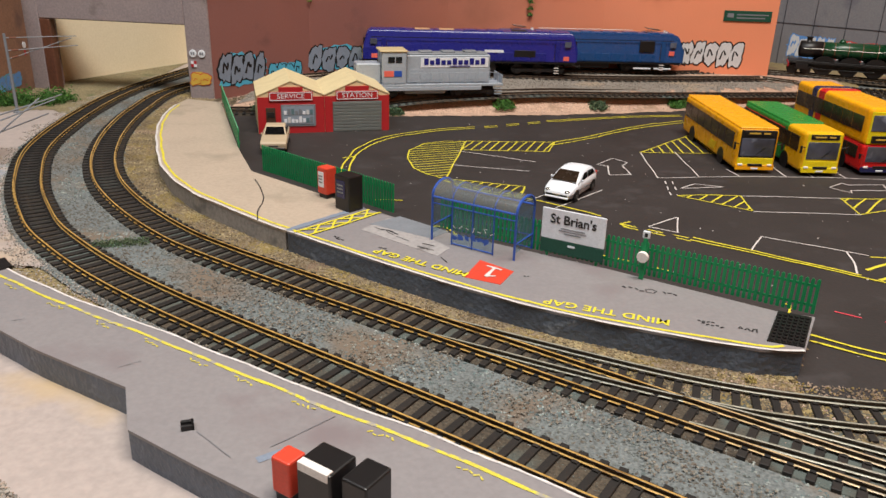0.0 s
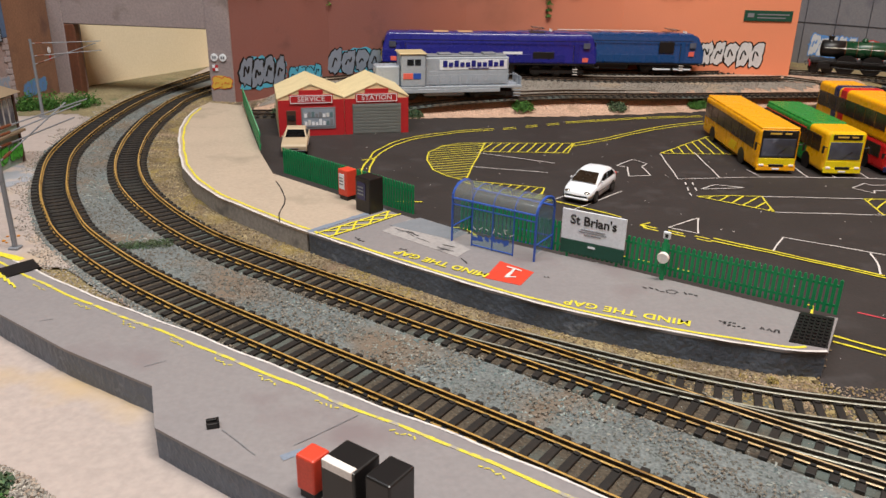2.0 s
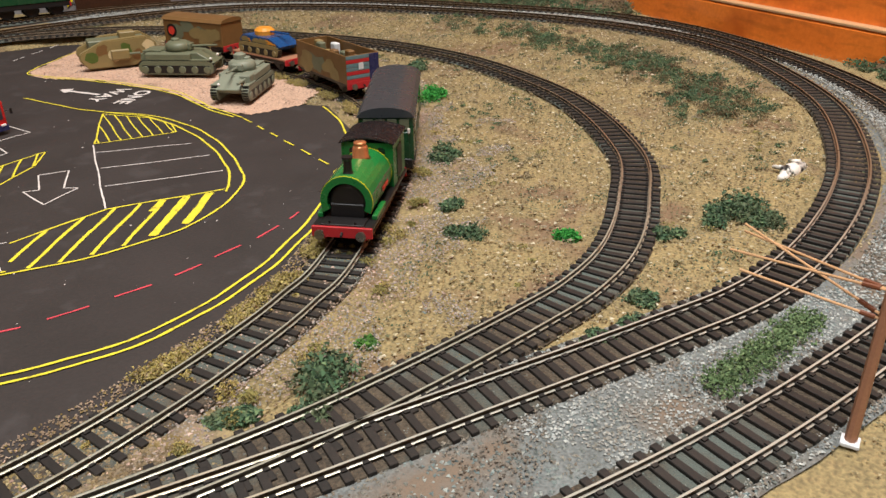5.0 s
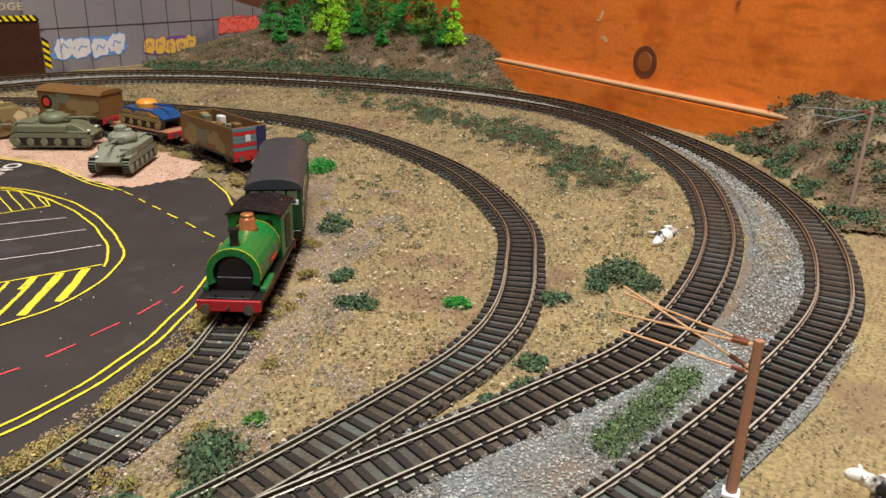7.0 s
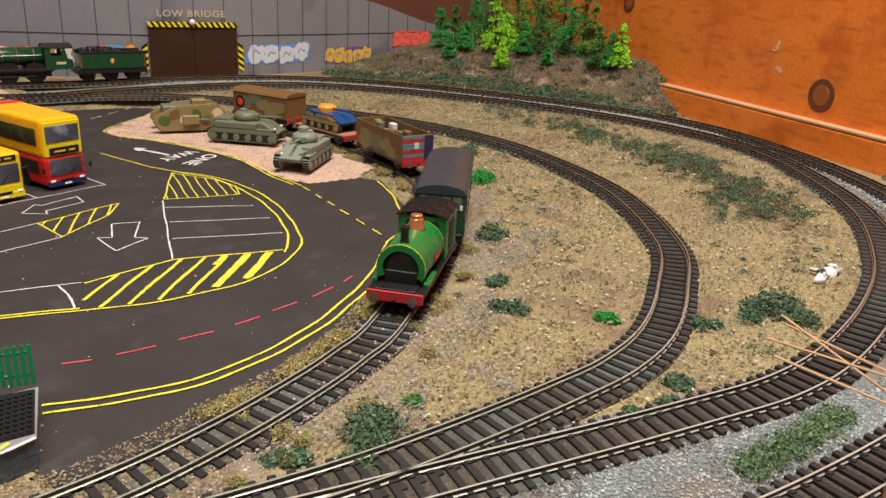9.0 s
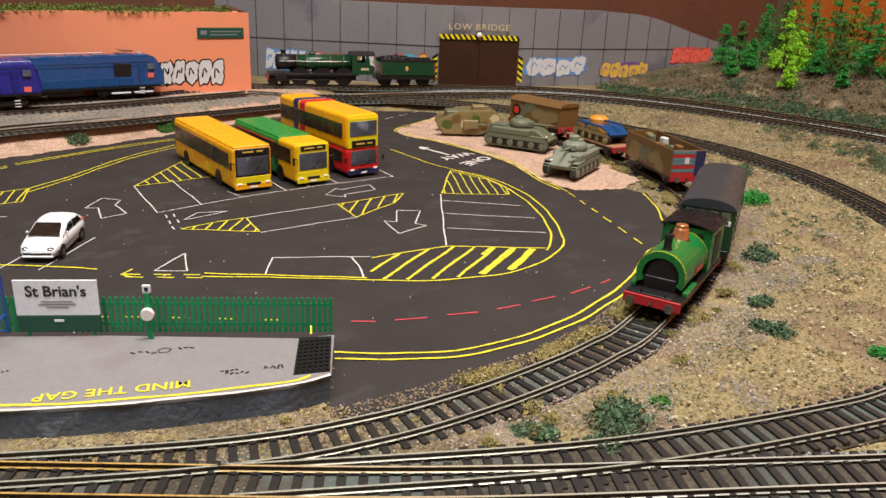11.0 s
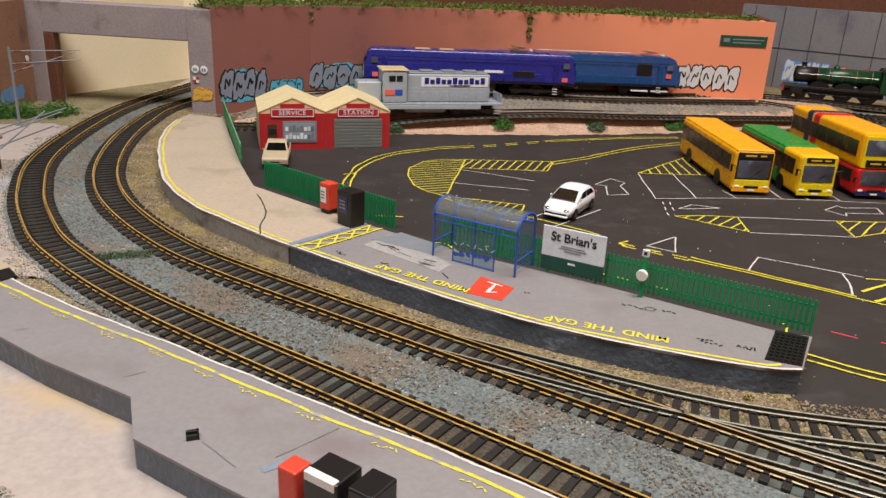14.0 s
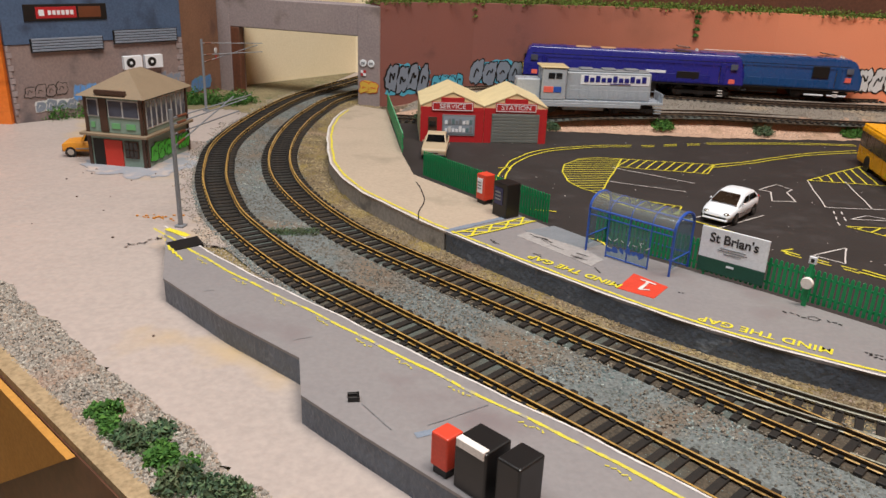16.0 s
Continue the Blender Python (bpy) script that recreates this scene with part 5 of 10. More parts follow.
bm = bmesh.new()
for u in np.arange(0.02, 0.85, 0.042):
    p, a = on_run(WALL_GREY, u, 0.0003)
    box(bm, -0.0004, 0.0004, -0.0005, 0.0003, 0.0, grey_top(u) - 0.001, 0, pose(p[0], p[1], 0, 0, 0, a))
for u in np.arange(0.0, 0.86, 0.021):
    p, a = on_run(WALL_GREY, u + 0.01, 0.0003)
    box(bm, -0.0107, 0.0107, -0.0005, 0.0003, 0.0722, 0.0730, 0, pose(p[0], p[1], 0, 0, 0, a))
part("panel_joint", bm, "joint_grey", wall_grey)
for u0, u1, z0, z1, cloud, fill, line, seed in ((0.075, 0.134, 0.025, 0.060, "graf_blue", "graf_white", "graf_blue", 31), (0.139, 0.240, 0.025, 0.056, "graf_green", "graf_white", "graf_red", 32), (0.250, 0.316, 0.028, 0.060, "graf_sky", "graf_yellow", "graf_red", 33),
                                                  (0.474, 0.576, 0.030, 0.061, "graf_blue", "graf_white", "graf_blue", 34), (0.606, 0.697, 0.024, 0.053, "graf_purple", "graf_yellow", "graf_purple", 35), (0.744, 0.826, 0.048, 0.077, "graf_pink", "graf_pink", "graf_red", 36)):
    graffiti(wall_grey, WALL_GREY, u0, u1, z0, z1, cloud, fill, line, seed, 4 + seed % 2)
low_bridge = thing("low_bridge", "dark brown low bridge opening edged with hazard stripes", "bridge")
bm = bmesh.new()
for a, b in ((0.336, 0.396), (0.396, 0.456)):
    p, ang = on_run(WALL_GREY, (a + b) / 2, 0.002)
    box(bm, -(b - a) / 2 - 0.0005, (b - a) / 2 + 0.0005, -0.001, 0.001, 0.012, 0.084, 0, pose(p[0], p[1], 0, 0, 0, ang))
part("opening", bm, "bridge_brown", low_bridge, "dark brown panel closing the opening")
for colour, odd in (("bus_lemon", 0), ("shadow_black", 1)):
    for k in range(odd, 30, 2):
        bm = bmesh.new()
        u = 0.336 + 0.004 * k
        p, ang = on_run(WALL_GREY, u + 0.002, 0.0042)
        mm = pose(p[0], p[1], 0, 0, 0, ang)
        prism(bm, [(-0.002, -0.001), (0.002, -0.001), (0.002, 0.001), (-0.002, 0.001)], 0.0838, 0.0905, mm @ Matrix(((1, 0, -0.7, 0.061), (0, 1, 0, 0), (0, 0, 1, 0), (0, 0, 0, 1))))
        part("hazard_stripe", bm, colour, low_bridge)
    for u in (0.330, 0.462):
        for k in range(odd, 8, 2):
            bm = bmesh.new()
            p, ang = on_run(WALL_GREY, u, 0.0012)
            box(bm, -0.004, 0.004, -0.0006, 0.0006, 0.024 + 0.0045 * k, 0.0285 + 0.0045 * k, 0, pose(p[0], p[1], 0, 0, 0, ang) @ Matrix(((1, 0, 0, 0), (0, 1, 0, 0), (0.7 if u < 0.4 else -0.7, 0, 1, 0), (0, 0, 0, 1))))
            part("hazard_stripe", bm, colour, low_bridge)
ob = writing("lettering", "LOW BRIDGE", 0.0125, "cream", low_bridge, wall_pose(WALL_GREY, 0.394, 0.1015, 0.0052), 0.0002, "hand-painted cream lettering", 1.1, 1.15)
bm = bmesh.new()
p, _ = on_run(WALL_GREY, 0.394, 0.007)
bmesh.ops.create_uvsphere(bm, u_segments=12, v_segments=8, radius=0.0042, matrix=Matrix.Translation((p[0], p[1], 0.0905)))
part("lamp", bm, "lamp_white", low_bridge, "round white lamp")

wall_run("wall_brown", [(-0.4, 1.62), (0.45, 1.32), (1.24, 0.985), (1.42, 0.92)], -0.8, 0.7, 0.03, "brown_board", "dark brown board behind the layout")
ORANGE_RUN = [(1.3807, 0.8612), (0.5695, -0.340)]
wall_orange = wall_run("wall_orange", ORANGE_RUN, -0.8, 0.7, 0.04, "orange_wood", "orange varnished timber wall")
OW = [(0.8295, 0.0448), (1.3807, 0.8612)]
oa = math.degrees(math.atan2(0.785, 0.53))


def on_orange(u, z, out):
    p, a = on_run(OW, u * 1.04, -out)
    return pose(p[0], p[1], 0.176 + 1.04 * (z - 0.176), 90, 0, a + 180)


bm = bmesh.new()
p, a = on_run(OW, 0.2, -0.006)
box(bm, -0.75, 0.75, -0.0065, 0.0065, -0.02, 0.0465, 0.002, pose(p[0], p[1], 0, 0, 0, a))
tagged(new("trim", mesh_from(bm, "trim", "orange_wood")), "timber rail along the foot of the wall", "trim", kind="structure")
bm = bmesh.new()
box(bm, -0.75, 0.75, -0.0072, 0.0065, 0.0468, 0.0496, 0.0006, pose(p[0], p[1], 0, 0, 0, a))
tagged(new("trim", mesh_from(bm, "trim", "pale_wood")), "pale bare top of the timber rail", "trim", kind="structure")
for u, z, r, mt in ((0.167, 0.0785, 0.017, "copper_dark"), (0.521, 0.1465, 0.013, "copper_dark")):
    bm = bmesh.new()
    lathe(bm, [(r, 0), (r, 0.0004), (r * 0.98, 0.0006)], segs=28)
    ob = part("wood_knot", bm, mt, wall_orange, "dark round knot")
    ob.matrix_world = on_orange(u, z, 0.0002)
    bm = bmesh.new()
    lathe(bm, [(r * 0.62, 0), (r * 0.6, 0.0004)], segs=24)
    ob = part("wood_knot", bm, "knot_core", wall_orange)
    ob.matrix_world = on_orange(u, z, 0.0007)
bm = bmesh.new()
rnd = random.Random(8)
for u, z in ((0.245, 0.127), (0.25, 0.119), (0.247, 0.122), (0.24, 0.101), (0.235, 0.098), (0.242, 0.100)):
    blob(bm, -u, z, rnd.uniform(0.002, 0.004), rnd.uniform(0.001, 0.003), 0, rnd)
ob = part("paint_chip", bm, "bare_wood", wall_orange, "chipped bare spots")
ob.matrix_world = on_orange(0, 0, 0.0004)
bm = bmesh.new()
rod(bm, (0, 0, 0), (0.004, 0.028, 0), 0.0022, 8)
ob = part("peg", bm, "pale_wood", wall_orange, "pale wooden peg")
ob.matrix_world = on_orange(0.063, 0.145, 0.003)

# tunnel mouth and the walls beside it
tunnel = thing("tunnel_mouth", "square stained stone tunnel mouth over two tracks", "tunnel")
PORTAL = [(-0.468, 0.886), (-0.254, 0.853)]


def portal_piece(name, u0, u1, z0, z1, thick=0.03, material="portal", label=""):
    p, a = on_run(PORTAL, (u0 + u1) / 2, -thick / 2)
    bm = bmesh.new()
    box(bm, -(u1 - u0) / 2, (u1 - u0) / 2, -thick / 2, thick / 2, z0, z1, 0.001, pose(p[0], p[1], 0, 0, 0, a))
    return part(name, bm, material, tunnel, label)


portal_piece("pillar", 0.0, 0.019, -0.01, 0.112)
portal_piece("pillar", 0.189, 0.2165, -0.01, 0.112)
portal_piece("lintel", 0.0188, 0.1892, 0.078, 0.112)
portal_piece("post", 0.0188, 0.031, -0.01, 0.078, 0.01, "brown_board", "dark brown timber post inside the mouth")
bm = bmesh.new()
sweep(bm, np.array([(-0.463, 0.915, 0), (-0.36, 1.10, 0), (-0.20, 1.12, 0)]), [(0, -0.002), (0.004, -0.002), (0.004, 0.13), (0, 0.13)])
part("lining", bm, "card", tunnel, "bare cardboard lining inside the tunnel")
bm = bmesh.new()
sweep(bm, np.array([(-0.27, 0.88, 0), (-0.22, 1.12, 0)]), [(0, -0.002), (-0.004, -0.002), (-0.004, 0.13), (0, 0.13)])
part("lining", bm, "brown_board", tunnel)
for u, zc in ((0.1965, 0.049), (0.2065, 0.049)):
    bm = bmesh.new()
    lathe(bm, [(0.0042, 0), (0.0042, 0.0005), (0.0040, 0.0007)], segs=20)
    ob = part("round_sign", bm, "white", tunnel, "white round sign with worn figures")
    ob.matrix_world = wall_pose(PORTAL, u, zc, 0.0005)
    bm = bmesh.new()
    box(bm, -0.0022, -0.0004, -0.0014, 0.0014, 0.0006, 0.0010)
    box(bm, 0.0004, 0.0022, -0.0014, 0.0014, 0.0006, 0.0010)
    ob = part("figure_bar", bm, "mast_grey", tunnel)
    ob.matrix_world = wall_pose(PORTAL, u, zc, 0.0005)
for k in range(4):
    bm = bmesh.new()
    x, y = (k % 2) * 0.0032, (k // 2) * 0.0032
    box(bm, x, x + 0.0032, y, y + 0.0032, 0, 0.0006)
    ob = part("checker", bm, "red" if k in (0, 3) else "white", tunnel)
    ob.matrix_world = wall_pose(PORTAL, 0.1935, 0.0345, 0.0004)
graffiti(tunnel, PORTAL, 0.192, 0.2145, 0.014, 0.030, "graf_yellow", "graf_yellow", "graf_red", 41, 2)

WING = [(-0.462, 0.785), (-0.466, 0.884)]
wing = wall_run("wall_wing", WING, -0.01, 0.112, 0.02, "wing_stone", "brown stained wing wall by the tunnel")
graffiti(wing, WING, 0.02, 0.07, 0.008, 0.026, "graf_sky", "graf_blue", "graf_steel", 44, 3)
th = thing("round_sign_post", "white round sign on the wing wall", "sign")
th.matrix_world = wall_pose(WING, 0.088, 0.05, 0.0005)
bm = bmesh.new()
lathe(bm, [(0.0035, 0), (0.0035, 0.0006)], segs=18)
part("disc", bm, "white", th)
bm = bmesh.new()
box(bm, -0.0012, 0.0012, -0.011, -0.005, 0, 0.0006)
part("tag", bm, "red", th)

# warehouse backdrop at the left
BACKDROP = [(-0.5562, 0.6357), (-0.46, 0.787)]
BL = math.hypot(0.0962, 0.1513)
warehouse = thing("warehouse", "low relief warehouse with blue cladding and graffiti", "building")


def ware(name, u0, u1, z0, z1, out0, out1, material, label=""):
    """u runs from the right-hand corner to the left."""
    p, a = on_run(BACKDROP, BL - (u0 + u1) / 2, (out0 + out1) / 2)
    bm = bmesh.new()
    box(bm, -(u1 - u0) / 2, (u1 - u0) / 2, -(out1 - out0) / 2, (out1 - out0) / 2, z0, z1, 0.0003, pose(p[0], p[1], 0, 0, 0, a))
    return part(name, bm, material, warehouse, label)


ware("wall", 0.0, BL, -0.01, 0.074, -0.02, 0.0, "mauve_wall", "grey mauve rendered lower wall")
ware("cladding", 0.0, BL, 0.0741, 0.16, -0.02, 0.001, "blue_board", "weathered blue cladding")
for k in range(11):
    ware("quoin", 0.0, 0.004 + 0.003 * (k % 2), 0.008 + 0.006 * k, 0.0132 + 0.006 * k, 0.0, 0.001, "portal")
    ware("quoin", BL - 0.003 - 0.002 * (k % 2), BL, 0.008 + 0.006 * k, 0.0132 + 0.006 * k, 0.0, 0.001, "portal")
for u0, u1, z0, z1 in ((0.006, 0.076, 0.070, 0.084), (0.087, 0.157, 0.066, 0.079)):
    ware("louvre_frame", u0, u1, z0, z1, 0.001, 0.003, "shadow_black")
    for k in range(5):
        ware("louvre", u0 + 0.001, u1 - 0.001, z0 + 0.001 + k * 0.0026, z0 + 0.0030 + k * 0.0026, 0.003, 0.0036, "graf_steel")
ware("sign_panel", 0.080, 0.159, 0.0950, 0.1105, 0.001, 0.002, "shadow_black", "black sign board")
ware("sign_field", 0.110, 0.148, 0.0975, 0.1080, 0.002, 0.0024, "red", "red sign field")
ware("sign_field", 0.086, 0.108, 0.0975, 0.1080, 0.002, 0.0024, "copper_dark", "dull red sign field")
for k in range(6):
    ware("sign_mark", 0.113 + 0.0042 * k, 0.116 + 0.0042 * k, 0.1005, 0.1048, 0.0024, 0.0027, "white")
ware("sign_mark", 0.1405, 0.1455, 0.0998, 0.1055, 0.0024, 0.0027, "white")
for u in (0.0265, 0.0495):
    unit = ware("air_conditioner", u, u + 0.0195, 0.044, 0.0575, 0.0, 0.006, "white", "white wall air conditioner")
    bm = bmesh.new()
    lathe(bm, [(0.0048, 0), (0.0048, 0.0003)], segs=20)
    ob = part("fan_grille", bm, "shadow_black", unit)
    p, a = on_run(BACKDROP, BL - u - 0.0125, 0.0061)
    ob.matrix_world = pose(p[0], p[1], 0.0508, 90, 0, a)
    bm = bmesh.new()
    lathe(bm, [(0.0016, 0), (0.0016, 0.0003)], segs=14)
    ob = part("fan_hub", bm, "white", unit)
    p, a = on_run(BACKDROP, BL - u - 0.0125, 0.0065)
    ob.matrix_world = pose(p[0], p[1], 0.0508, 90, 0, a)
for u0, u1, z0, z1, c, f_, l_, sd in ((0.128, 0.168, 0.022, 0.036, None, "mauve_wall", "shadow_black", 51), (0.120, 0.160, 0.008, 0.021, "graf_white", "graf_steel", "graf_white", 55), (0.098, 0.122, 0.016, 0.034, "graf_blue", "graf_blue", "graf_steel", 52), (0.006, 0.04, 0.012, 0.040, None, "graf_steel", "portal", 53)):
    run = BACKDROP
    graffiti(warehouse, run, BL - u1, BL - u0, z0, z1, c, f_, l_, sd, 4)
wall_run("wall_left_board", [(-0.78, 0.575), (-0.558, 0.632)], -0.3, 0.3, 0.02, "orange_wood", "orange timber board beside the warehouse")

# baseboard edge and the floor below
bm = bmesh.new()
ex, ey = EDGE_B[0] - EDGE_A[0], EDGE_B[1] - EDGE_A[1]
el = math.hypot(ex, ey)
p0 = (EDGE_A[0] - ex / el * 0.6, EDGE_A[1] - ey / el * 0.6)
p1 = (EDGE_B[0] + ex / el * 0.9, EDGE_B[1] + ey / el * 0.9)
sweep(bm, np.array([(*p0, 0.0), (*p1, 0.0)]), [(-0.0065, -0.14), (0.001, -0.14), (0.001, 0.0008), (-0.0065, 0.0008)])
tagged(new("baseboard_edge", mesh_from(bm, "baseboard_edge", "edge_tan")), "brown timber edge of the baseboard", "board", kind="structure")
# The sheet's slanting lower edge is cut along the shadow's boundary.
bm = bmesh.new()
side_prism(bm, [(-0.40, -0.003), (0.094, -0.003), (-0.003, -0.068), (-0.10, -0.13), (-0.40, -0.13)], -0.0105, -0.0075)
ob = whole("cardboard_sheet", bm, "card_brown", "brown cardboard sheet leaning on the baseboard edge", "cardboard")
ob.matrix_world = pose(EDGE_A[0], EDGE_A[1], 0, 0, 0, math.degrees(math.atan2(ey, ex)))
# Dark brown here is the shadow, put into the fascia's colour.
bm = bmesh.new()
sweep(bm, np.array([(*p0, 0.0), (*p1, 0.0)]), [(-0.0072, -0.5), (-0.0066, -0.5), (-0.0066, -0.0025), (-0.0072, -0.0025)])
tagged(new("trim", mesh_from(bm, "trim", "brown_board")), "fascia below the baseboard edge, coloured dark brown for its shadow", "trim", kind="structure")
bm = bmesh.new()
box(bm, -1.6, 2.2, -1.8, 2.2, -0.82, -0.80)
tagged(new("floor", mesh_from(bm, "floor", "ply")), "brown floor of the room", "floor", kind="structure")
bm = bmesh.new()
box(bm, -1.6, 2.2, -1.8, 2.2, 1.9, 1.92)
tagged(new("ceiling", mesh_from(bm, "ceiling", "graf_white")), "plain white ceiling", "ceiling", kind="structure")
for nm, c in (("wall_south", (-1.6, 2.2, -1.8, -1.75)), ("wall_west", (-1.6, -1.55, -1.749, 2.2)), ("wall_east", (2.15, 2.2, -1.749, 2.2)), ("wall_north", (-1.549, 2.149, 2.15, 2.2))):
    bm = bmesh.new()
    box(bm, c[0], c[1], c[2], c[3], -0.8, 1.9)
    tagged(new(nm, mesh_from(bm, nm, "tan_roof")), "plain painted room wall", "wall", kind="structure")
for x, y, w, d, t, h in ((-0.42, 0.16, 0.30, 0.22, 28, 0.22), (-0.24, 0.02, 0.26, 0.2, 40, 0.16)):
    th = thing("cardboard_box", "open brown cardboard box below the baseboard", "box", x, y, -0.36, t)
    for nm, c in (("side", (-w / 2, w / 2, -d / 2, -d / 2 + 0.004)), ("side", (-w / 2, w / 2, d / 2 - 0.004, d / 2)), ("side", (-w / 2, -w / 2 + 0.004, -d / 2 + 0.0045, d / 2 - 0.0045)), ("side", (w / 2 - 0.004, w / 2, -d / 2 + 0.0045, d / 2 - 0.0045))):
        bm = bmesh.new()
        box(bm, c[0], c[1], c[2], c[3], -0.44, h, 0.0005)
        part(nm, bm, "card", th)
    bm = bmesh.new()
    box(bm, -w / 2 + 0.004, w / 2 - 0.004, -d / 2 + 0.004, d / 2 - 0.004, -0.44, -0.436)
    part("bottom", bm, "card", th)

# ---- platform paint ----
def inset(pts, d):
    """A run of points moved to its left by d."""
    p = smooth_path(pts, 0.006)
    n, _ = normals(p)
    return [tuple(q) for q in p + n * d]


FRONT_ALL = P1_FRONT_OLD + P1_FRONT[1:]
for name, pts, d, w, mt in (("white_edge", P1_FRONT_OLD, 0.0008, 0.0016, "white_line"), ("yellow_line", P1_FRONT_OLD, 0.0042, 0.0017, "yellow_line"), ("white_edge", P1_FRONT, 0.0008, 0.0016, "white_line"), ("yellow_line", P1_FRONT[:-1] + [(0.150, 0.296)], 0.0038, 0.0017, "yellow_line")):
    bm = bmesh.new()
    stroke(bm, inset(pts, d), w, ZP + 0.0002)
    part(name, bm, mt, platform)
for name, d, w, mt in (("white_edge", -0.0006, 0.0011, "white_line"), ("yellow_line", -0.0068, 0.0016, "yellow_faded")):
    bm = bmesh.new()
    stroke(bm, inset(P2_TRACK, d), w, ZP + 0.0002)
    part(name, bm, mt, platform_2)


def flat_text(text, x, y, size, angle, material, parent, spacing=1.0, widen=1.0, z=ZP + 0.0003, bold=0.0004):
    return writing("lettering", text, size, material, parent, pose(x, y, z, 0, 0, angle), 0.00002, "", spacing, widen, bold)


flat_text("MIND THE GAP", 0.0775, 0.3280, 0.0082, 160.5, "yellow_line", platform, 1.03, 1.02, bold=0.00015)
flat_text("MIND THE GAP", -0.0110, 0.3800, 0.0078, 149.5, "yellow_line", platform, 1.04, 1.05, z=ZP + 0.0005, bold=0.0002)


def scribble(parent, x, y, angle, w, h, material, seed, n=3, z=ZP + 0.0003, line=0.0008):
    """A small hand-written mark that cannot be read."""
    rnd = random.Random(seed)
    bm = bmesh.new()
    for k in range(n):
        cx = (k + 0.5) / n * w - w / 2
        a, b = (cx - w / n * 0.35, rnd.uniform(-h, h) / 2), (cx + w / n * 0.35, rnd.uniform(-h, h) / 2)
        stroke(bm, [a, ((a[0] + b[0]) / 2 + rnd.uniform(-1, 1) * w / n * 0.2, rnd.uniform(-h, h) / 2), b], line, 0.0, True, k)
    ob = part("scribble", bm, material, parent)
    ob.matrix_local = pose(x, y, z, 0, 0, angle)


for x, y, a, w, h, sd, n in ((0.139, 0.3145, 165, 0.009, 0.005, 2, 3), (0.124, 0.3170, 160, 0.010, 0.002, 8, 5), (0.122, 0.3205, 160, 0.008, 0.002, 9, 4), (0.096, 0.3545, 150, 0.012, 0.003, 3, 4), (0.113, 0.3495, 150, 0.008, 0.003, 4, 3), (-0.058, 0.412, 145, 0.009, 0.004, 5, 4), (-0.0315, 0.398, 145, 0.007, 0.003, 6, 3), (0.044, 0.366, 150, 0.003, 0.002, 7, 2)):
    scribble(platform, x, y, a, w, h, "black_ink", sd, n)
bm = bmesh.new()
stroke(bm, [(0.1045 + 0.003 * math.cos(t), 0.3525 + 0.0022 * math.sin(t)) for t in np.linspace(0, 6.3, 12)], 0.0005, ZP + 0.0003)
part("scribble", bm, "black_ink", platform)
bm = bmesh.new()
prism(bm, [(0.012, 0.363), (0.021, 0.386), (0.038, 0.372), (0.030, 0.355)], ZP - 0.0003, ZP + 0.0002)
red_square = part("red_square", bm, "orange_red", platform, "orange-red painted square")
one = Matrix.Translation((0.0254, 0.3695, ZP + 0.0005)) @ pose(0, 0, 0, 0, 0, 150)
for nm, pts, w in (("figure_stem", [(0.0008, -0.0062), (-0.0008, 0.0062)], 0.0019), ("figure_foot", [(-0.0040, -0.0062), (0.0052, -0.0066)], 0.0014), ("figure_flag", [(-0.0004, 0.0060), (-0.0050, 0.0030)], 0.0014)):
    bm = bmesh.new()
    stroke(bm, pts, w, 0.0 if nm == "figure_stem" else 0.00003, False)
    part(nm, bm, "white_line", platform).matrix_local = one
flat_text("ONE", 0.4903, 0.6285, 0.0185, 201, "white_line", car_park, 1.0, 1.15, ZM + 0.0004)
flat_text("WAY", 0.4845, 0.6540, 0.0175, 193, "white_line", car_park, 1.0, 1.10, ZM + 0.0004)
bm = bmesh.new()
prism(bm, [(-0.047, 0.427), (-0.032, 0.449), (0.005, 0.402), (-0.002, 0.390)], ZP - 0.0003, ZP + 0.00015)
part("repair_patch", bm, "patch_grey", platform, "scuffed pale repair patch")
bm = bmesh.new()
rnd = random.Random(31)
for k in range(9):
    t = rnd.random()
    x, y = -0.040 + 0.040 * t, 0.437 - 0.044 * t + rnd.uniform(-0.006, 0.004)
    stroke(bm, [(x, y), (x + rnd.uniform(0.003, 0.009), y - rnd.uniform(0.002, 0.007))], rnd.uniform(0.0004, 0.0011), ZP + 0.0003, False, k)
part("scuff", bm, "black_ink", platform, "dark scuff marks")
bm = bmesh.new()
stroke(bm, [(-0.0895, 0.4225), (-0.0500, 0.4670)], 0.0045, ZP + 0.00025)
part("blue_joint", bm, "graf_steel", platform, "grey-blue filled joint")
XA, XB, XC, XD = np.array((-0.0845, 0.4185)), np.array((-0.0455, 0.4620)), np.array((-0.0765, 0.4135)), np.array((-0.0380, 0.4570))
lines = [[tuple(XA), tuple(XB)], [tuple(XC), tuple(XD)]]
for k in range(4):
    a, b = 0.1 + k * 0.22, 0.1 + (k + 1) * 0.22
    lines += [[tuple(XA + (XB - XA) * a), tuple(XC + (XD - XC) * b)], [tuple(XA + (XB - XA) * b), tuple(XC + (XD - XC) * a)]]
strokes("cross_hatching", lines, 0.0014, "yellow_line", platform, ZP + 0.0005, False)
bm = bmesh.new()
prism(bm, [(-0.043, 0.437), (-0.026, 0.452), (0.004, 0.428), (-0.006, 0.416), (-0.022, 0.425)], ZP - 0.0003, ZP + 0.0002)
part("worn_patch", bm, "mast_grey", platform, "pale worn patch")
bm = bmesh.new()
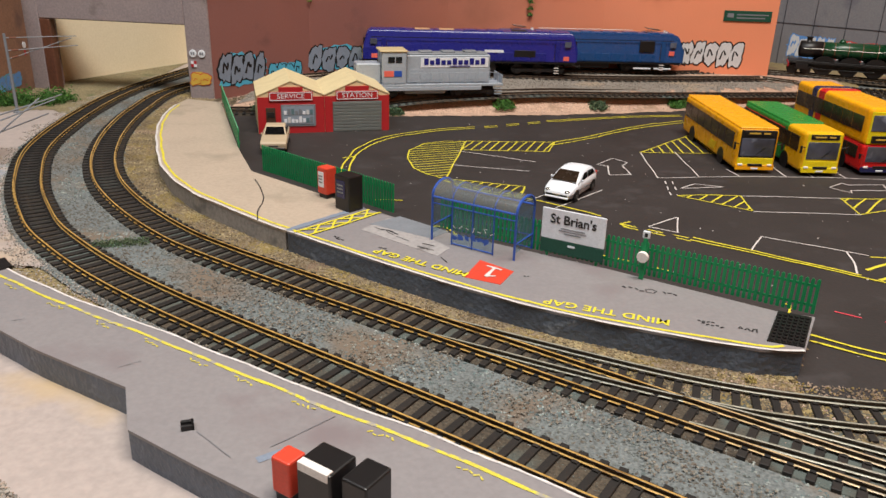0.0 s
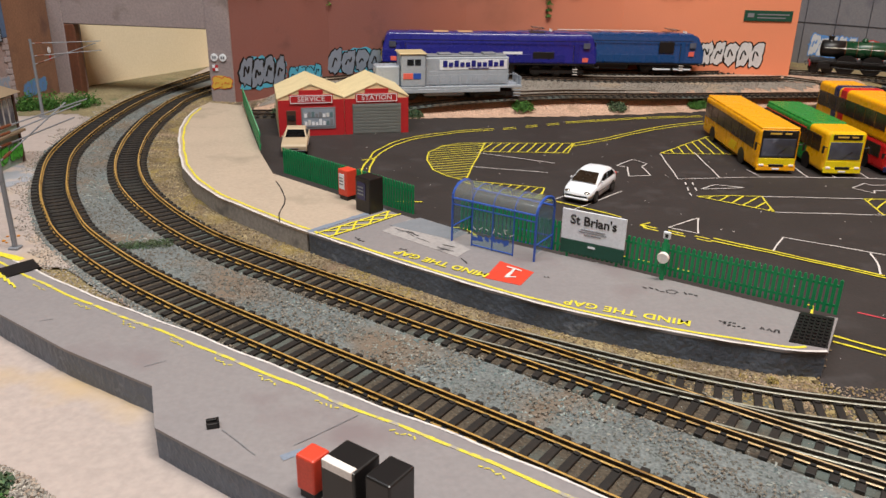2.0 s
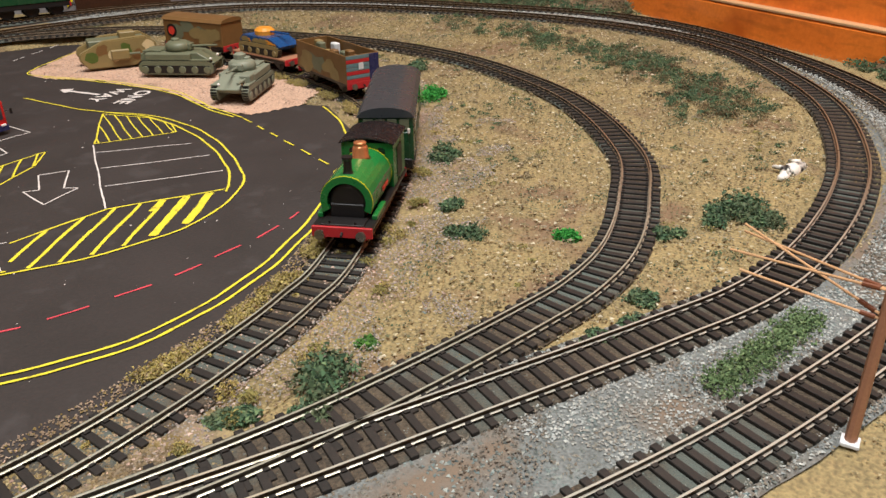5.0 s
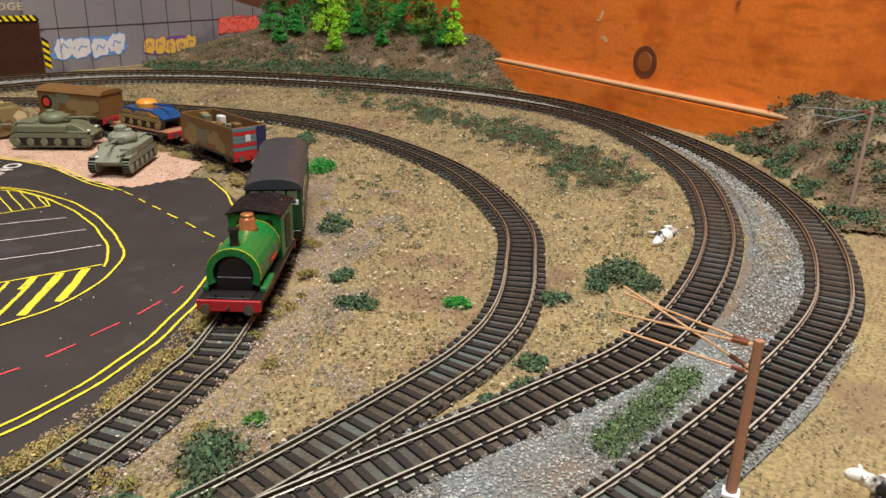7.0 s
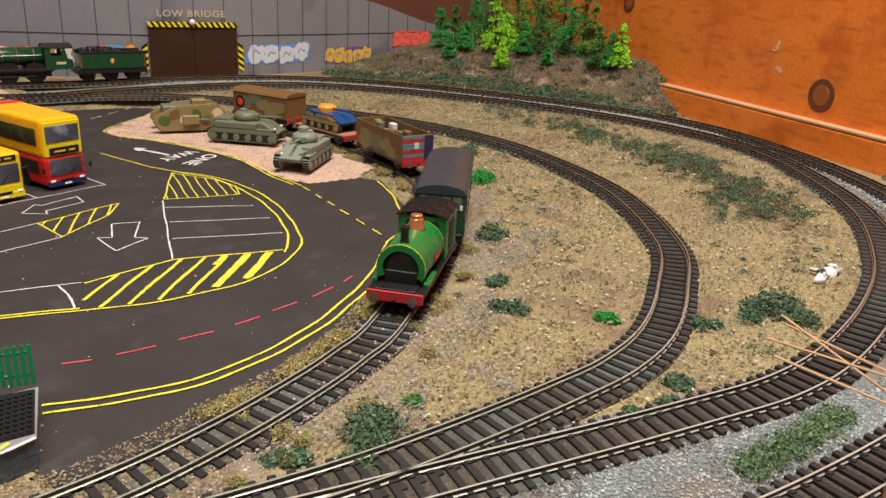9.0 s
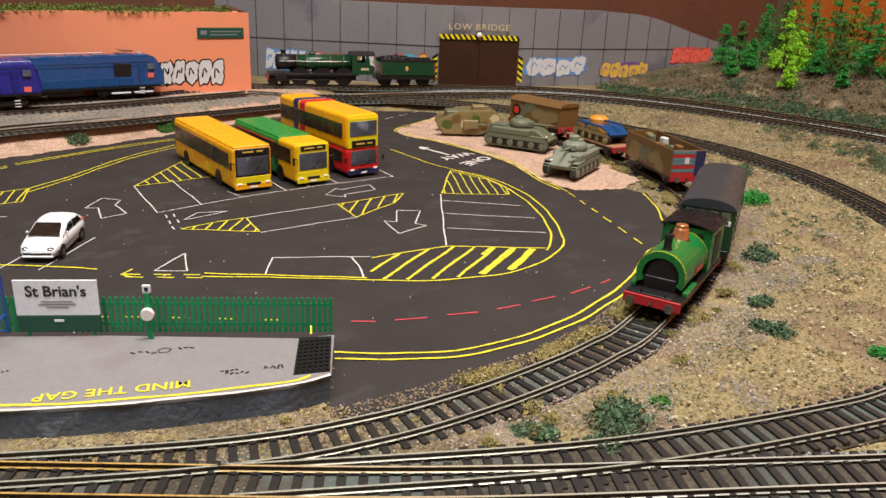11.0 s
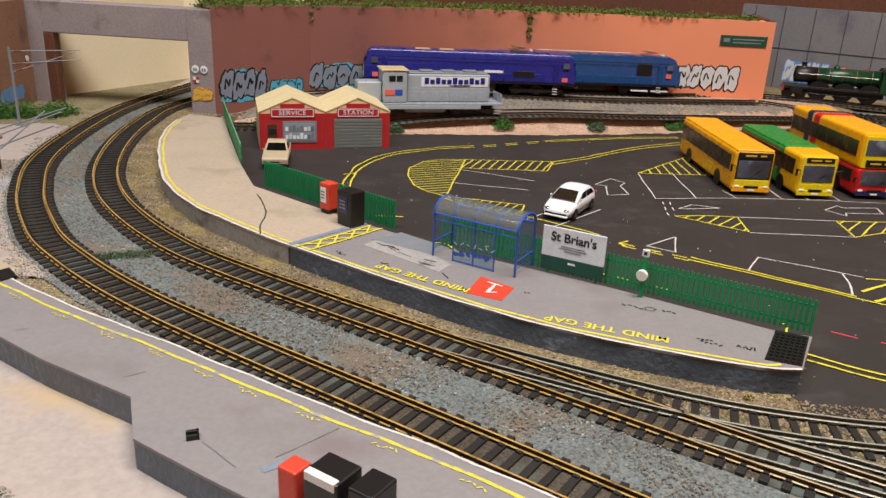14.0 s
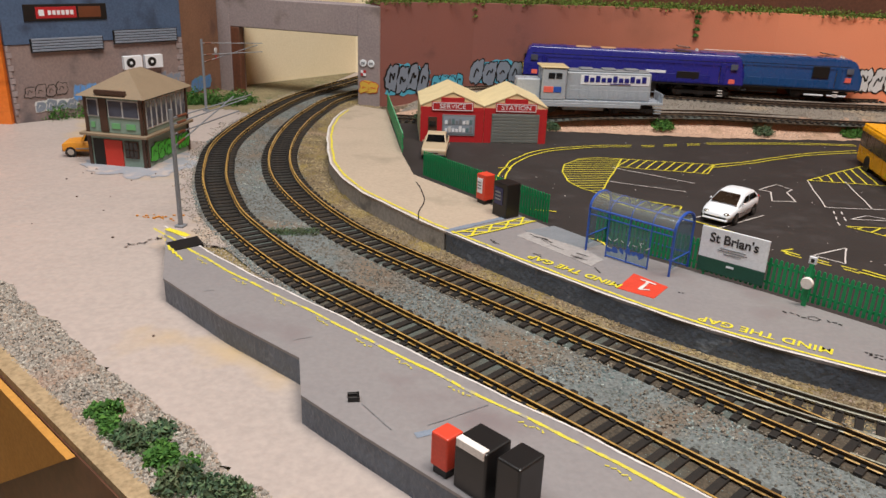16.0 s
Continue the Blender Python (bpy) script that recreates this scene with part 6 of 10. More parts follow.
stroke(bm, [(-0.110, 0.4375), (-0.1135, 0.455), (-0.117, 0.485), (-0.131, 0.520)], 0.0008, ZP + 0.0003)
part("crack", bm, "black_ink", platform)
bm = bmesh.new()
prism(bm, [(0.1435, 0.3035), (0.1580, 0.2985), (0.1735, 0.3270), (0.1600, 0.3330)], ZP - 0.0003, ZP + 0.0009)
grate = part("ramp_mat", bm, "black", platform, "black textured ramp mat")
bm = bmesh.new()
for i in range(9):
    for j in range(6):
        x = 0.1450 + 0.0135 * j / 6 + 0.0150 * i / 9
        y = 0.3030 - 0.0046 * j / 6 + 0.0275 * i / 9
        box(bm, x, x + 0.0012, y, y + 0.0016, ZP + 0.0008, ZP + 0.0016)
part("stud", bm, "black", platform)
# the far platform's marks
rnd = random.Random(77)
for k in range(12):
    t = (k + 0.4) / 12
    i = t * (len(P2_TRACK) - 1)
    a, b = np.array(P2_TRACK[int(i)]), np.array(P2_TRACK[min(len(P2_TRACK) - 1, int(i) + 1)])
    q = a + (b - a) * (i - int(i))
    d = (b - a) / np.linalg.norm(b - a)
    q = q + np.array((d[1], -d[0])) * 0.0105
    scribble(platform_2, q[0], q[1], math.degrees(math.atan2(d[1], d[0])), 0.011, 0.0022, "yellow_faded", 100 + k, 5, ZP + 0.0003, 0.0007)
for pts in ([(-0.0825, 0.2255), (-0.067, 0.2125)], [(-0.036, 0.237), (-0.0555, 0.2185)], [(-0.125, 0.266), (-0.118, 0.271)], [(-0.186, 0.302), (-0.181, 0.3045)]):
    bm = bmesh.new()
    stroke(bm, pts, 0.0003, ZP + 0.0003)
    part("crack", bm, "grey_mid", platform_2)
bm = bmesh.new()
stroke(bm, [(-0.050, 0.2165), (-0.058, 0.211)], 0.003, ZP + 0.0002)
part("blue_smudge", bm, "graf_steel", platform_2)
bm = bmesh.new()
prism(bm, [(-0.2350, 0.3545), (-0.2240, 0.3690), (-0.2150, 0.3590), (-0.2250, 0.3465)], ZP - 0.001, ZP + 0.0010)
part("ramp_mat", bm, "black", platform_2, "black textured ramp mat")
bm = bmesh.new()
stroke(bm, [(-0.2475, 0.3765), (-0.2300, 0.3685)], 0.0042, ZP + 0.0004, False)
for k in range(4):
    stroke(bm, [(-0.2330 + 0.0045 * k, 0.3525 - 0.0040 * k), (-0.2280 + 0.0045 * k, 0.3455 - 0.0035 * k)], 0.0012, ZP + 0.0004 + 0.00001 * k, False, k)
part("ramp_stripe", bm, "yellow_line", platform_2, "yellow painted ramp end")
bm = bmesh.new()
for s in (-1, 1):
    box(bm, -0.0022, 0.0022, s * 0.0014 - 0.0006, s * 0.0014 + 0.0006, 0, 0.0022, 0.0002)
box(bm, 0.0014, 0.0022, -0.002, 0.002, 0, 0.0022)
ob = whole("bench_bracket", bm, "black", "small black plastic bracket lying on the platform", "bracket")
ob.matrix_world = pose(-0.086, 0.228, ZP, 0, 0, 20)
for k, (x, y, a) in enumerate(((-0.272, 0.3770, 52), (-0.265, 0.3860, 52), (-0.259, 0.3945, 52))):
    scribble(new_parent := ground, x, y, a, 0.012, 0.006, "black_ink", 200 + k, 3, 0.0009, 0.0010)


# ---- fences ----
bm = bmesh.new()
prism(bm, [(-0.0007, -0.00035), (0.0007, -0.00035), (0.0007, 0.00035), (-0.0007, 0.00035)], 0.0, 1.0)
PALE = {}


def palisade(label, pts, z0, height, pitch=0.0026, depth=0.0):
    """A palisade fence: two rails, posts, and its pales one by one."""
    th = thing("palisade_fence", label, "fence", group="palisade fences")
    if height not in PALE:
        b = bmesh.new()
        side_prism(b, [(-0.0008, 0.0), (0.0008, 0.0), (0.0008, height - 0.0008), (0.0, height), (-0.0008, height - 0.0008)], -0.0003, 0.0003)
        PALE[height] = mesh_from(b, "pale", "green_fence")
    run = np.concatenate([smooth_path([a, c], pitch)[:-1] for a, c in zip(pts, pts[1:])] + [np.array([pts[-1]])])
    n, d = normals(run)
    for f in (0.22, 0.78):
        b = bmesh.new()
        sweep(b, np.c_[run, np.full(len(run), z0 + height * f)], [(0.0003, -0.0006), (0.0010, -0.0006), (0.0010, 0.0006), (0.0003, 0.0006)])
        part("rail", b, "green_fence", th)
    for k, (p, t) in enumerate(zip(run, d)):
        ob = part("pale", PALE[height], None, th)
        ob.matrix_local = pose(p[0], p[1], z0, 0, 0, math.degrees(math.atan2(t[1], t[0])))
        if k % 12 == 0:
            b = bmesh.new()
            box(b, -0.0009, 0.0009, 0.0012, 0.0028, 0, height * 0.95, 0.0002)
            q = part("post", b, "green_fence", th)
            q.matrix_local = ob.matrix_local
    return th


palisade("green palisade fence along the platform edge", [(0.0, 0.4345), (0.049, 0.4065), (0.088, 0.384), (0.176, 0.3325)], ZP, 0.0178)
palisade("green palisade fence dividing platform and car park", [(-0.140, 0.586), (-0.033, 0.496)], -0.001, 0.0215)
palisade("green palisade fence beside the old platform", [(-0.2255, 0.785), (-0.163, 0.604)], ZP, 0.0165, 0.0024)

# ---- shelter ----
SH = thing("bus_shelter", "blue framed glass waiting shelter with a curved roof", "shelter", -0.0055, 0.4145, ZP, math.degrees(math.atan2(-0.0275, 0.0445)))
SL, SD, SH1, SH2 = 0.0525, 0.0215, 0.026, 0.0335


def arch(y):
    t = y / SD * 2 - 1
    return SH1 + (SH2 - SH1) * math.sqrt(max(0.0, 1 - t * t))


ys = [SD * (1 - math.cos(math.pi * k / 12)) / 2 for k in range(13)]
for k in range(5):
    x = SL * k / 4
    ends = k in (0, 4)
    for y in (0.0, SD):
        if ends:
            bm = bmesh.new()
            rod(bm, (x, y, 0), (x, y, SH1), 0.00068, 8)
            part("post", bm, "blue_metal", SH)
    bm = bmesh.new()
    for a, b in zip(ys, ys[1:]):
        rod(bm, (x, a, arch(a)), (x, b, arch(b)), 0.0008 if ends else 0.0003, 6)
    part("roof_hoop", bm, "blue_metal", SH)
for y, z, r in ((0, SH1, 0.0006), (SD, SH1, 0.0006), (SD, 0.008, 0.0004), (SD, 0.0005, 0.0004)):
    bm = bmesh.new()
    rod(bm, (0, y, z), (SL, y, z), r, 6)
    part("rail", bm, "blue_metal", SH)
for x in (0, SL):
    bm = bmesh.new()
    rod(bm, (x, 0, 0.009), (x, SD, 0.009), 0.0004, 6)
    part("rail", bm, "blue_metal", SH)
bm = bmesh.new()
rows = [[bm.verts.new((x, y, arch(y) + dz)) for y in ys for dz in (0.0004,)] for x in (0, SL)]
low = [[bm.verts.new((x, y, arch(y) + 0.0001)) for y in ys] for x in (0, SL)]
for a, b in zip(range(12), range(1, 13)):
    bm.faces.new((rows[0][a], rows[1][a], rows[1][b], rows[0][b]))
    bm.faces.new((low[0][a], low[0][b], low[1][b], low[1][a]))
ob = part("roof_sheet", bm, "roof_glass", SH, "clear glossy curved roof sheet", True)
ob.visible_shadow = False
for k in range(3):
    bm = bmesh.new()
    box(bm, SL * k / 3 + 0.0008, SL * (k + 1) / 3 - 0.0008, SD - 0.0002, SD + 0.0002, 0.004, SH1 - 0.001)
    ob = part("pane", bm, "glass", SH)
    ob.visible_shadow = False
for k in (1, 2, 3):
    bm = bmesh.new()
    rod(bm, (SL * k / 4, 0, 0), (SL * k / 4, 0, SH1), 0.00045, 8)
    part("screen_post", bm, "blue_metal", SH)
for z in (0.0008, SH1 * 0.86):
    bm = bmesh.new()
    rod(bm, (SL * 0.25 if z < 0.01 else 0, 0, z), (SL * 0.75 if z < 0.01 else SL, 0, z), 0.0004, 6)
    part("rail", bm, "blue_metal", SH)
for k in (1, 2):
    bm = bmesh.new()
    box(bm, SL * k / 4 + 0.0006, SL * (k + 1) / 4 - 0.0006, -0.0002, 0.0002, 0.0014, SH1 * 0.85)
    ob = part("screen_pane", bm, "glass", SH, "clear front screen sprayed with graffiti")
    ob.visible_shadow = False
for x in (0, SL):
    bm = bmesh.new()
    box(bm, x - 0.0002, x + 0.0002, 0.0008, SD - 0.0008, 0.004, SH1 - 0.001)
    ob = part("pane", bm, "glass", SH)
    ob.visible_shadow = False
rnd = random.Random(12)
for k in range(7):
    bm = bmesh.new()
    stroke(bm, [(0.012 + 0.004 * k + rnd.uniform(-0.001, 0.001), 0.012 + rnd.uniform(0, 0.003)), (0.0125 + 0.004 * k + rnd.uniform(-0.0015, 0.002), 0.0155 + rnd.uniform(-0.002, 0.001)), (0.0138 + 0.004 * k, 0.0125 + rnd.uniform(0, 0.004))], 0.00045, 0.0, True, k)
    ob = part("graffiti", bm, "graf_white", SH, "scrawled white graffiti on the glass")
    ob.matrix_local = pose(0.002, -0.0004, -0.002, 90, 0, 0)
for k in range(6):
    bm = bmesh.new()
    blob(bm, 0.012 + 0.0040 * k, 0.0068 + rnd.uniform(-0.0012, 0.0012), rnd.uniform(0.0016, 0.0030), rnd.uniform(0.0010, 0.0020), 0.00002 * k, rnd, 13, 0.45)
    ob = part("graffiti", bm, "blue_metal", SH, "blue spray paint on the glass")
    ob.matrix_local = pose(0.003, -0.0004 - 0.00003 * k, -0.001, 90, 0, 0)

# ---- name board ----
NB = thing("station_sign", "white station name board with a green foot", "sign", 0.0699, 0.3894, ZP, math.degrees(math.atan2(-0.0167, 0.0303)))
bm = bmesh.new()
box(bm, -0.0178, 0.0178, -0.0006, 0.0002, 0.0105, 0.0275, 0.0002)
part("board", bm, "white", NB)
bm = bmesh.new()
box(bm, -0.0178, 0.0178, -0.0006, 0.0002, 0.0026, 0.0104, 0.0002)
part("foot_panel", bm, "teal", NB, "dark green lower panel")
writing("lettering", "St Brian's", 0.0071, "black_ink", NB, pose(0, -0.0008, 0.0220, 90, 0, 0), 0.00005, "", 0.98, 1.0, 0.00014)
bm = bmesh.new()
for z, w in ((0.0174, 0.0068), (0.0160, 0.0078), (0.0146, 0.0046)):
    box(bm, -w, w, -0.0009, -0.0006, z - 0.0002, z + 0.0002)
part("text_bar", bm, "mast_grey", NB)
bm = bmesh.new()
box(bm, -0.002, 0.002, -0.0009, -0.0006, 0.0075, 0.0086)
part("mark", bm, "white", NB)
for x in (-0.014, 0.014):
    bm = bmesh.new()
    box(bm, x - 0.0006, x + 0.0006, 0.0003, 0.0013, 0, 0.021)
    part("post", bm, "green_fence", NB)

CP = thing("clock_post", "green post with a round white clock face", "clock", 0.103, 0.3675, ZP, -31)
bm = bmesh.new()
box(bm, -0.0011, 0.0011, -0.0008, 0.0008, 0, 0.0225, 0.0002)
part("post", bm, "green_fence", CP)
bm = bmesh.new()
lathe(bm, [(0.0027, -0.0014), (0.0030, -0.0006), (0.0030, 0.0006), (0.0027, 0.0009)], segs=20, axis="Y")
ob = part("clock_face", bm, "lamp_white", CP, "round white clock face")
ob.location = (0, -0.0018, 0.0128)
bm = bmesh.new()
box(bm, -0.0018, 0.0018, -0.0007, 0.0007, 0.0225, 0.0262, 0.0002)
part("plate", bm, "white", CP, "small white plate")
bm = bmesh.new()
box(bm, -0.0008, 0.0008, -0.0009, -0.0007, 0.0234, 0.0252)
part("mark", bm, "black_ink", CP)


# ---- vending machines and post boxes ----
def machine(name, label, x, y, z, turn, w, d, h, material, base=0.0, panel="", category="machine", strip=False):
    th = thing(name, label, category, x, y, z, turn)
    bm = bmesh.new()
    box(bm, -w / 2, w / 2, -d / 2, d / 2, base, h, 0.0007, segs=2)
    part("body", bm, material, th)
    if base:
        bm = bmesh.new()
        box(bm, -w / 2 + 0.0007, w / 2 - 0.0007, -d / 2 + 0.0007, d / 2 - 0.0007, 0, base, 0.0002)
        part("plinth", bm, "black", th, "black plinth")
    if panel:
        bm = bmesh.new()
        box(bm, -w * 0.36, w * 0.22, -d / 2 - 0.0003, -d / 2, h * 0.36, h * 0.86, 0.0001)
        part("front_panel", bm, panel, th)
        bm = bmesh.new()
        for k in range(3):
            box(bm, -w * 0.3, w * 0.1, -d / 2 - 0.0005, -d / 2 - 0.0003, h * (0.5 + 0.1 * k), h * (0.54 + 0.1 * k))
        part("text_bar", bm, "mast_grey", th)
    if strip:
        bm = bmesh.new()
        box(bm, -w / 2 + 0.0008, w / 2 - 0.0008, d / 2 - 0.0024, d / 2 + 0.0004, h - 0.0026, h + 0.0005, 0.0002)
        part("light_strip", bm, "lamp_white", th, "white top strip")
    return th


machine("ticket_machine", "small red machine with a white notice", -0.0755, 0.4865, ZP, -42, 0.0092, 0.0085, 0.0205, "orange_red", 0.0028, "white")
machine("vending_machine", "black vending machine on the platform", -0.0585, 0.4640, ZP, -42, 0.0135, 0.0115, 0.0225, "black", 0, "bus_navy")
machine("ticket_machine", "small red machine with a black plinth seen from behind", -0.0440, 0.1945, ZP, 147, 0.0074, 0.0076, 0.0155, "orange_red", 0.0030)
machine("vending_machine", "black vending machine with a white top strip", -0.0318, 0.1895, ZP, 147, 0.0130, 0.0120, 0.0182, "black", 0, "", "machine", True)
machine("vending_machine", "black vending machine with rounded edges", -0.0195, 0.1835, ZP, 147, 0.0092, 0.0120, 0.0182, "black")

# ---- service station ----
SS = thing("service_station", "red and cream service station garage with twin gables", "building", -0.112, 0.7195, 0.0, math.degrees(math.atan2(0.032, 0.119)))
SWD, SDP = 0.122, 0.075
for k in range(2):
    x0, x1 = -SWD / 2 + k * SWD / 2, -SWD / 2 + (k + 1) * SWD / 2
    bm = bmesh.new()
    side_prism(bm, [(x0, 0), (x1, 0), (x1, 0.034), ((x0 + x1) / 2, 0.047), (x0, 0.034)], 0.0, SDP)
    part("bay", bm, "gable_cream", SS)
    bm = bmesh.new()
    side_prism(bm, [(x0 + 0.0002, 0), (x1 - 0.0002, 0), (x1 - 0.0002, 0.0335), (x0 + 0.0002, 0.0335)], -0.0012, -0.0002)
    part("front_wall", bm, "red", SS, "red painted front wall")
    bm = bmesh.new()
    c = (x0 + x1) / 2
    side_prism(bm, [(c - 0.011, 0.0336), (c + 0.011, 0.0336), (c + 0.011, 0.0395), (c + 0.011, 0.0425), (c - 0.011, 0.0425)], -0.0016, -0.0002)
    part("parapet", bm, "red", SS)
    bm = bmesh.new()
    box(bm, c - 0.020, c + 0.020, -0.0020, -0.0012, 0.0300, 0.0385, 0.0001)
    sign = part("name_sign", bm, "red", SS, "red name sign edged white")
    bm = bmesh.new()
    for a, b, z0, z1 in ((-0.0192, 0.0192, 0.0306, 0.0312), (-0.0192, 0.0192, 0.0373, 0.0379), (-0.0192, -0.0186, 0.0312, 0.0373), (0.0186, 0.0192, 0.0312, 0.0373)):
        box(bm, c + a, c + b, -0.0022, -0.0020, z0, z1)
    part("border", bm, "white", SS)
    writing("lettering", ("SERVICE", "STATION")[k], 0.0062, "white", SS, pose(c, -0.0022, 0.0343, 90, 0, 0), 0.00005, "", 1.0, 1.12)
    for s in (0, 1):
        bm = bmesh.new()
        xa, xb = (x0 - 0.0005, c) if s == 0 else (c, x1 + 0.0005)
        za, zb = (0.0342, 0.0474) if s == 0 else (0.0474, 0.0342)
        side_prism(bm, [(xa, za), (xb, zb), (xb, zb + 0.0008), (xa, za + 0.0008)], -0.0005, SDP)
        part("roof", bm, "gable_cream", SS, "cream sloping roof")
bm = bmesh.new()
box(bm, 0.0075, 0.0535, -0.0018, -0.0012, 0.0, 0.0285, 0.0001)
door = part("shutter_door", bm, "shutter", SS, "closed grey roller shutter")
for k in range(9):
    bm = bmesh.new()
    box(bm, 0.0080, 0.0530, -0.0021, -0.0018, 0.001 + 0.003 * k, 0.0034 + 0.003 * k, 0.0001)
    part("slat", bm, "shutter", door)
bm = bmesh.new()
box(bm, -0.0400, -0.0085, -0.0018, -0.0012, 0.0065, 0.0265, 0.0001)
win = part("window_frame", bm, "mast_grey", SS, "grey framed shop window")
bm = bmesh.new()
box(bm, -0.0385, -0.0100, -0.0021, -0.0018, 0.0085, 0.0250)
part("pane", bm, "window_grey", win, "shop window full of posters")
rnd = random.Random(4)
for k in range(16):
    bm = bmesh.new()
    x, z = -0.0375 + 0.0034 * (k % 8), 0.0100 + 0.0075 * (k // 8)
    box(bm, x, x + 0.0026, -0.0024, -0.0021, z, z + rnd.uniform(0.003, 0.006))
    part("poster", bm, rnd.choice(("white", "teal_grey", "mast_grey", "graf_white", "white")), win)
bm = bmesh.new()
box(bm, -0.0535, -0.0450, -0.0018, -0.0012, 0.0, 0.024, 0.0001)
part("door", bm, "brown_trim", SS, "narrow brown door")
bm = bmesh.new()
box(bm, -0.0525, -0.0460, -0.0022, -0.0018, 0.015, 0.020)
part("door_sign", bm, "black", SS)

# ---- signal box ----
SB = thing("signal_box", "two storey signal box with sage panels and a tan hipped roof", "building", -0.3795, 0.5655, 0.0, 0.5)
SBW, SBD = 0.050, 0.068
bm = bmesh.new()
box(bm, -SBW / 2, SBW / 2, -SBD / 2, SBD / 2, 0, 0.0245, 0.0003)
part("lower_wall", bm, "sage", SB)
bm = bmesh.new()
box(bm, -SBW / 2 - 0.004, SBW / 2 + 0.004, -SBD / 2 - 0.005, SBD / 2 + 0.003, 0.0246, 0.0268, 0.0003)
part("balcony", bm, "tan_roof", SB, "grey-tan balcony ledge")
bm = bmesh.new()
box(bm, -SBW / 2, SBW / 2, -SBD / 2, SBD / 2, 0.0269, 0.0555, 0.0003)
part("upper_wall", bm, "sage", SB)
bm = bmesh.new()
a, b, z0, z1 = SBW / 2 + 0.0045, SBD / 2 + 0.0045, 0.0556, 0.0735
base = [bm.verts.new(v) for v in ((-a, -b, z0), (a, -b, z0), (a, b, z0), (-a, b, z0))]
ridge = [bm.verts.new((0, -0.008, z1)), bm.verts.new((0, 0.010, z1))]
for f in ((base[0], base[1], ridge[0]), (base[1], base[2], ridge[1], ridge[0]), (base[2], base[3], ridge[1]), (base[3], base[0], ridge[0], ridge[1]), (base[3], base[2], base[1], base[0])):
    bm.faces.new(f)
part("roof", bm, "tan_roof", SB, "tan hipped roof")


def sbox(name, x0, x1, y0, y1, z0, z1, material, parent=None, label=""):
    bm = bmesh.new()
    box(bm, x0, x1, y0, y1, z0, z1, 0.0001)
    return part(name, bm, material, parent or SB, label)


yf, xr = -SBD / 2, SBW / 2
for x in (-SBW / 2, SBW / 2 - 0.0026):
    sbox("corner_post", x, x + 0.0028, yf - 0.0012, yf - 0.0002, 0, 0.0555, "brown_trim")
for y in (yf, SBD / 2 - 0.0026):
    sbox("corner_post", xr + 0.0002, xr + 0.0012, y, y + 0.0026, 0, 0.0555, "brown_trim")
for x0, x1, mt in ((-0.0215, -0.0135, "dark_glass"), (-0.0035, 0.0075, "dark_glass"), (0.0090, 0.0215, "dark_glass")):
    fr = sbox("window_frame", x0 - 0.0008, x1 + 0.0008, yf - 0.0008, yf - 0.0002, 0.0395, 0.0535, "graf_white")
    sbox("pane", x0, x1, yf - 0.0012, yf - 0.0008, 0.0405, 0.0525, "screen_glass", fr)
sbox("door", -0.0120, -0.0052, yf - 0.0010, yf - 0.0002, 0.0275, 0.0540, "brown_trim", None, "brown door")
for k in range(8):
    y0 = yf + 0.004 + 0.0077 * k
    fr = sbox("window_frame", xr + 0.0002, xr + 0.0008, y0 - 0.0006, y0 + 0.0063, 0.0310, 0.0535, "graf_white")
    sbox("pane", xr + 0.0008, xr + 0.0012, y0 + 0.0004, y0 + 0.0055, 0.0325, 0.0525, "screen_glass", fr)
# No real hole: the doorway's inner shade is a black slab.
sbox("opening", -0.0205, -0.0110, yf - 0.0008, yf - 0.0002, 0.0, 0.0215, "shadow_black", None, "black slab standing for the shaded doorway")
sbox("door", -0.0105, 0.0050, yf - 0.0012, yf - 0.0002, 0.0, 0.0215, "graf_red", None, "red sprayed double door")
fr = sbox("window_frame", 0.0070, 0.0190, yf - 0.0010, yf - 0.0002, 0.0075, 0.0215, "brown_trim")
for i in range(3):
    for j in range(2):
        sbox("pane", 0.0080 + 0.0036 * i, 0.0108 + 0.0036 * i, yf - 0.0014, yf - 0.0010, 0.0085 + 0.0064 * j, 0.0140 + 0.0064 * j, "dark_glass", fr)
sbox("name_board", -0.013, 0.013, -b + 0.001, -b + 0.004, 0.0575, 0.0610, "brown_trim", None, "brown name board")
SB_RIGHT = [(xr + 0.0005, yf), (xr + 0.0005, SBD / 2)]
for u0, u1, z0, z1, c, f_, l_, sd in ((0.006, 0.046, 0.003, 0.019, "graf_green", "graf_green", "shadow_black", 61), (0.048, 0.066, 0.004, 0.018, "graf_green", "graf_green", "shadow_black", 62)):
    run = [tuple(np.array((-0.3795, 0.5655)) + np.array(q)) for q in SB_RIGHT]
    graffiti(SB, run, u0, u1, z0, z1, c, f_, l_, sd, 4)
for x0, x1 in ((-0.0215, -0.0140), (-0.0035, 0.0080), (0.0090, 0.0210)):
    sbox("tag", x0 + 0.001, x1 - 0.003, yf - 0.0006, yf - 0.0002, 0.0305, 0.0350, "sage_green", None, "faded green spray tag")


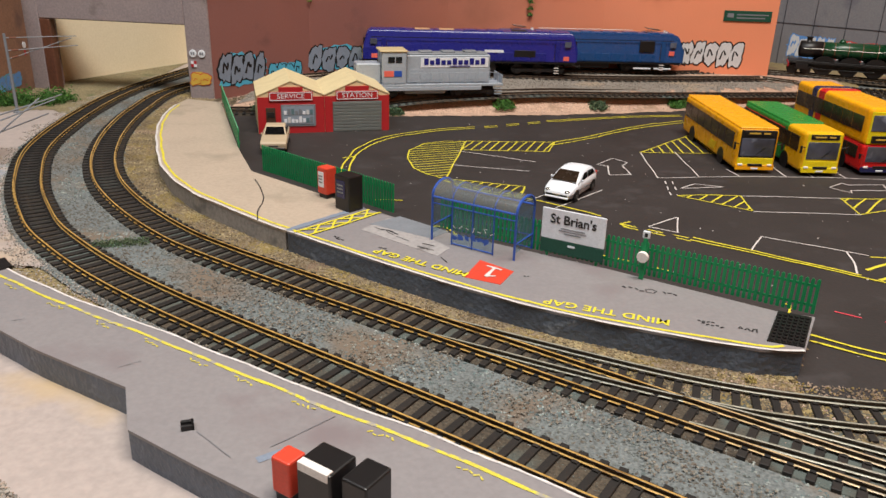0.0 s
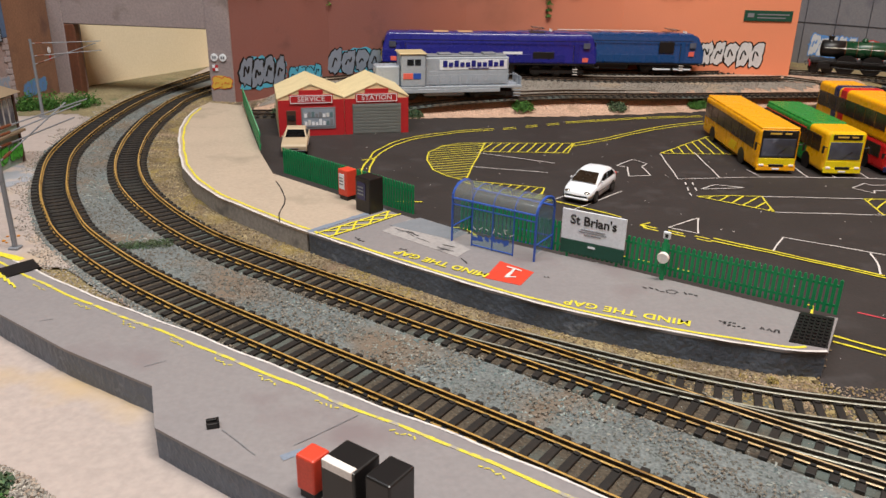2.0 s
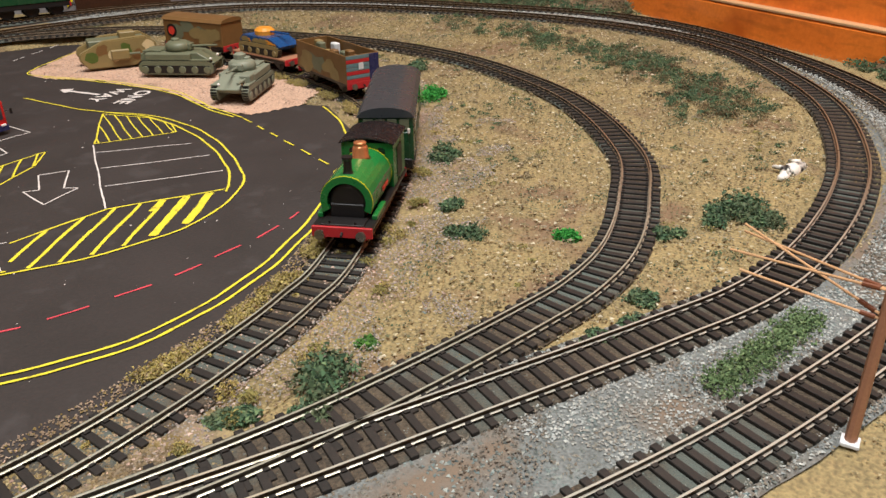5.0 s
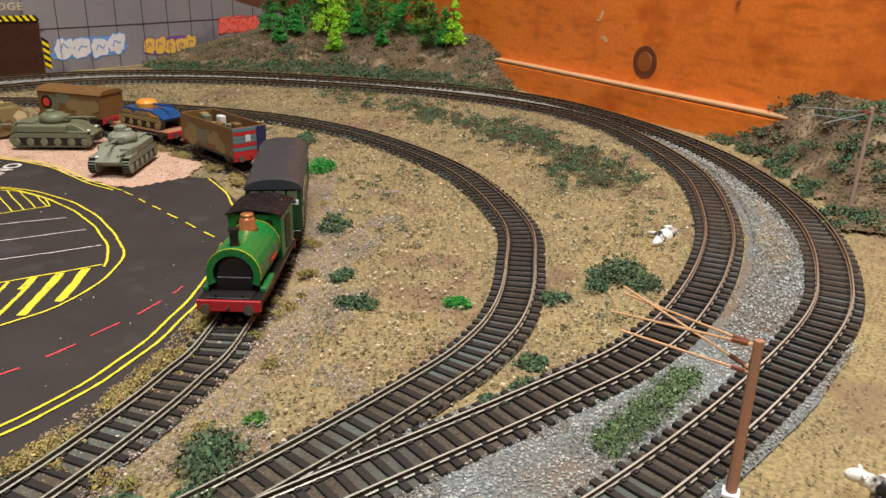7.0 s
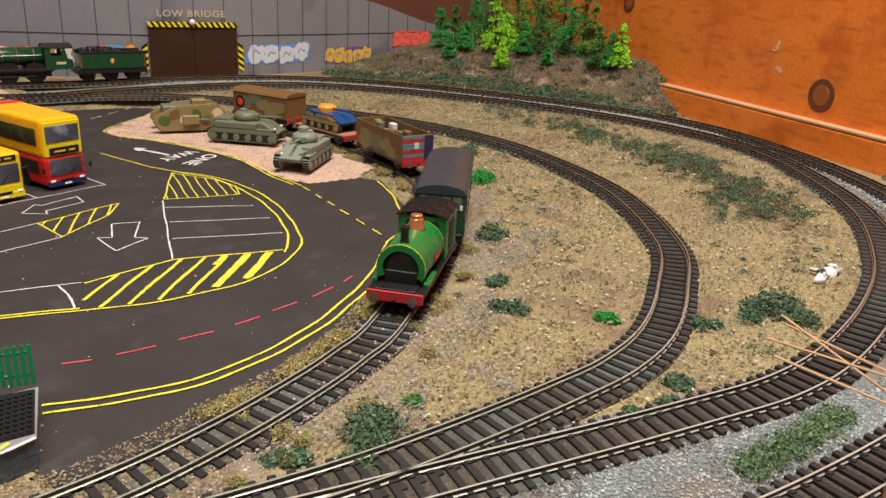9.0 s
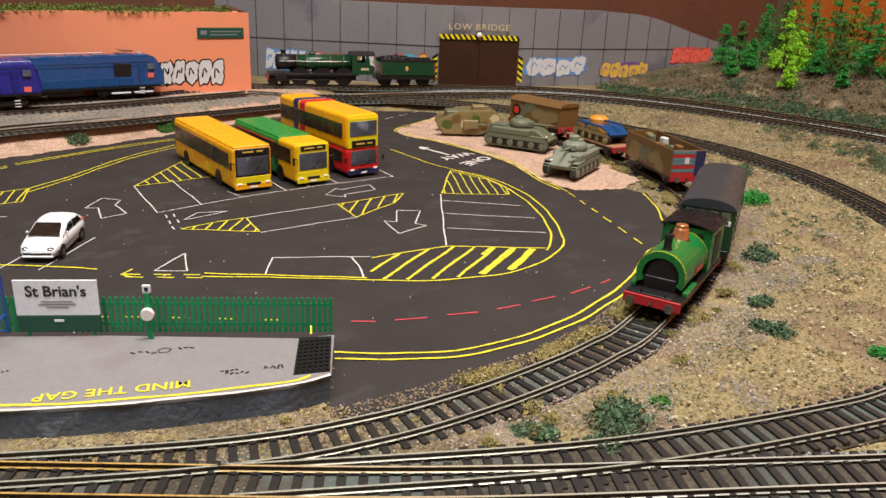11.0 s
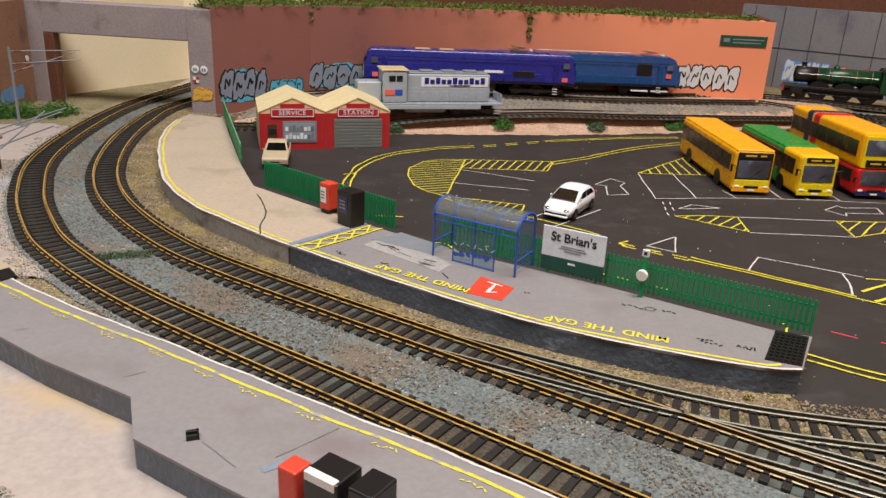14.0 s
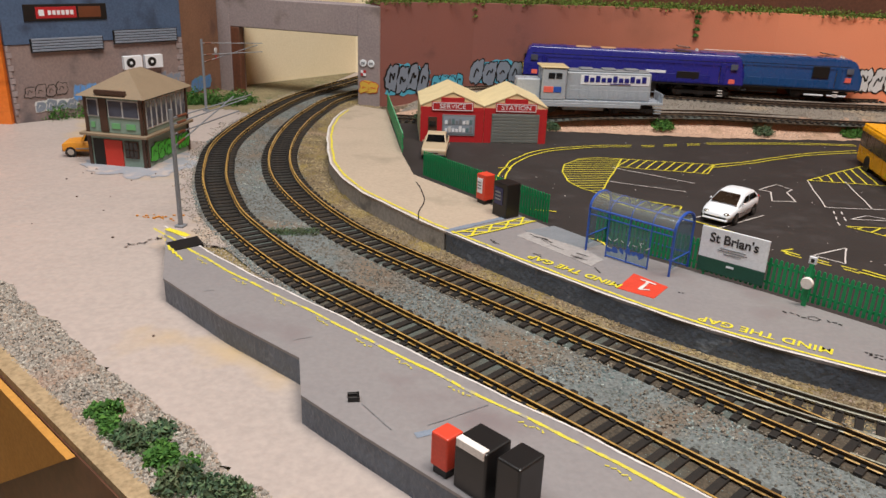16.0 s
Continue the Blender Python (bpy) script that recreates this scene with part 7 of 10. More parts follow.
# ---- overhead line masts ----
def mast(label, x, y, z, top, lean, arms, material, r=0.0013):
    """A catenary mast with its arms; arms are (z, reach x, reach y, drop)."""
    th = thing("catenary_mast", label, "mast", x, y, z)
    bm = bmesh.new()
    rod(bm, (0, 0, 0), (lean[0], lean[1], top), r * 1.2, 8, r)
    part("pole", bm, material, th)
    bm = bmesh.new()
    box(bm, -0.003, 0.003, -0.003, 0.003, 0, 0.0016, 0.0003)
    part("base", bm, "white" if material == "rust_wood" else "mast_grey", th)
    for k, (z0, ax, ay, dz) in enumerate(arms):
        q = Vector((lean[0] * z0 / top, lean[1] * z0 / top, z0))
        bm = bmesh.new()
        rod(bm, q, q + Vector((ax, ay, dz)), 0.00045, 6)
        part("arm", bm, "pale_wood" if material == "rust_wood" else "mast_grey", th)
        bm = bmesh.new()
        rod(bm, q + Vector((ax, ay, dz)) * 0.06, q + Vector((ax, ay, dz)) * 0.16, 0.0009, 8)
        part("insulator", bm, "copper_dark", th, "dark brown insulator")
    return th


mast("grey overhead line mast with thin wire arms", -0.261, 0.415, 0.0, 0.0755, (0.0, 0.0), ((0.070, 0.004, 0.105, -0.002), (0.066, 0.012, 0.080, 0.004), (0.060, 0.0, 0.092, -0.002), (0.052, 0.006, 0.072, 0.020)), "mast_grey")
mast("grey overhead line mast near the tunnel", -0.422, 0.760, 0.0, 0.076, (0.0, 0.0), ((0.072, 0.055, 0.03, 0.0), (0.060, 0.055, 0.03, 0.003), (0.052, 0.05, 0.03, 0.018)), "mast_grey")

# ---- road vehicles ----
def wheel(parent, x, y, r, w, hub="mast_grey", name="wheel"):
    bm = bmesh.new()
    lathe(bm, [(r * 0.8, -w / 2), (r, -w / 3), (r, w / 3), (r * 0.8, w / 2)], segs=18, axis="Y")
    wh = part(name, bm, "black", parent)
    wh.location = (x, y, r)
    bm = bmesh.new()
    lathe(bm, [(r * 0.55, -w / 2 - 0.0001), (r * 0.55, w / 2 + 0.0001)], segs=14, axis="Y")
    part("hub", bm, hub, wh)
    return wh


def slab(parent, name, x0, x1, y0, y1, z0, z1, material, bevel=0.0002, label=""):
    bm = bmesh.new()
    box(bm, x0, x1, y0, y1, z0, z1, bevel)
    return part(name, bm, material, parent, label)


def bus(label, x, y, turn, L, W, Hh, lower, upper, front_upper, decks=1, front_len=0.0, band=None):
    """A bus: local +x is its front."""
    th = thing("bus", label, "bus", x, y, 0, turn, "parked buses")
    z0 = 0.0032
    split = Hh if decks == 1 else Hh * 0.47
    bm = bmesh.new()
    box(bm, -L / 2, L / 2, -W / 2, W / 2, z0, split, 0.0034, segs=4)
    body = part("body", bm, lower, th)
    if decks == 2:
        bm = bmesh.new()
        box(bm, -L / 2, L / 2 - 0.0010, -W / 2, W / 2, split - 0.0014, Hh, 0.0036, segs=4)
        part("upper_deck", bm, upper, th)
        slab(th, "front_panel", L / 2 - 0.0016, L / 2 - 0.0007, -W * 0.455, W * 0.455, split + 0.0002, Hh - 0.0030, "bus_lemon", 0.0004, "lemon yellow front panel")
    elif front_len:
        bm = bmesh.new()
        box(bm, L / 2 - front_len, L / 2 + 0.0003, -W / 2 - 0.0002, W / 2 + 0.0002, z0 + 0.0001, Hh + 0.0002, 0.0034, segs=4)
        part("front_section", bm, front_upper, th)
    if decks == 1:
        bm = bmesh.new()
        box(bm, -L / 2 + 0.001, L / 2 - (front_len or 0.001), -W / 2 + 0.0012, W / 2 - 0.0012, Hh - 0.001, Hh + 0.0007, 0.0006)
        part("roof", bm, upper, th)
    # side windows, pane by pane
    rows = [(z0 + (split - z0) * 0.46, z0 + (split - z0) * 0.84)] if decks == 1 else [(z0 + (split - z0) * 0.42, z0 + (split - z0) * 0.86), (split + (Hh - split) * 0.28, split + (Hh - split) * 0.72)]
    n = 7
    for za, zb in rows:
        for s in (-1, 1):
            for k in range(n):
                xa = -L / 2 + 0.004 + (L - 0.012) * k / n
                slab(th, "window", xa + 0.0004, xa + (L - 0.012) / n - 0.0004, s * (W / 2 + 0.0003) - 0.0003, s * (W / 2 + 0.0003) + 0.0003, za, zb, "bus_glass")
    xf = L / 2 + (0.0003 if front_len else 0)
    # front
    lo, hi = (0.33, 0.76) if decks == 1 else (0.36, 0.92)
    slab(th, "windscreen", xf - 0.0004, xf + 0.0005, -W * 0.40, W * 0.40, z0 + (split - z0) * lo, z0 + (split - z0) * hi, "screen_glass", 0.0003)
    slab(th, "windscreen_surround", xf - 0.0003, xf + 0.0002, -W * 0.435, W * 0.435, z0 + (split - z0) * (lo - 0.035), z0 + (split - z0) * 0.96, "black" if decks == 1 and not front_len else lower if decks == 2 else "bus_lemon")
    if decks == 1:
        slab(th, "front_panel", xf - 0.0004, xf + 0.0004, -W * 0.44, W * 0.44, z0 + 0.0036, z0 + (split - z0) * (lo - 0.04), "bus_lemon", 0.0002, "lemon yellow front panel")
    zs = (z0 + (split - z0) * 0.82, z0 + (split - z0) * 0.95) if decks == 1 else (split + 0.0012, split + (Hh - split) * 0.24)
    slab(th, "destination_board", xf - 0.0004, xf + 0.0006, -W * 0.36, W * 0.36, zs[0], zs[1], "black")
    bm = bmesh.new()
    for k in range(2):
        y0 = -W * 0.26 + k * W * 0.36
        box(bm, xf + 0.0005, xf + 0.0008, y0, y0 + W * (0.28 - 0.12 * k), (zs[0] + zs[1]) / 2 - 0.0006, (zs[0] + zs[1]) / 2 + 0.0006)
    part("destination_bar", bm, "graf_yellow", th)
    if decks == 2:
        slab(th, "windscreen", xf - 0.0014, xf - 0.0003, -W * 0.41, W * 0.41, split + (Hh - split) * 0.36, split + (Hh - split) * 0.80, "screen_glass", 0.0003)
    slab(th, "bumper", xf - 0.0006, xf + 0.0009, -W * 0.47, W * 0.47, z0, z0 + 0.0042, lower if decks == 1 and not front_len else ("bus_lemon" if decks == 1 else "bus_navy"))
    slab(th, "grille", xf, xf + 0.0011, -W * 0.18, W * 0.18, z0 + 0.0030, z0 + 0.0052, "black")
    for s in (-1, 1):
        slab(th, "headlight", xf, xf + 0.0012, s * W * 0.36 - 0.0020, s * W * 0.36 + 0.0020, z0 + 0.0034, z0 + 0.0052, "lamp_white", 0.0004, "pale headlight")
        bm = bmesh.new()
        rod(bm, (xf, s * W * 0.46, z0 + (split - z0) * 0.62), (xf + 0.002, s * (W * 0.5 + 0.0025), z0 + (split - z0) * 0.66), 0.0004, 6)
        box(bm, xf + 0.0012, xf + 0.0022, s * (W * 0.5 + 0.0026) - 0.0008, s * (W * 0.5 + 0.0026) + 0.0008, z0 + (split - z0) * 0.50, z0 + (split - z0) * 0.68)
        part("mirror", bm, "black", th)
        for xw in (-L * 0.28, L * 0.27):
            wheel(th, xw, s * (W / 2 - 0.0022), 0.0062, 0.0046)
            bm = bmesh.new()
            lathe(bm, [(0.0074, s * (W / 2) - 0.0003), (0.0074, s * (W / 2) + 0.0002)], (xw, 0, 0.0064), 18, "Y")
            part("wheel_arch", bm, "black", th)
    slab(th, "number_plate", xf + 0.0006, xf + 0.0012, -0.0030, 0.0030, z0 + 0.0006, z0 + 0.0020, "white")
    bm = bmesh.new()
    rod(bm, (xf + 0.0006, -0.001, z0 + (split - z0) * 0.36), (xf + 0.0008, 0.006, z0 + (split - z0) * 0.56), 0.0002, 5)
    part("wiper", bm, "black", th)
    return th


bus_1 = bus("orange-yellow single deck bus parked in a bay", 0.2535, 0.6905, -89.0, 0.142, 0.0335, 0.0375, "bus_yellow", "bus_yellow", "bus_yellow")
for s in (-1, 1):
    for k in range(4):
        bm = bmesh.new()
        box(bm, 0.006 + 0.0015 * k, 0.022 + 0.001 * k, s * 0.0170 - 0.0002, s * 0.0170 + 0.0002, 0.0075 + 0.002 * k, 0.0083 + 0.002 * k)
        part("side_stripe", bm, "bus_lemon", bus_1)
bus_2 = bus("green and yellow single deck bus parked in a bay", 0.3045, 0.6795, -88.0, 0.126, 0.0325, 0.0365, "bus_green", "bus_green", "bus_amber", 1, 0.034)
for s in (-1, 1):
    slab(bus_2, "red_band", -0.060, 0.026, s * 0.0165 - 0.0002, s * 0.0165 + 0.0002, 0.0312, 0.0322, "graf_red")
bus_3 = bus("yellow, red and blue double deck bus parked in a bay", 0.3570, 0.6890, -88.0, 0.132, 0.0335, 0.0560, "bus_red", "bus_yellow", "bus_yellow", 2)
for x0, x1, mt in ((-0.036, -0.024, "bus_navy"), (-0.0235, -0.010, "bus_red")):
    bm = bmesh.new()
    box(bm, x0, x1, -0.0171, 0.0171, 0.012, 0.0564, 0.002)
    part("livery_band", bm, mt, bus_3)
slab(bus_3, "yellow_panel", -0.062, -0.0365, -0.0171, 0.0171, 0.006, 0.0262, "bus_yellow")


def car(label, x, y, turn, L, W, Hh, paintwork, shape, category="car", z=0.0):
    """A car: shape is 'hatch' or 'coupe'; local +x is its front."""
    th = thing("car", label, category, x, y, z, turn)
    if shape == "hatch":
        low = [(-0.50, 0.20), (0.50, 0.20), (0.505, 0.42), (0.47, 0.50), (0.22, 0.60), (0.10, 0.62), (-0.44, 0.64), (-0.50, 0.60)]
        cab = [(0.24, 0.58), (0.02, 0.96), (-0.10, 1.0), (-0.34, 0.97), (-0.47, 0.62)]
    else:
        low = [(-0.50, 0.24), (0.50, 0.24), (0.505, 0.50), (0.47, 0.58), (0.05, 0.64), (-0.30, 0.66), (-0.50, 0.62)]
        cab = [(0.10, 0.62), (-0.05, 0.96), (-0.12, 1.0), (-0.25, 0.98), (-0.42, 0.64)]
    bm = bmesh.new()
    side_prism(bm, [(a * L, b * Hh) for a, b in low], -W / 2, W / 2)
    bmesh.ops.bevel(bm, geom=list(bm.edges), offset=0.0007, segments=2, affect="EDGES", profile=0.6)
    part("body", bm, paintwork, th, "", True)
    bm = bmesh.new()
    vs = side_prism(bm, [(a * L, b * Hh) for a, b in cab], -W / 2 + 0.0008, W / 2 - 0.0008)
    for v in vs:
        if v.co.z > 0.8 * Hh:
            v.co.y *= 0.82
    bmesh.ops.bevel(bm, geom=list(bm.edges), offset=0.0006, segments=2, affect="EDGES", profile=0.6)
    part("cabin", bm, paintwork, th, "", True)
    fx, fz, bx, bz = cab[0][0] * L, cab[0][1] * Hh, cab[1][0] * L, cab[1][1] * Hh

    def pane(name, pts):
        bm = bmesh.new()
        bm.faces.new([bm.verts.new(p) for p in pts])
        bmesh.ops.solidify(bm, geom=bm.faces[:], thickness=0.0003)
        part(name, bm, "dark_glass", th)

    o = 0.0005
    pane("windscreen", [(fx - 0.0006 + o, -W * 0.40, fz + 0.0008), (fx - 0.0006 + o, W * 0.40, fz + 0.0008), (bx + 0.0008 + o, W * 0.33, bz - 0.0006), (bx + 0.0008 + o, -W * 0.33, bz - 0.0006)])
    rx, rz, tx, tz = cab[-1][0] * L, cab[-1][1] * Hh, cab[-2][0] * L, cab[-2][1] * Hh
    pane("rear_window", [(rx + 0.0004 - o, -W * 0.38, rz + 0.001), (rx + 0.0004 - o, W * 0.38, rz + 0.001), (tx - o, W * 0.32, tz - 0.0008), (tx - o, -W * 0.32, tz - 0.0008)])
    for s in (-1, 1):
        mid = (fx * 0.2 + rx * 0.8 + bx) / 2
        y0, y1 = s * (W / 2 - 0.0006), s * (W * 0.41 - 0.0002)
        pane("side_window", [(fx - 0.003, y0, fz + 0.0008), (mid + 0.0004, y0, fz + 0.0008), (mid + 0.0004, y1, bz - 0.0008), (bx + 0.0002, y1, bz - 0.0008)])
        pane("side_window", [(mid - 0.0004, y0, fz + 0.0008), (rx + 0.003, y0, fz + 0.0012), (tx + 0.001, y1, bz - 0.0010), (mid - 0.0004, y1, bz - 0.0008)])
        for xw in (-0.31 * L, 0.32 * L):
            wheel(th, xw, s * (W / 2 - 0.0012), 0.19 * Hh + 0.0008, 0.0028, "chrome")
        slab(th, "headlight", L * 0.472, L * 0.498, s * W * 0.36 - 0.0018, s * W * 0.36 + 0.0018, Hh * 0.40, Hh * 0.50, "chrome", 0.0003)
        slab(th, "side_moulding", -0.2 * L, 0.2 * L, s * (W / 2) - 0.0002, s * (W / 2) + 0.0003, Hh * 0.34, Hh * 0.38, "mast_grey", 0.0001)
        slab(th, "mirror", fx - 0.0035, fx - 0.002, s * (W / 2 + 0.0006) - 0.0006, s * (W / 2 + 0.0006) + 0.0006, fz, fz + 0.0014, paintwork)
    slab(th, "bumper", L * 0.49, L * 0.512, -W * 0.45, W * 0.45, Hh * 0.22, Hh * 0.32, "black", 0.0003)
    slab(th, "grille", L * 0.496, L * 0.510, -W * 0.18, W * 0.18, Hh * 0.36, Hh * 0.42, "black", 0.0002)
    slab(th, "rear_light", -L * 0.505, -L * 0.495, -W * 0.45, W * 0.45, Hh * 0.48, Hh * 0.54, "graf_red", 0.0002)
    return th


def loft(bm, rows):
    """A skin through equal rings of points, closed at both ends."""
    rings = [[bm.verts.new(p) for p in ring] for ring in rows]
    n = len(rings[0])
    for a, b in zip(rings, rings[1:]):
        for i in range(n):
            bm.faces.new((a[i], a[(i + 1) % n], b[(i + 1) % n], b[i]))
    bm.faces.new(rings[0][::-1])
    bm.faces.new(rings[-1])
    bmesh.ops.recalc_face_normals(bm, faces=bm.faces[:])


def hatchback(label, x, y, turn, L, W, Hh, paintwork):
    """A small rounded hatchback; local +x is its front."""
    th = thing("car", label, "car", x, y, 0.0, turn)
    h = W / 2

    def ring(px, w, lo, hi, crown=0.86):
        z0, z1, zm = lo * Hh, hi * Hh, (lo * 0.45 + hi * 0.55) * Hh
        return [(px * L, -w * h * 0.92, z0), (px * L, -w * h, zm), (px * L, -w * h * 0.96, z1 - 0.0008), (px * L, -w * h * crown, z1 - 0.0001), (px * L, 0, z1 + 0.0004), (px * L, w * h * crown, z1 - 0.0001), (px * L, w * h * 0.96, z1 - 0.0008), (px * L, w * h, zm), (px * L, w * h * 0.92, z0)]

    bm = bmesh.new()
    loft(bm, [ring(*v) for v in ((-0.505, 0.78, 0.22, 0.52), (-0.49, 0.90, 0.19, 0.62), (-0.42, 0.97, 0.17, 0.67), (-0.25, 1.0, 0.17, 0.68), (0.0, 1.0, 0.17, 0.66), (0.18, 1.0, 0.17, 0.645), (0.30, 0.98, 0.17, 0.60), (0.42, 0.93, 0.18, 0.52), (0.48, 0.84, 0.19, 0.44), (0.505, 0.68, 0.22, 0.36))])
    part("body", bm, paintwork, th, "", True)
    bm = bmesh.new()
    cab = ((-0.455, 0.80, 0.68), (-0.41, 0.78, 0.84), (-0.34, 0.77, 0.95), (-0.20, 0.77, 1.0), (-0.06, 0.77, 0.99), (0.05, 0.76, 0.93), (0.16, 0.78, 0.79), (0.265, 0.82, 0.64))
    rows = []
    for px, w, hi in cab:
        k = 0.58 * Hh
        rows.append([(px * L, -h * 0.94, k), (px * L, -h * (0.94 - 0.17 * (hi - 0.6) / 0.4), hi * Hh - 0.0010), (px * L, -h * w * 0.82, hi * Hh - 0.0002), (px * L, 0, hi * Hh + 0.0002), (px * L, h * w * 0.82, hi * Hh - 0.0002), (px * L, h * (0.94 - 0.17 * (hi - 0.6) / 0.4), hi * Hh - 0.0010), (px * L, h * 0.94, k)])
    loft(bm, rows)
    part("cabin", bm, paintwork, th, "", True)

    def pane(name, pts):
        bm = bmesh.new()
        bm.faces.new([bm.verts.new(p) for p in pts])
        bmesh.ops.solidify(bm, geom=bm.faces[:], thickness=0.0003)
        part(name, bm, "bus_glass" if name == "windscreen" else "dark_glass", th)

    o = 0.0006
    pane("windscreen", [(0.258 * L + o, -h * 0.80, 0.655 * Hh + o), (0.258 * L + o, h * 0.80, 0.655 * Hh + o), (0.060 * L + o, h * 0.64, 0.925 * Hh + o), (0.060 * L + o, -h * 0.64, 0.925 * Hh + o)])
    pane("rear_window", [(-0.45 * L - o, -h * 0.62, 0.72 * Hh), (-0.45 * L - o, h * 0.62, 0.72 * Hh), (-0.385 * L - o, h * 0.55, 0.90 * Hh), (-0.385 * L - o, -h * 0.55, 0.90 * Hh)])
    for e in (-1, 1):
        ya, yb = e * h * 0.935, e * h * 0.855
        pane("side_window", [(0.155 * L, ya, 0.665 * Hh), (-0.085 * L, ya, 0.675 * Hh), (-0.085 * L, yb, 0.91 * Hh), (0.03 * L, yb, 0.88 * Hh)])
        pane("side_window", [(-0.105 * L, ya, 0.675 * Hh), (-0.37 * L, ya, 0.70 * Hh), (-0.31 * L, yb, 0.885 * Hh), (-0.105 * L, yb, 0.91 * Hh)])
        for xw in (-0.31 * L, 0.315 * L):
            wheel(th, xw, e * (h - 0.0014), 0.0040, 0.0030, "chrome")
            bm = bmesh.new()
            lathe(bm, [(0.0046, e * h * 0.985 - 0.0003), (0.0046, e * h * 0.985 + 0.0001)], (xw, 0, 0.0044), 18, "Y")
            part("wheel_arch", bm, "shadow_black", th)
        bm = bmesh.new()
        bmesh.ops.create_uvsphere(bm, u_segments=12, v_segments=8, radius=1.0, matrix=Matrix.Translation((0.455 * L, e * h * 0.62, 0.43 * Hh)) @ Matrix.Rotation(e * -0.45, 4, "Z") @ Matrix.Diagonal((0.0024, 0.0022, 0.0009, 1)))
        part("headlight", bm, "chrome", th, "", True)
        slab(th, "door_moulding", -0.22 * L, 0.22 * L, e * h * 0.995 - 0.0002, e * h * 0.995 + 0.0003, 0.36 * Hh, 0.40 * Hh, "grey_mid", 0.0001)
        slab(th, "mirror", 0.135 * L, 0.165 * L, e * (h * 0.97 + 0.0006) - 0.0007, e * (h * 0.97 + 0.0006) + 0.0007, 0.66 * Hh, 0.73 * Hh, paintwork, 0.0003)
        slab(th, "rear_light", -0.497 * L, -0.470 * L, e * h * 0.80 - 0.0012, e * h * 0.80 + 0.0012, 0.52 * Hh, 0.68 * Hh, "graf_red", 0.0003)
    slab(th, "air_intake", 0.470 * L, 0.507 * L, -h * 0.70, h * 0.70, 0.25 * Hh, 0.345 * Hh, "shadow_black", 0.0004)
    slab(th, "front_bumper", 0.470 * L, 0.516 * L, -h * 0.76, h * 0.76, 0.17 * Hh, 0.245 * Hh, paintwork, 0.0005)
    slab(th, "number_plate", 0.490 * L, 0.512 * L, -h * 0.24, h * 0.24, 0.315 * Hh, 0.36 * Hh, "lamp_white", 0.0001)
    return th


hatchback("small rounded white hatchback parked in a bay", 0.0940, 0.5510, 240, 0.0525, 0.0235, 0.0195, "white")
car("beige coupe parked beside the service station", -0.1460, 0.6600, -82, 0.054, 0.0215, 0.0185, "beige_car", "coupe")
car("orange vehicle parked beside the signal box", -0.4230, 0.5560, 200, 0.036, 0.020, 0.021, "digger", "coupe")


# ---- tanks ----
def tank_tracks(th, L, W, Hh, tw, material, n=6):
    for s in (-1, 1):
        y0, y1 = s * (W / 2 - tw), s * W / 2
        out = []
        r = Hh / 2
        for k in range(9):
            a = -math.pi / 2 + math.pi * k / 8
            out.append((L / 2 - r + r * math.cos(a), r + r * math.sin(a)))
        for k in range(9):
            a = math.pi / 2 + math.pi * k / 8
            out.append((-L / 2 + r + r * math.cos(a), r + r * math.sin(a)))
        bm = bmesh.new()
        side_prism(bm, out, min(y0, y1), max(y0, y1))
        tr = part("track", bm, material, th, "ribbed caterpillar track")
        bm = bmesh.new()
        for a, b in zip(out, out[1:] + out[:1]):
            k = max(1, int(math.dist(a, b) / 0.0028))
            for i in range(k):
                cx, cz = a[0] + (b[0] - a[0]) * (i + 0.5) / k, a[1] + (b[1] - a[1]) * (i + 0.5) / k
                box(bm, cx - 0.0006, cx + 0.0006, min(y0, y1) + 0.0003, max(y0, y1) - 0.0003, cz - 0.0006, cz + 0.0006)
        part("track_shoe", bm, "black", tr)
        # Flat black slab stands for the shade between the road wheels.
        slab(tr, "recess", -L / 2 + r * 0.6, L / 2 - r * 0.6, s * W / 2 - 0.0002, s * W / 2 + 0.0002, r * 0.18, r * 1.35, "shadow_black", 0)
        for k in range(n):
            bm = bmesh.new()
            x = -L / 2 + r + (L - 2 * r) * k / (n - 1)
            lathe(bm, [(r * 0.62, s * W / 2 - 0.0003 * s), (r * 0.5, s * W / 2 + 0.0006 * s)], (x, 0, r * 0.72), 14, "Y")
            part("road_wheel", bm, material, th)


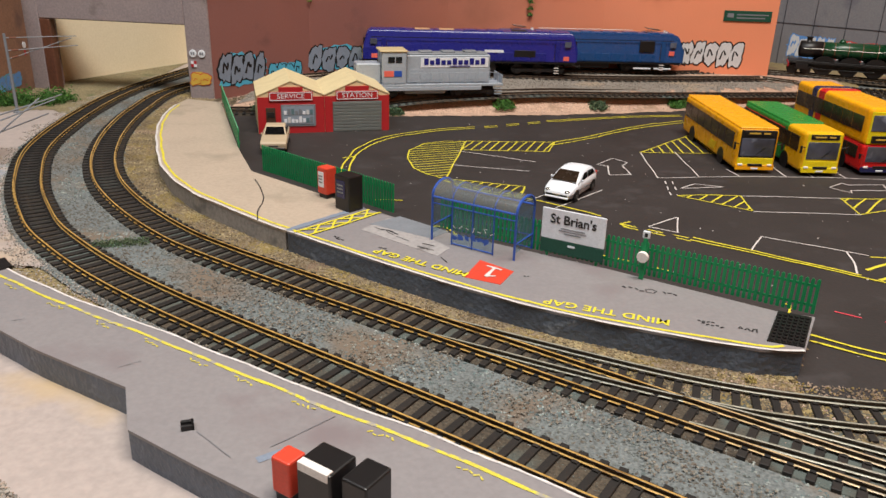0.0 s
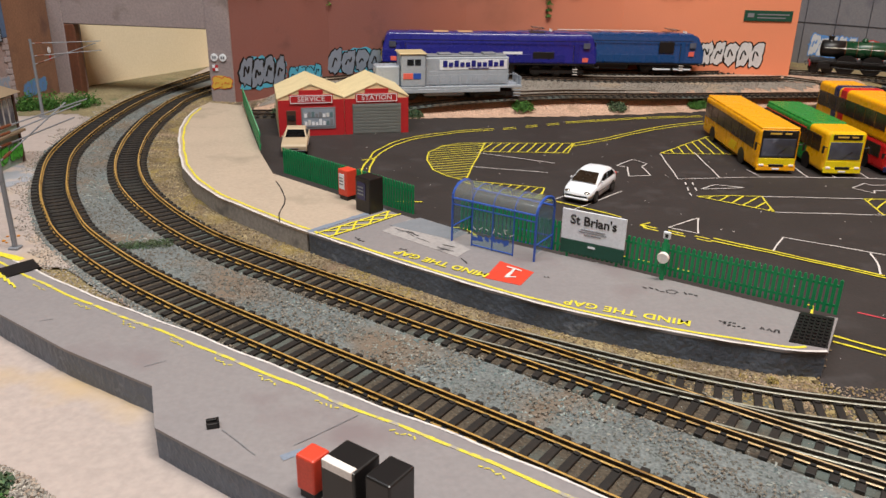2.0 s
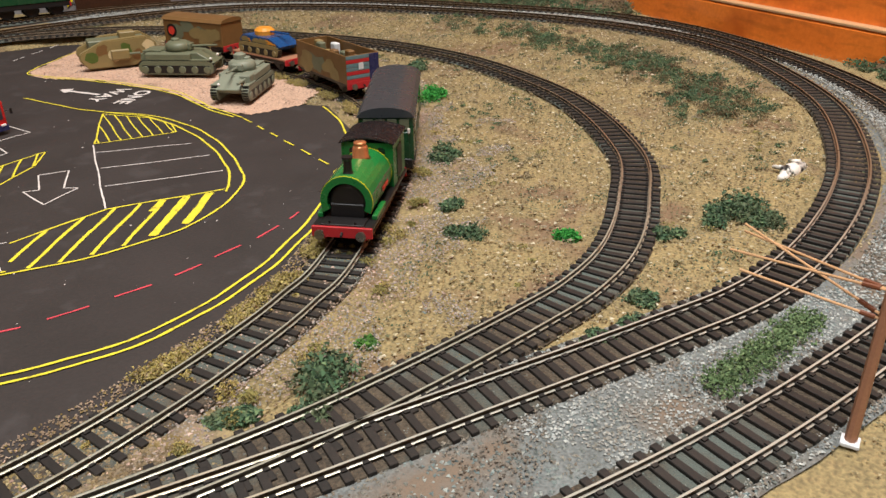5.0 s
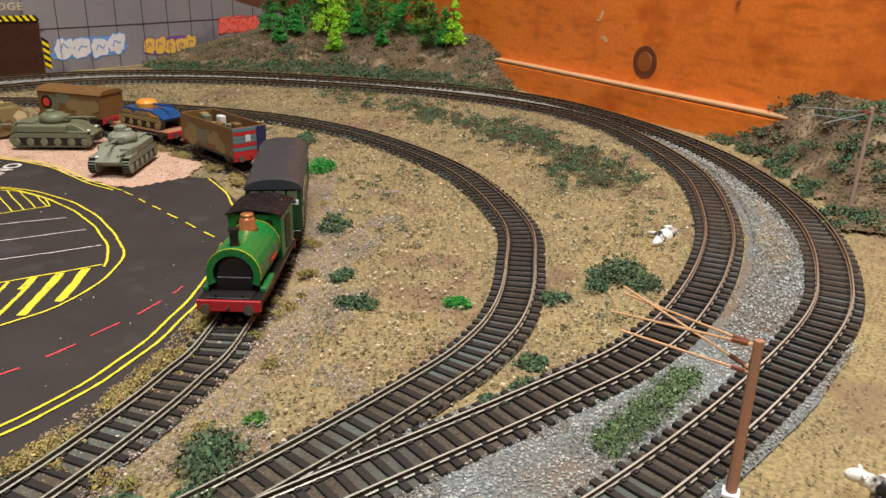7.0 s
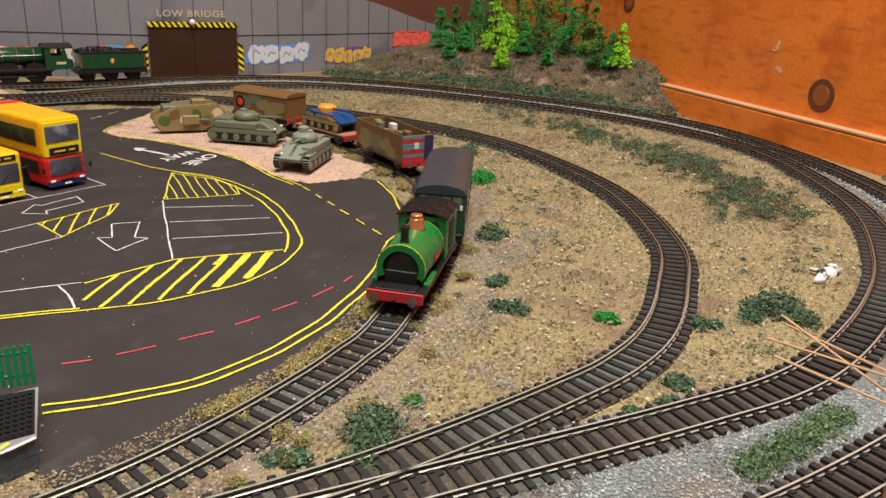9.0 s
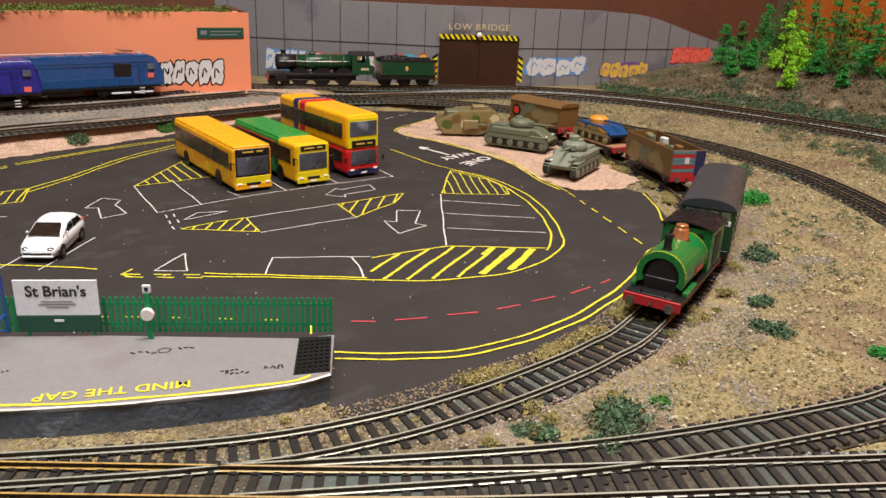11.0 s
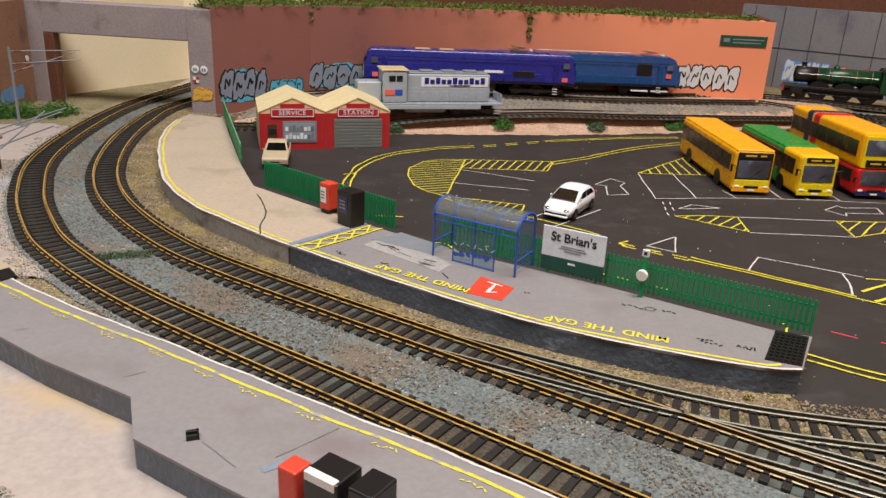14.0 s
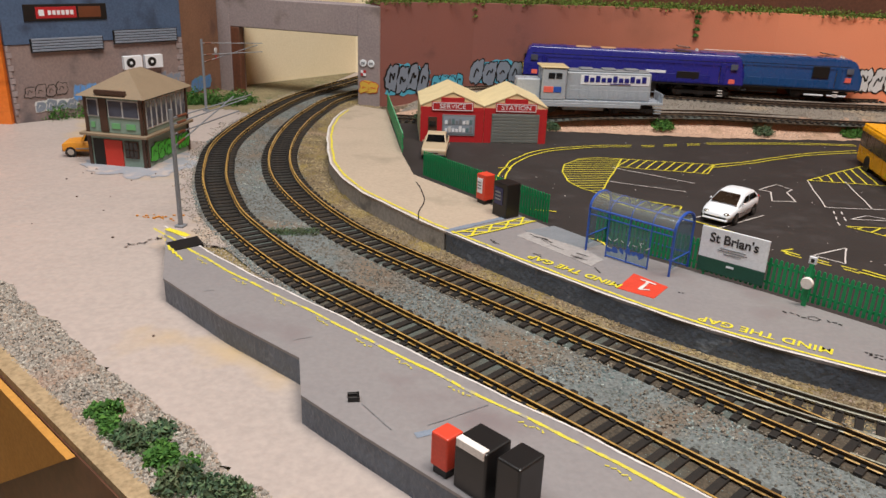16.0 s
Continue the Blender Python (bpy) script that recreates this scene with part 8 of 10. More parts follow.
def medium_tank(label, x, y, turn, scale, material, tall, z=0.004):
    th = thing("toy_tank", label, "tank", x, y, z, turn)
    L, W = 0.072 * scale, 0.034 * scale
    tank_tracks(th, L, W, 0.0125 * scale, 0.0062 * scale, material)
    bm = bmesh.new()
    side_prism(bm, [(-0.47 * L, 0.008 * scale), (0.44 * L, 0.006 * scale), (0.50 * L, 0.010 * scale), (0.28 * L, 0.0195 * scale), (-0.40 * L, 0.0195 * scale), (-0.49 * L, 0.014 * scale)], -W * 0.36, W * 0.36)
    bmesh.ops.bevel(bm, geom=list(bm.edges), offset=0.0006, segments=1, affect="EDGES")
    part("hull", bm, material, th)
    slab(th, "sponson", -0.40 * L, 0.20 * L, -W * 0.48, W * 0.48, 0.0128 * scale, 0.0190 * scale, material, 0.0006)
    bm = bmesh.new()
    lathe(bm, [(0.0112 * scale, 0), (0.0124 * scale, 0.003 * scale), (0.0115 * scale, 0.0068 * scale), (0.0085 * scale, 0.0086 * scale)], (-0.02 * L, 0, 0.0195 * scale), 18)
    tu = part("turret", bm, material, th, "", True)
    slab(th, "gun_mantlet", 0.10 * L, 0.17 * L, -0.0050 * scale, 0.0050 * scale, 0.0205 * scale, 0.0265 * scale, material, 0.0008)
    slab(th, "engine_deck", -0.44 * L, -0.22 * L, -W * 0.30, W * 0.30, 0.0195 * scale, 0.0212 * scale, material, 0.0005)
    slab(th, "stowage", -0.50 * L, -0.45 * L, -W * 0.28, W * 0.28, 0.0120 * scale, 0.0180 * scale, material, 0.0006)
    for e in (-1, 1):
        slab(th, "mudguard", 0.20 * L, 0.46 * L, e * W * 0.41 - 0.0030 * scale, e * W * 0.41 + 0.0030 * scale, 0.0128 * scale, 0.0138 * scale, material, 0.0002)
        bm = bmesh.new()
        bmesh.ops.create_uvsphere(bm, u_segments=8, v_segments=6, radius=0.0014 * scale, matrix=Matrix.Translation((0.44 * L, e * W * 0.30, 0.0135 * scale)))
        part("headlight", bm, "lamp_white", th)
    bm = bmesh.new()
    rod(bm, (0.10 * L, 0, 0.0235 * scale), (0.50 * L, 0, 0.0245 * scale), 0.0012 * scale, 8, 0.0008 * scale)
    part("gun", bm, material, th)
    bm = bmesh.new()
    lathe(bm, [(0.0040 * scale, 0), (0.0040 * scale, 0.0022 * scale), (0.003 * scale, 0.003 * scale)], (-0.07 * L, 0.003, 0.0272 * scale), 12)
    part("hatch", bm, material, th)
    if tall:
        bm = bmesh.new()
        lathe(bm, [(0.0055 * scale, 0), (0.0055 * scale, 0.005 * scale), (0.003 * scale, 0.0065 * scale)], (-0.05 * L, -0.002, 0.0272 * scale), 12)
        part("cupola", bm, material, th)
        slab(th, "side_gun_mount", 0.10 * L, 0.34 * L, W * 0.18, W * 0.46, 0.012 * scale, 0.0200 * scale, material, 0.0008)
        bm = bmesh.new()
        rod(bm, (0.30 * L, W * 0.32, 0.0165 * scale), (0.58 * L, W * 0.32, 0.0168 * scale), 0.0012 * scale, 8)
        part("gun", bm, material, th)
    for k in range(3):
        slab(th, "tool_box", (-0.46 + 0.09 * k) * L, (-0.39 + 0.09 * k) * L, -W * 0.3, W * 0.3, 0.0195 * scale, (0.0205 + 0.0008 * (k % 2)) * scale, material, 0.0002)
    return th


medium_tank("olive green medium tank model with a round turret", 0.5720, 0.6560, -62, 1.0, "olive", False)
medium_tank("olive grey tank model with a tall cupola", 0.5440, 0.5480, 205, 0.97, "olive_light", True)
T1 = thing("toy_tank", "camouflaged lozenge shaped tank model", "tank", 0.5640, 0.7430, 0.003, -30)
T1.scale = (0.84, 0.88, 0.95)
for s in (-1, 1):
    bm = bmesh.new()
    side_prism(bm, [(-0.043, 0.010), (-0.034, 0.0), (0.018, 0.0), (0.044, 0.014), (0.044, 0.022), (0.032, 0.029), (-0.014, 0.027), (-0.041, 0.016)], s * 0.0165 - 0.0045, s * 0.0165 + 0.0045)
    bmesh.ops.bevel(bm, geom=list(bm.edges), offset=0.001, segments=2, affect="EDGES")
    part("track_frame", bm, "camo_tan", T1)
    for k in range(6):
        bm = bmesh.new()
        blob(bm, -0.030 + 0.013 * k, 0.012 + 0.006 * (k % 2), 0.0065, 0.006, 0.0, random.Random(k))
        ob = part("camouflage_patch", bm, ("hedge", "camo_brown", "cream")[k % 3], T1)
        ob.matrix_local = pose(0, s * (0.0212 + 0.00003 * k), 0, 90, 0, 0)
    slab(T1, "sponson", -0.008, 0.012, s * 0.0235 - 0.003, s * 0.0235 + 0.003, 0.008, 0.018, "camo_tan", 0.0008)
    bm = bmesh.new()
    rod(bm, (0.010, s * 0.024, 0.013), (0.024, s * 0.025, 0.013), 0.0012, 8)
    part("gun", bm, "olive", T1)
slab(T1, "hull", -0.030, 0.034, -0.0118, 0.0118, 0.004, 0.0265, "olive", 0.001)
slab(T1, "cab", 0.006, 0.024, -0.008, 0.008, 0.0255, 0.0325, "camo_tan", 0.0008)


# ---- rail vehicles ----
def rail_pose(path, s, back=False, z=0.0):
    """The pose on a track s metres from its start; back turns the vehicle round."""
    d = np.r_[0, np.cumsum(np.linalg.norm(np.diff(path, axis=0), axis=1))]
    p = np.array([np.interp(s, d, path[:, k]) for k in range(3)])
    q = np.array([np.interp(s + 0.01, d, path[:, k]) for k in range(3)])
    o = np.array([np.interp(s - 0.01, d, path[:, k]) for k in range(3)])
    a = math.degrees(math.atan2(q[1] - o[1], q[0] - o[0])) + (180 if back else 0)
    return pose(p[0], p[1], p[2] + 0.0034 + z, 0, 0, a)


def along(path, x, y):
    d = np.r_[0, np.cumsum(np.linalg.norm(np.diff(path, axis=0), axis=1))]
    return float(d[((path[:, :2] - (x, y)) ** 2).sum(1).argmin()])


def rail_wheels(parent, xs, r, colour="black", spoked=False):
    for x in xs:
        for s in (-1, 1):
            bm = bmesh.new()
            lathe(bm, [(r * 0.35, s * 0.0088), (r * 0.9, s * 0.0090), (r, s * 0.0086), (r, s * 0.0072), (r * 1.08, s * 0.0068), (r * 1.08, s * 0.0062)], (x, 0, r), 18, "Y")
            part("wheel", bm, colour, parent)
        bm = bmesh.new()
        rod(bm, (x, -0.007, r), (x, 0.007, r), 0.001, 6)
        part("axle", bm, "black", parent)


def buffers(parent, x, sign, z, w=0.0115, colour="red", beam=True, bw=0.030):
    if beam:
        slab(parent, "buffer_beam", x - 0.0007, x + 0.0007, -bw / 2, bw / 2, z - 0.0028, z + 0.0028, colour, 0.0002, "bright red buffer beam")
    for s in (-1, 1):
        bm = bmesh.new()
        rod(bm, (x, s * w, z), (x + sign * 0.004, s * w, z), 0.0011, 10)
        rod(bm, (x + sign * 0.004, s * w, z), (x + sign * 0.0048, s * w, z), 0.0026, 12)
        part("buffer", bm, "tarnish" if colour == "red" else colour, parent)
    bm = bmesh.new()
    rod(bm, (x, 0, z), (x + sign * 0.003, 0, z - 0.001), 0.0007, 6)
    part("coupling_hook", bm, "black", parent)


# saddle tank engine
s0 = along(PATH_SIDING, 0.337, 0.277)
ST = thing("tank_engine", "bright green saddle tank steam engine with a copper dome", "locomotive")
ST.matrix_world = rail_pose(PATH_SIDING, s0 + 0.045, True)
slab(ST, "running_plate", -0.043, 0.044, -0.0155, 0.0155, 0.0105, 0.0125, "black", 0.0003)
buffers(ST, 0.0445, 1, 0.0098, 0.0105, "red", True, 0.031)
buffers(ST, -0.0435, -1, 0.0098, 0.0105)
for s in (-1, 1):
    slab(ST, "frame", -0.038, 0.040, s * 0.0105 - 0.0008, s * 0.0105 + 0.0008, 0.0035, 0.0105, "red", 0.0002, "red side frame")
rail_wheels(ST, (-0.024, 0.0, 0.024), 0.0072, "red")
bm = bmesh.new()
arc = [(0.0135 * math.cos(math.pi * (k / 16) * 1.28 - math.pi * 0.14), 0.0135 * math.sin(math.pi * (k / 16) * 1.28 - math.pi * 0.14)) for k in range(17)]
inn = [(a * 0.74, b * 0.74) for a, b in arc[::-1]]
ring = arc + inn
a = [bm.verts.new((0.034, p[0], 0.0215 + p[1])) for p in ring]
b = [bm.verts.new((-0.012, p[0], 0.0215 + p[1])) for p in ring]
for i in range(len(ring)):
    j = (i + 1) % len(ring)
    bm.faces.new((a[i], a[j], b[j], b[i]))
for vs in (a, b):
    for i in range(16):
        bm.faces.new((vs[i], vs[i + 1], vs[32 - i], vs[33 - i]))
part("saddle_tank", bm, "loco_bright", ST)
bm = bmesh.new()
lathe(bm, [(0.0096, -0.012), (0.0096, 0.0315), (0.0080, 0.0322), (0.003, 0.0326)], (0, 0, 0.0205), 24, "X")
part("smokebox", bm, "black", ST)
bm = bmesh.new()
lathe(bm, [(0.0030, 0), (0.0022, 0.002), (0.0022, 0.0075), (0.0028, 0.0085), (0.0028, 0.0095)], (0.0275, 0, 0.0340), 16)
part("chimney", bm, "black", ST)
bm = bmesh.new()
lathe(bm, [(0.0056, 0), (0.0044, 0.0014), (0.0042, 0.0055), (0.0036, 0.0070), (0.0030, 0.0074), (0.0034, 0.0080), (0.0034, 0.0088), (0.0022, 0.0092)], (0.002, 0, 0.0338), 20)
part("dome", bm, "copper", ST, "polished copper dome", True)
for x in (0.0332, -0.0112):
    bm = bmesh.new()
    rings = [[bm.verts.new((x + dx, p[0] * k, 0.0215 + p[1] * k)) for p in arc] for dx, k in ((-0.0002, 0.99), (-0.0002, 1.014), (0.0002, 1.014), (0.0002, 0.99))]
    for i in range(4):
        for a1, a2, b2, b1 in zip(rings[i], rings[i][1:], rings[(i + 1) % 4][1:], rings[(i + 1) % 4]):
            bm.faces.new((a1, a2, b2, b1))
    part("lining", bm, "bus_lemon", ST, "thin yellow lining")
bm = bmesh.new()
side_prism(bm, [(-0.042, 0.0126), (-0.012, 0.0126), (-0.012, 0.0375), (-0.042, 0.0375)], -0.0145, -0.0137)
side_prism(bm, [(-0.042, 0.0126), (-0.012, 0.0126), (-0.012, 0.0375), (-0.042, 0.0375)], 0.0137, 0.0145)
box(bm, -0.0135, -0.0125, -0.0137, 0.0137, 0.0126, 0.0375)
box(bm, -0.042, -0.041, -0.0137, 0.0137, 0.0126, 0.0375)
cab = part("cab", bm, "loco_bright", ST)
for s in (-1, 1):
    # Black slab on the closed cab side stands for the shade inside.
    slab(ST, "cab_opening", -0.033, -0.021, s * 0.0147 - 0.0002, s * 0.0147 + 0.0002, 0.0150, 0.0330, "shadow_black")
    bm = bmesh.new()
    lathe(bm, [(0.0026, -0.0124), (0.0026, -0.0119)], (0, s * 0.0075, 0.0325), 14, "X")
    part("spectacle", bm, "dark_glass", ST)
    slab(ST, "splasher_plate", 0.000, 0.012, s * 0.0138 - 0.0002, s * 0.0138 + 0.0002, 0.0195, 0.0218, "graf_red", 0.0001, "small red nameplate")
bm = bmesh.new()
for k in range(10):
    y0, y1 = -0.0155 + 0.0031 * k, -0.0155 + 0.0031 * (k + 1)
    z0, z1 = (0.0378 + 0.003 * (1 - (y / 0.0155) ** 2) for y in (y0, y1))
    vs = [bm.verts.new(v) for v in ((-0.0435, y0, z0), (-0.0105, y0, z0), (-0.0105, y1, z1), (-0.0435, y1, z1))]
    bm.faces.new(vs)
bmesh.ops.remove_doubles(bm, verts=bm.verts[:], dist=0.00005)
bmesh.ops.solidify(bm, geom=bm.faces[:], thickness=0.0008)
part("cab_roof", bm, "coal", ST, "black cab roof")
slab(ST, "smokebox_saddle", 0.012, 0.033, -0.0088, 0.0088, 0.0126, 0.0200, "black", 0.0004)
slab(ST, "front_plate", 0.034, 0.0437, -0.011, 0.011, 0.0126, 0.0135, "black")
for s in (-1, 1):
    bm = bmesh.new()
    rod(bm, (-0.011, s * 0.0139, 0.0262), (0.033, s * 0.0139, 0.0262), 0.0003, 6)
    part("handrail", bm, "tarnish", ST)
    slab(ST, "step_plate", 0.014, 0.034, s * 0.0142 - 0.0014, s * 0.0142 + 0.0014, 0.0126, 0.0150, "loco_bright", 0.0003)
    slab(ST, "cab_step", -0.034, -0.028, s * 0.0140 - 0.0014, s * 0.0140 + 0.0014, 0.0040, 0.0047, "black", 0)
bm = bmesh.new()
lathe(bm, [(0.0016, 0), (0.0012, 0.0006), (0.0012, 0.0030), (0.0007, 0.0034)], (-0.007, 0, 0.0346), 12)
part("safety_valve", bm, "copper", ST, "small brass safety valve", True)
for k in range(2):
    slab(ST, "lamp_iron", 0.0425, 0.0435, -0.007 + 0.013 * k, -0.006 + 0.013 * k, 0.0126, 0.0150, "black", 0)


def wagon_base(th, L, W, colour="black", beam="red", r=0.0062):
    slab(th, "underframe", -L / 2, L / 2, -W / 2 + 0.001, W / 2 - 0.001, 0.0085, 0.0115, colour, 0.0003)
    rail_wheels(th, (-L * 0.30, L * 0.30), r)
    for s in (-1, 1):
        for x in (-L * 0.30, L * 0.30):
            bm = bmesh.new()
            side_prism(bm, [(x - 0.006, 0.0085), (x + 0.006, 0.0085), (x + 0.002, 0.004), (x - 0.002, 0.004)], s * 0.0112 - 0.0006, s * 0.0112 + 0.0006)
            part("axle_guard", bm, colour, th)
        buffers(th, s * L / 2, s, 0.0098, 0.0105, beam, True, W)


# brake van with a dark grey roof
GV = thing("passenger_van", "green passenger brake van with a dark grey roof", "wagon")
GV.matrix_world = rail_pose(PATH_SIDING, s0 + 0.158, True)
VL, VW = 0.112, 0.033
wagon_base(GV, VL, VW - 0.002, "black", "black")
bm = bmesh.new()
box(bm, -VL / 2, VL / 2, -VW / 2, VW / 2, 0.0116, 0.0385, 0.0004)
part("body", bm, "loco_green", GV)
bm = bmesh.new()
n = 14
prof = [(-VW / 2 - 0.001 + (VW + 0.002) * k / n, 0.0386 + 0.0062 * math.sqrt(max(0, 1 - (2 * k / n - 1) ** 2))) for k in range(n + 1)]
aa = [bm.verts.new((VL / 2 + 0.001, y, z)) for y, z in prof]
bb = [bm.verts.new((-VL / 2 - 0.001, y, z)) for y, z in prof]
for i in range(n):
    bm.faces.new((aa[i], aa[i + 1], bb[i + 1], bb[i]))
bm.faces.new(aa)
bm.faces.new(bb)
bm.faces.new((aa[0], bb[0], bb[n], aa[n]))
part("roof", bm, "grey_mid" if False else "loco_roof", GV, "dark grey curved roof")
for s in (-1, 1):
    for k in range(5):
        x = -VL / 2 + 0.006 + 0.021 * k
        slab(GV, "side_window", x, x + 0.013, s * (VW / 2 + 0.0002) - 0.0002, s * (VW / 2 + 0.0002) + 0.0002, 0.0255, 0.0350, "dark_glass")
        slab(GV, "door", x - 0.0036, x - 0.0012, s * (VW / 2 + 0.0001) - 0.0002, s * (VW / 2 + 0.0001) + 0.0002, 0.0125, 0.0370, "loco_green")
for k in range(4):
    y = -VW / 2 + 0.003 + 0.0072 * k
    slab(GV, "end_panel", VL / 2, VL / 2 + 0.0005, y, y + 0.0058, 0.0310, 0.0375, "olive")
    slab(GV, "end_panel", VL / 2, VL / 2 + 0.0005, y, y + 0.0058, 0.0130, 0.0295, "loco_green")
slab(GV, "tail_lamp", VL / 2, VL / 2 + 0.0012, VW / 2 - 0.0035, VW / 2 - 0.0020, 0.029, 0.032, "lamp_white", 0.0002)

# military wagons
camo = [("camo_brown", 71), ("olive", 72), ("camo_tan", 73)]


def patches(th, L, z0, z1, y, seed, colours):
    for s in (-1, 1):
        for j, c in enumerate(colours):
            rnd = random.Random(seed + j + (10 if s > 0 else 0))
            for k in range(4):
                bm = bmesh.new()
                blob(bm, rnd.uniform(-0.4, 0.4) * L, rnd.uniform(z0 + 0.003, z1 - 0.003), L * 0.12, (z1 - z0) * 0.3, 0.0, rnd)
                ob = part("camouflage_patch", bm, c, th)
                ob.matrix_local = pose(0, s * (y + 0.0003 + 0.0001 * j + 0.00002 * k), 0, 90, 0, 0)


W1 = thing("armoured_wagon", "camouflaged open armoured wagon with a striped end", "wagon")
W1.matrix_world = rail_pose(PATH_SIDING, along(PATH_SIDING, 0.597, 0.488), True)
wagon_base(W1, 0.090, 0.031)
for nm, c in (("side", (-0.045, 0.045, -0.0160, -0.0148)), ("side", (-0.045, 0.045, 0.0148, 0.0160)), ("end", (-0.045, -0.0438, -0.0147, 0.0147)), ("end", (0.0438, 0.045, -0.0147, 0.0147))):
    slab(W1, nm, c[0], c[1], c[2], c[3], 0.0116, 0.0350, "camo_brown", 0.0002)
patches(W1, 0.09, 0.0125, 0.0325, 0.0160, 81, ("olive", "camo_tan"))
for k in range(7):
    for y0, y1, mt in ((-0.0155, 0.0062, ("red", "teal_grey", "red", "teal_grey", "teal_grey", "red", "teal_grey")[k]),):
        slab(W1, "plank", 0.0450, 0.0456, y0, y1, 0.0125 + 0.0032 * k, 0.0153 + 0.0032 * k, mt, 0.0001)
slab(W1, "end_badge", 0.0456, 0.0459, -0.0040, 0.0005, 0.0230, 0.0285, "graf_white", 0.0003, "small white badge")
slab(W1, "corner_panel", 0.0450, 0.0457, 0.0066, 0.0155, 0.0120, 0.0345, "bus_navy", 0.0002, "blue end panel")
for k in range(9):
    rnd = random.Random(300 + k)
    x, y = -0.036 + 0.009 * k, rnd.uniform(-0.010, 0.010)
    slab(W1, "load", x - 0.004, x + 0.004, y - 0.003, y + 0.003, 0.0116, rnd.uniform(0.028, 0.038), rnd.choice(("camo_brown", "olive", "camo_brown", "camo_tan", "graf_white")), 0.0008)
W2 = thing("flat_wagon", "flat wagon with red buffer beams", "wagon")
W2.matrix_world = rail_pose(PATH_SIDING, along(PATH_SIDING, 0.627, 0.592), True)
wagon_base(W2, 0.078, 0.031)
slab(W2, "deck", -0.039, 0.039, -0.0155, 0.0155, 0.0116, 0.0130, "rust_wood", 0.0002)
tk = thing("toy_tank", "blue and orange camouflaged tank model on a flat wagon", "tank")
tk.matrix_world = W2.matrix_world @ pose(0, 0, 0.0130)
tank_tracks(tk, 0.058, 0.030, 0.0105, 0.0055, "camo_tan", 5)
bm = bmesh.new()
side_prism(bm, [(-0.027, 0.006), (0.025, 0.006), (0.030, 0.010), (0.014, 0.0165), (-0.024, 0.0165), (-0.029, 0.012)], -0.0125, 0.0125)
part("hull", bm, "loco_blue", tk)
patches(tk, 0.05, 0.007, 0.016, 0.0126, 91, ("digger", "camo_tan"))
bm = bmesh.new()
lathe(bm, [(0.0095, 0), (0.0098, 0.004), (0.007, 0.0066)], (-0.006, 0, 0.0165), 14)
part("turret", bm, "digger", tk)
bm = bmesh.new()
rod(bm, (0.002, 0, 0.020), (0.030, 0, 0.0205), 0.001, 8)
part("gun", bm, "loco_blue", tk)
W3 = thing("covered_wagon", "camouflaged covered wagon with a roundel", "wagon")
W3.matrix_world = rail_pose(PATH_SIDING, along(PATH_SIDING, 0.631, 0.689), True)
wagon_base(W3, 0.076, 0.031)
slab(W3, "body", -0.038, 0.038, -0.0160, 0.0160, 0.0116, 0.0345, "camo_brown", 0.0004)
patches(W3, 0.076, 0.0130, 0.0335, 0.0160, 85, ("olive", "camo_tan"))
bm = bmesh.new()
prof = [(-0.017 + 0.034 * k / 10, 0.0346 + 0.0045 * math.sqrt(max(0, 1 - (2 * k / 10 - 1) ** 2))) for k in range(11)]
aa = [bm.verts.new((0.039, y, z)) for y, z in prof]
bb = [bm.verts.new((-0.039, y, z)) for y, z in prof]
for i in range(10):
    bm.faces.new((aa[i], aa[i + 1], bb[i + 1], bb[i]))
bm.faces.new(aa)
bm.faces.new(bb)
part("roof", bm, "camo_brown", W3)
for r, c, o in ((0.0066, "shadow_black", 0.0163), (0.0042, "graf_red", 0.0166)):
    for s in (-1, 1):
        bm = bmesh.new()
        lathe(bm, [(r, s * o), (r, s * (o + 0.0002))], (-0.027, 0, 0.024), 18, "Y")
        part("roundel", bm, c, W3)


# ---- diesel and electric engines on the back shelf ----
def bogie(th, x, n, span, colour="black", r=0.0068):
    xs = [x + (k - (n - 1) / 2) * span / (n - 1) for k in range(n)]
    rail_wheels(th, xs, r)
    for s in (-1, 1):
        bm = bmesh.new()
        side_prism(bm, [(x - span / 2 - 0.008, 0.0085), (x + span / 2 + 0.008, 0.0085), (x + span / 2 + 0.006, 0.0045), (x - span / 2 - 0.006, 0.0045)], s * 0.0118 - 0.0012, s * 0.0118 + 0.0012)
        for q in xs:
            box(bm, q - 0.0022, q + 0.0022, s * 0.0128 - 0.0012, s * 0.0128 + 0.0012, 0.0035, 0.0082)
        part("bogie_frame", bm, colour, th)


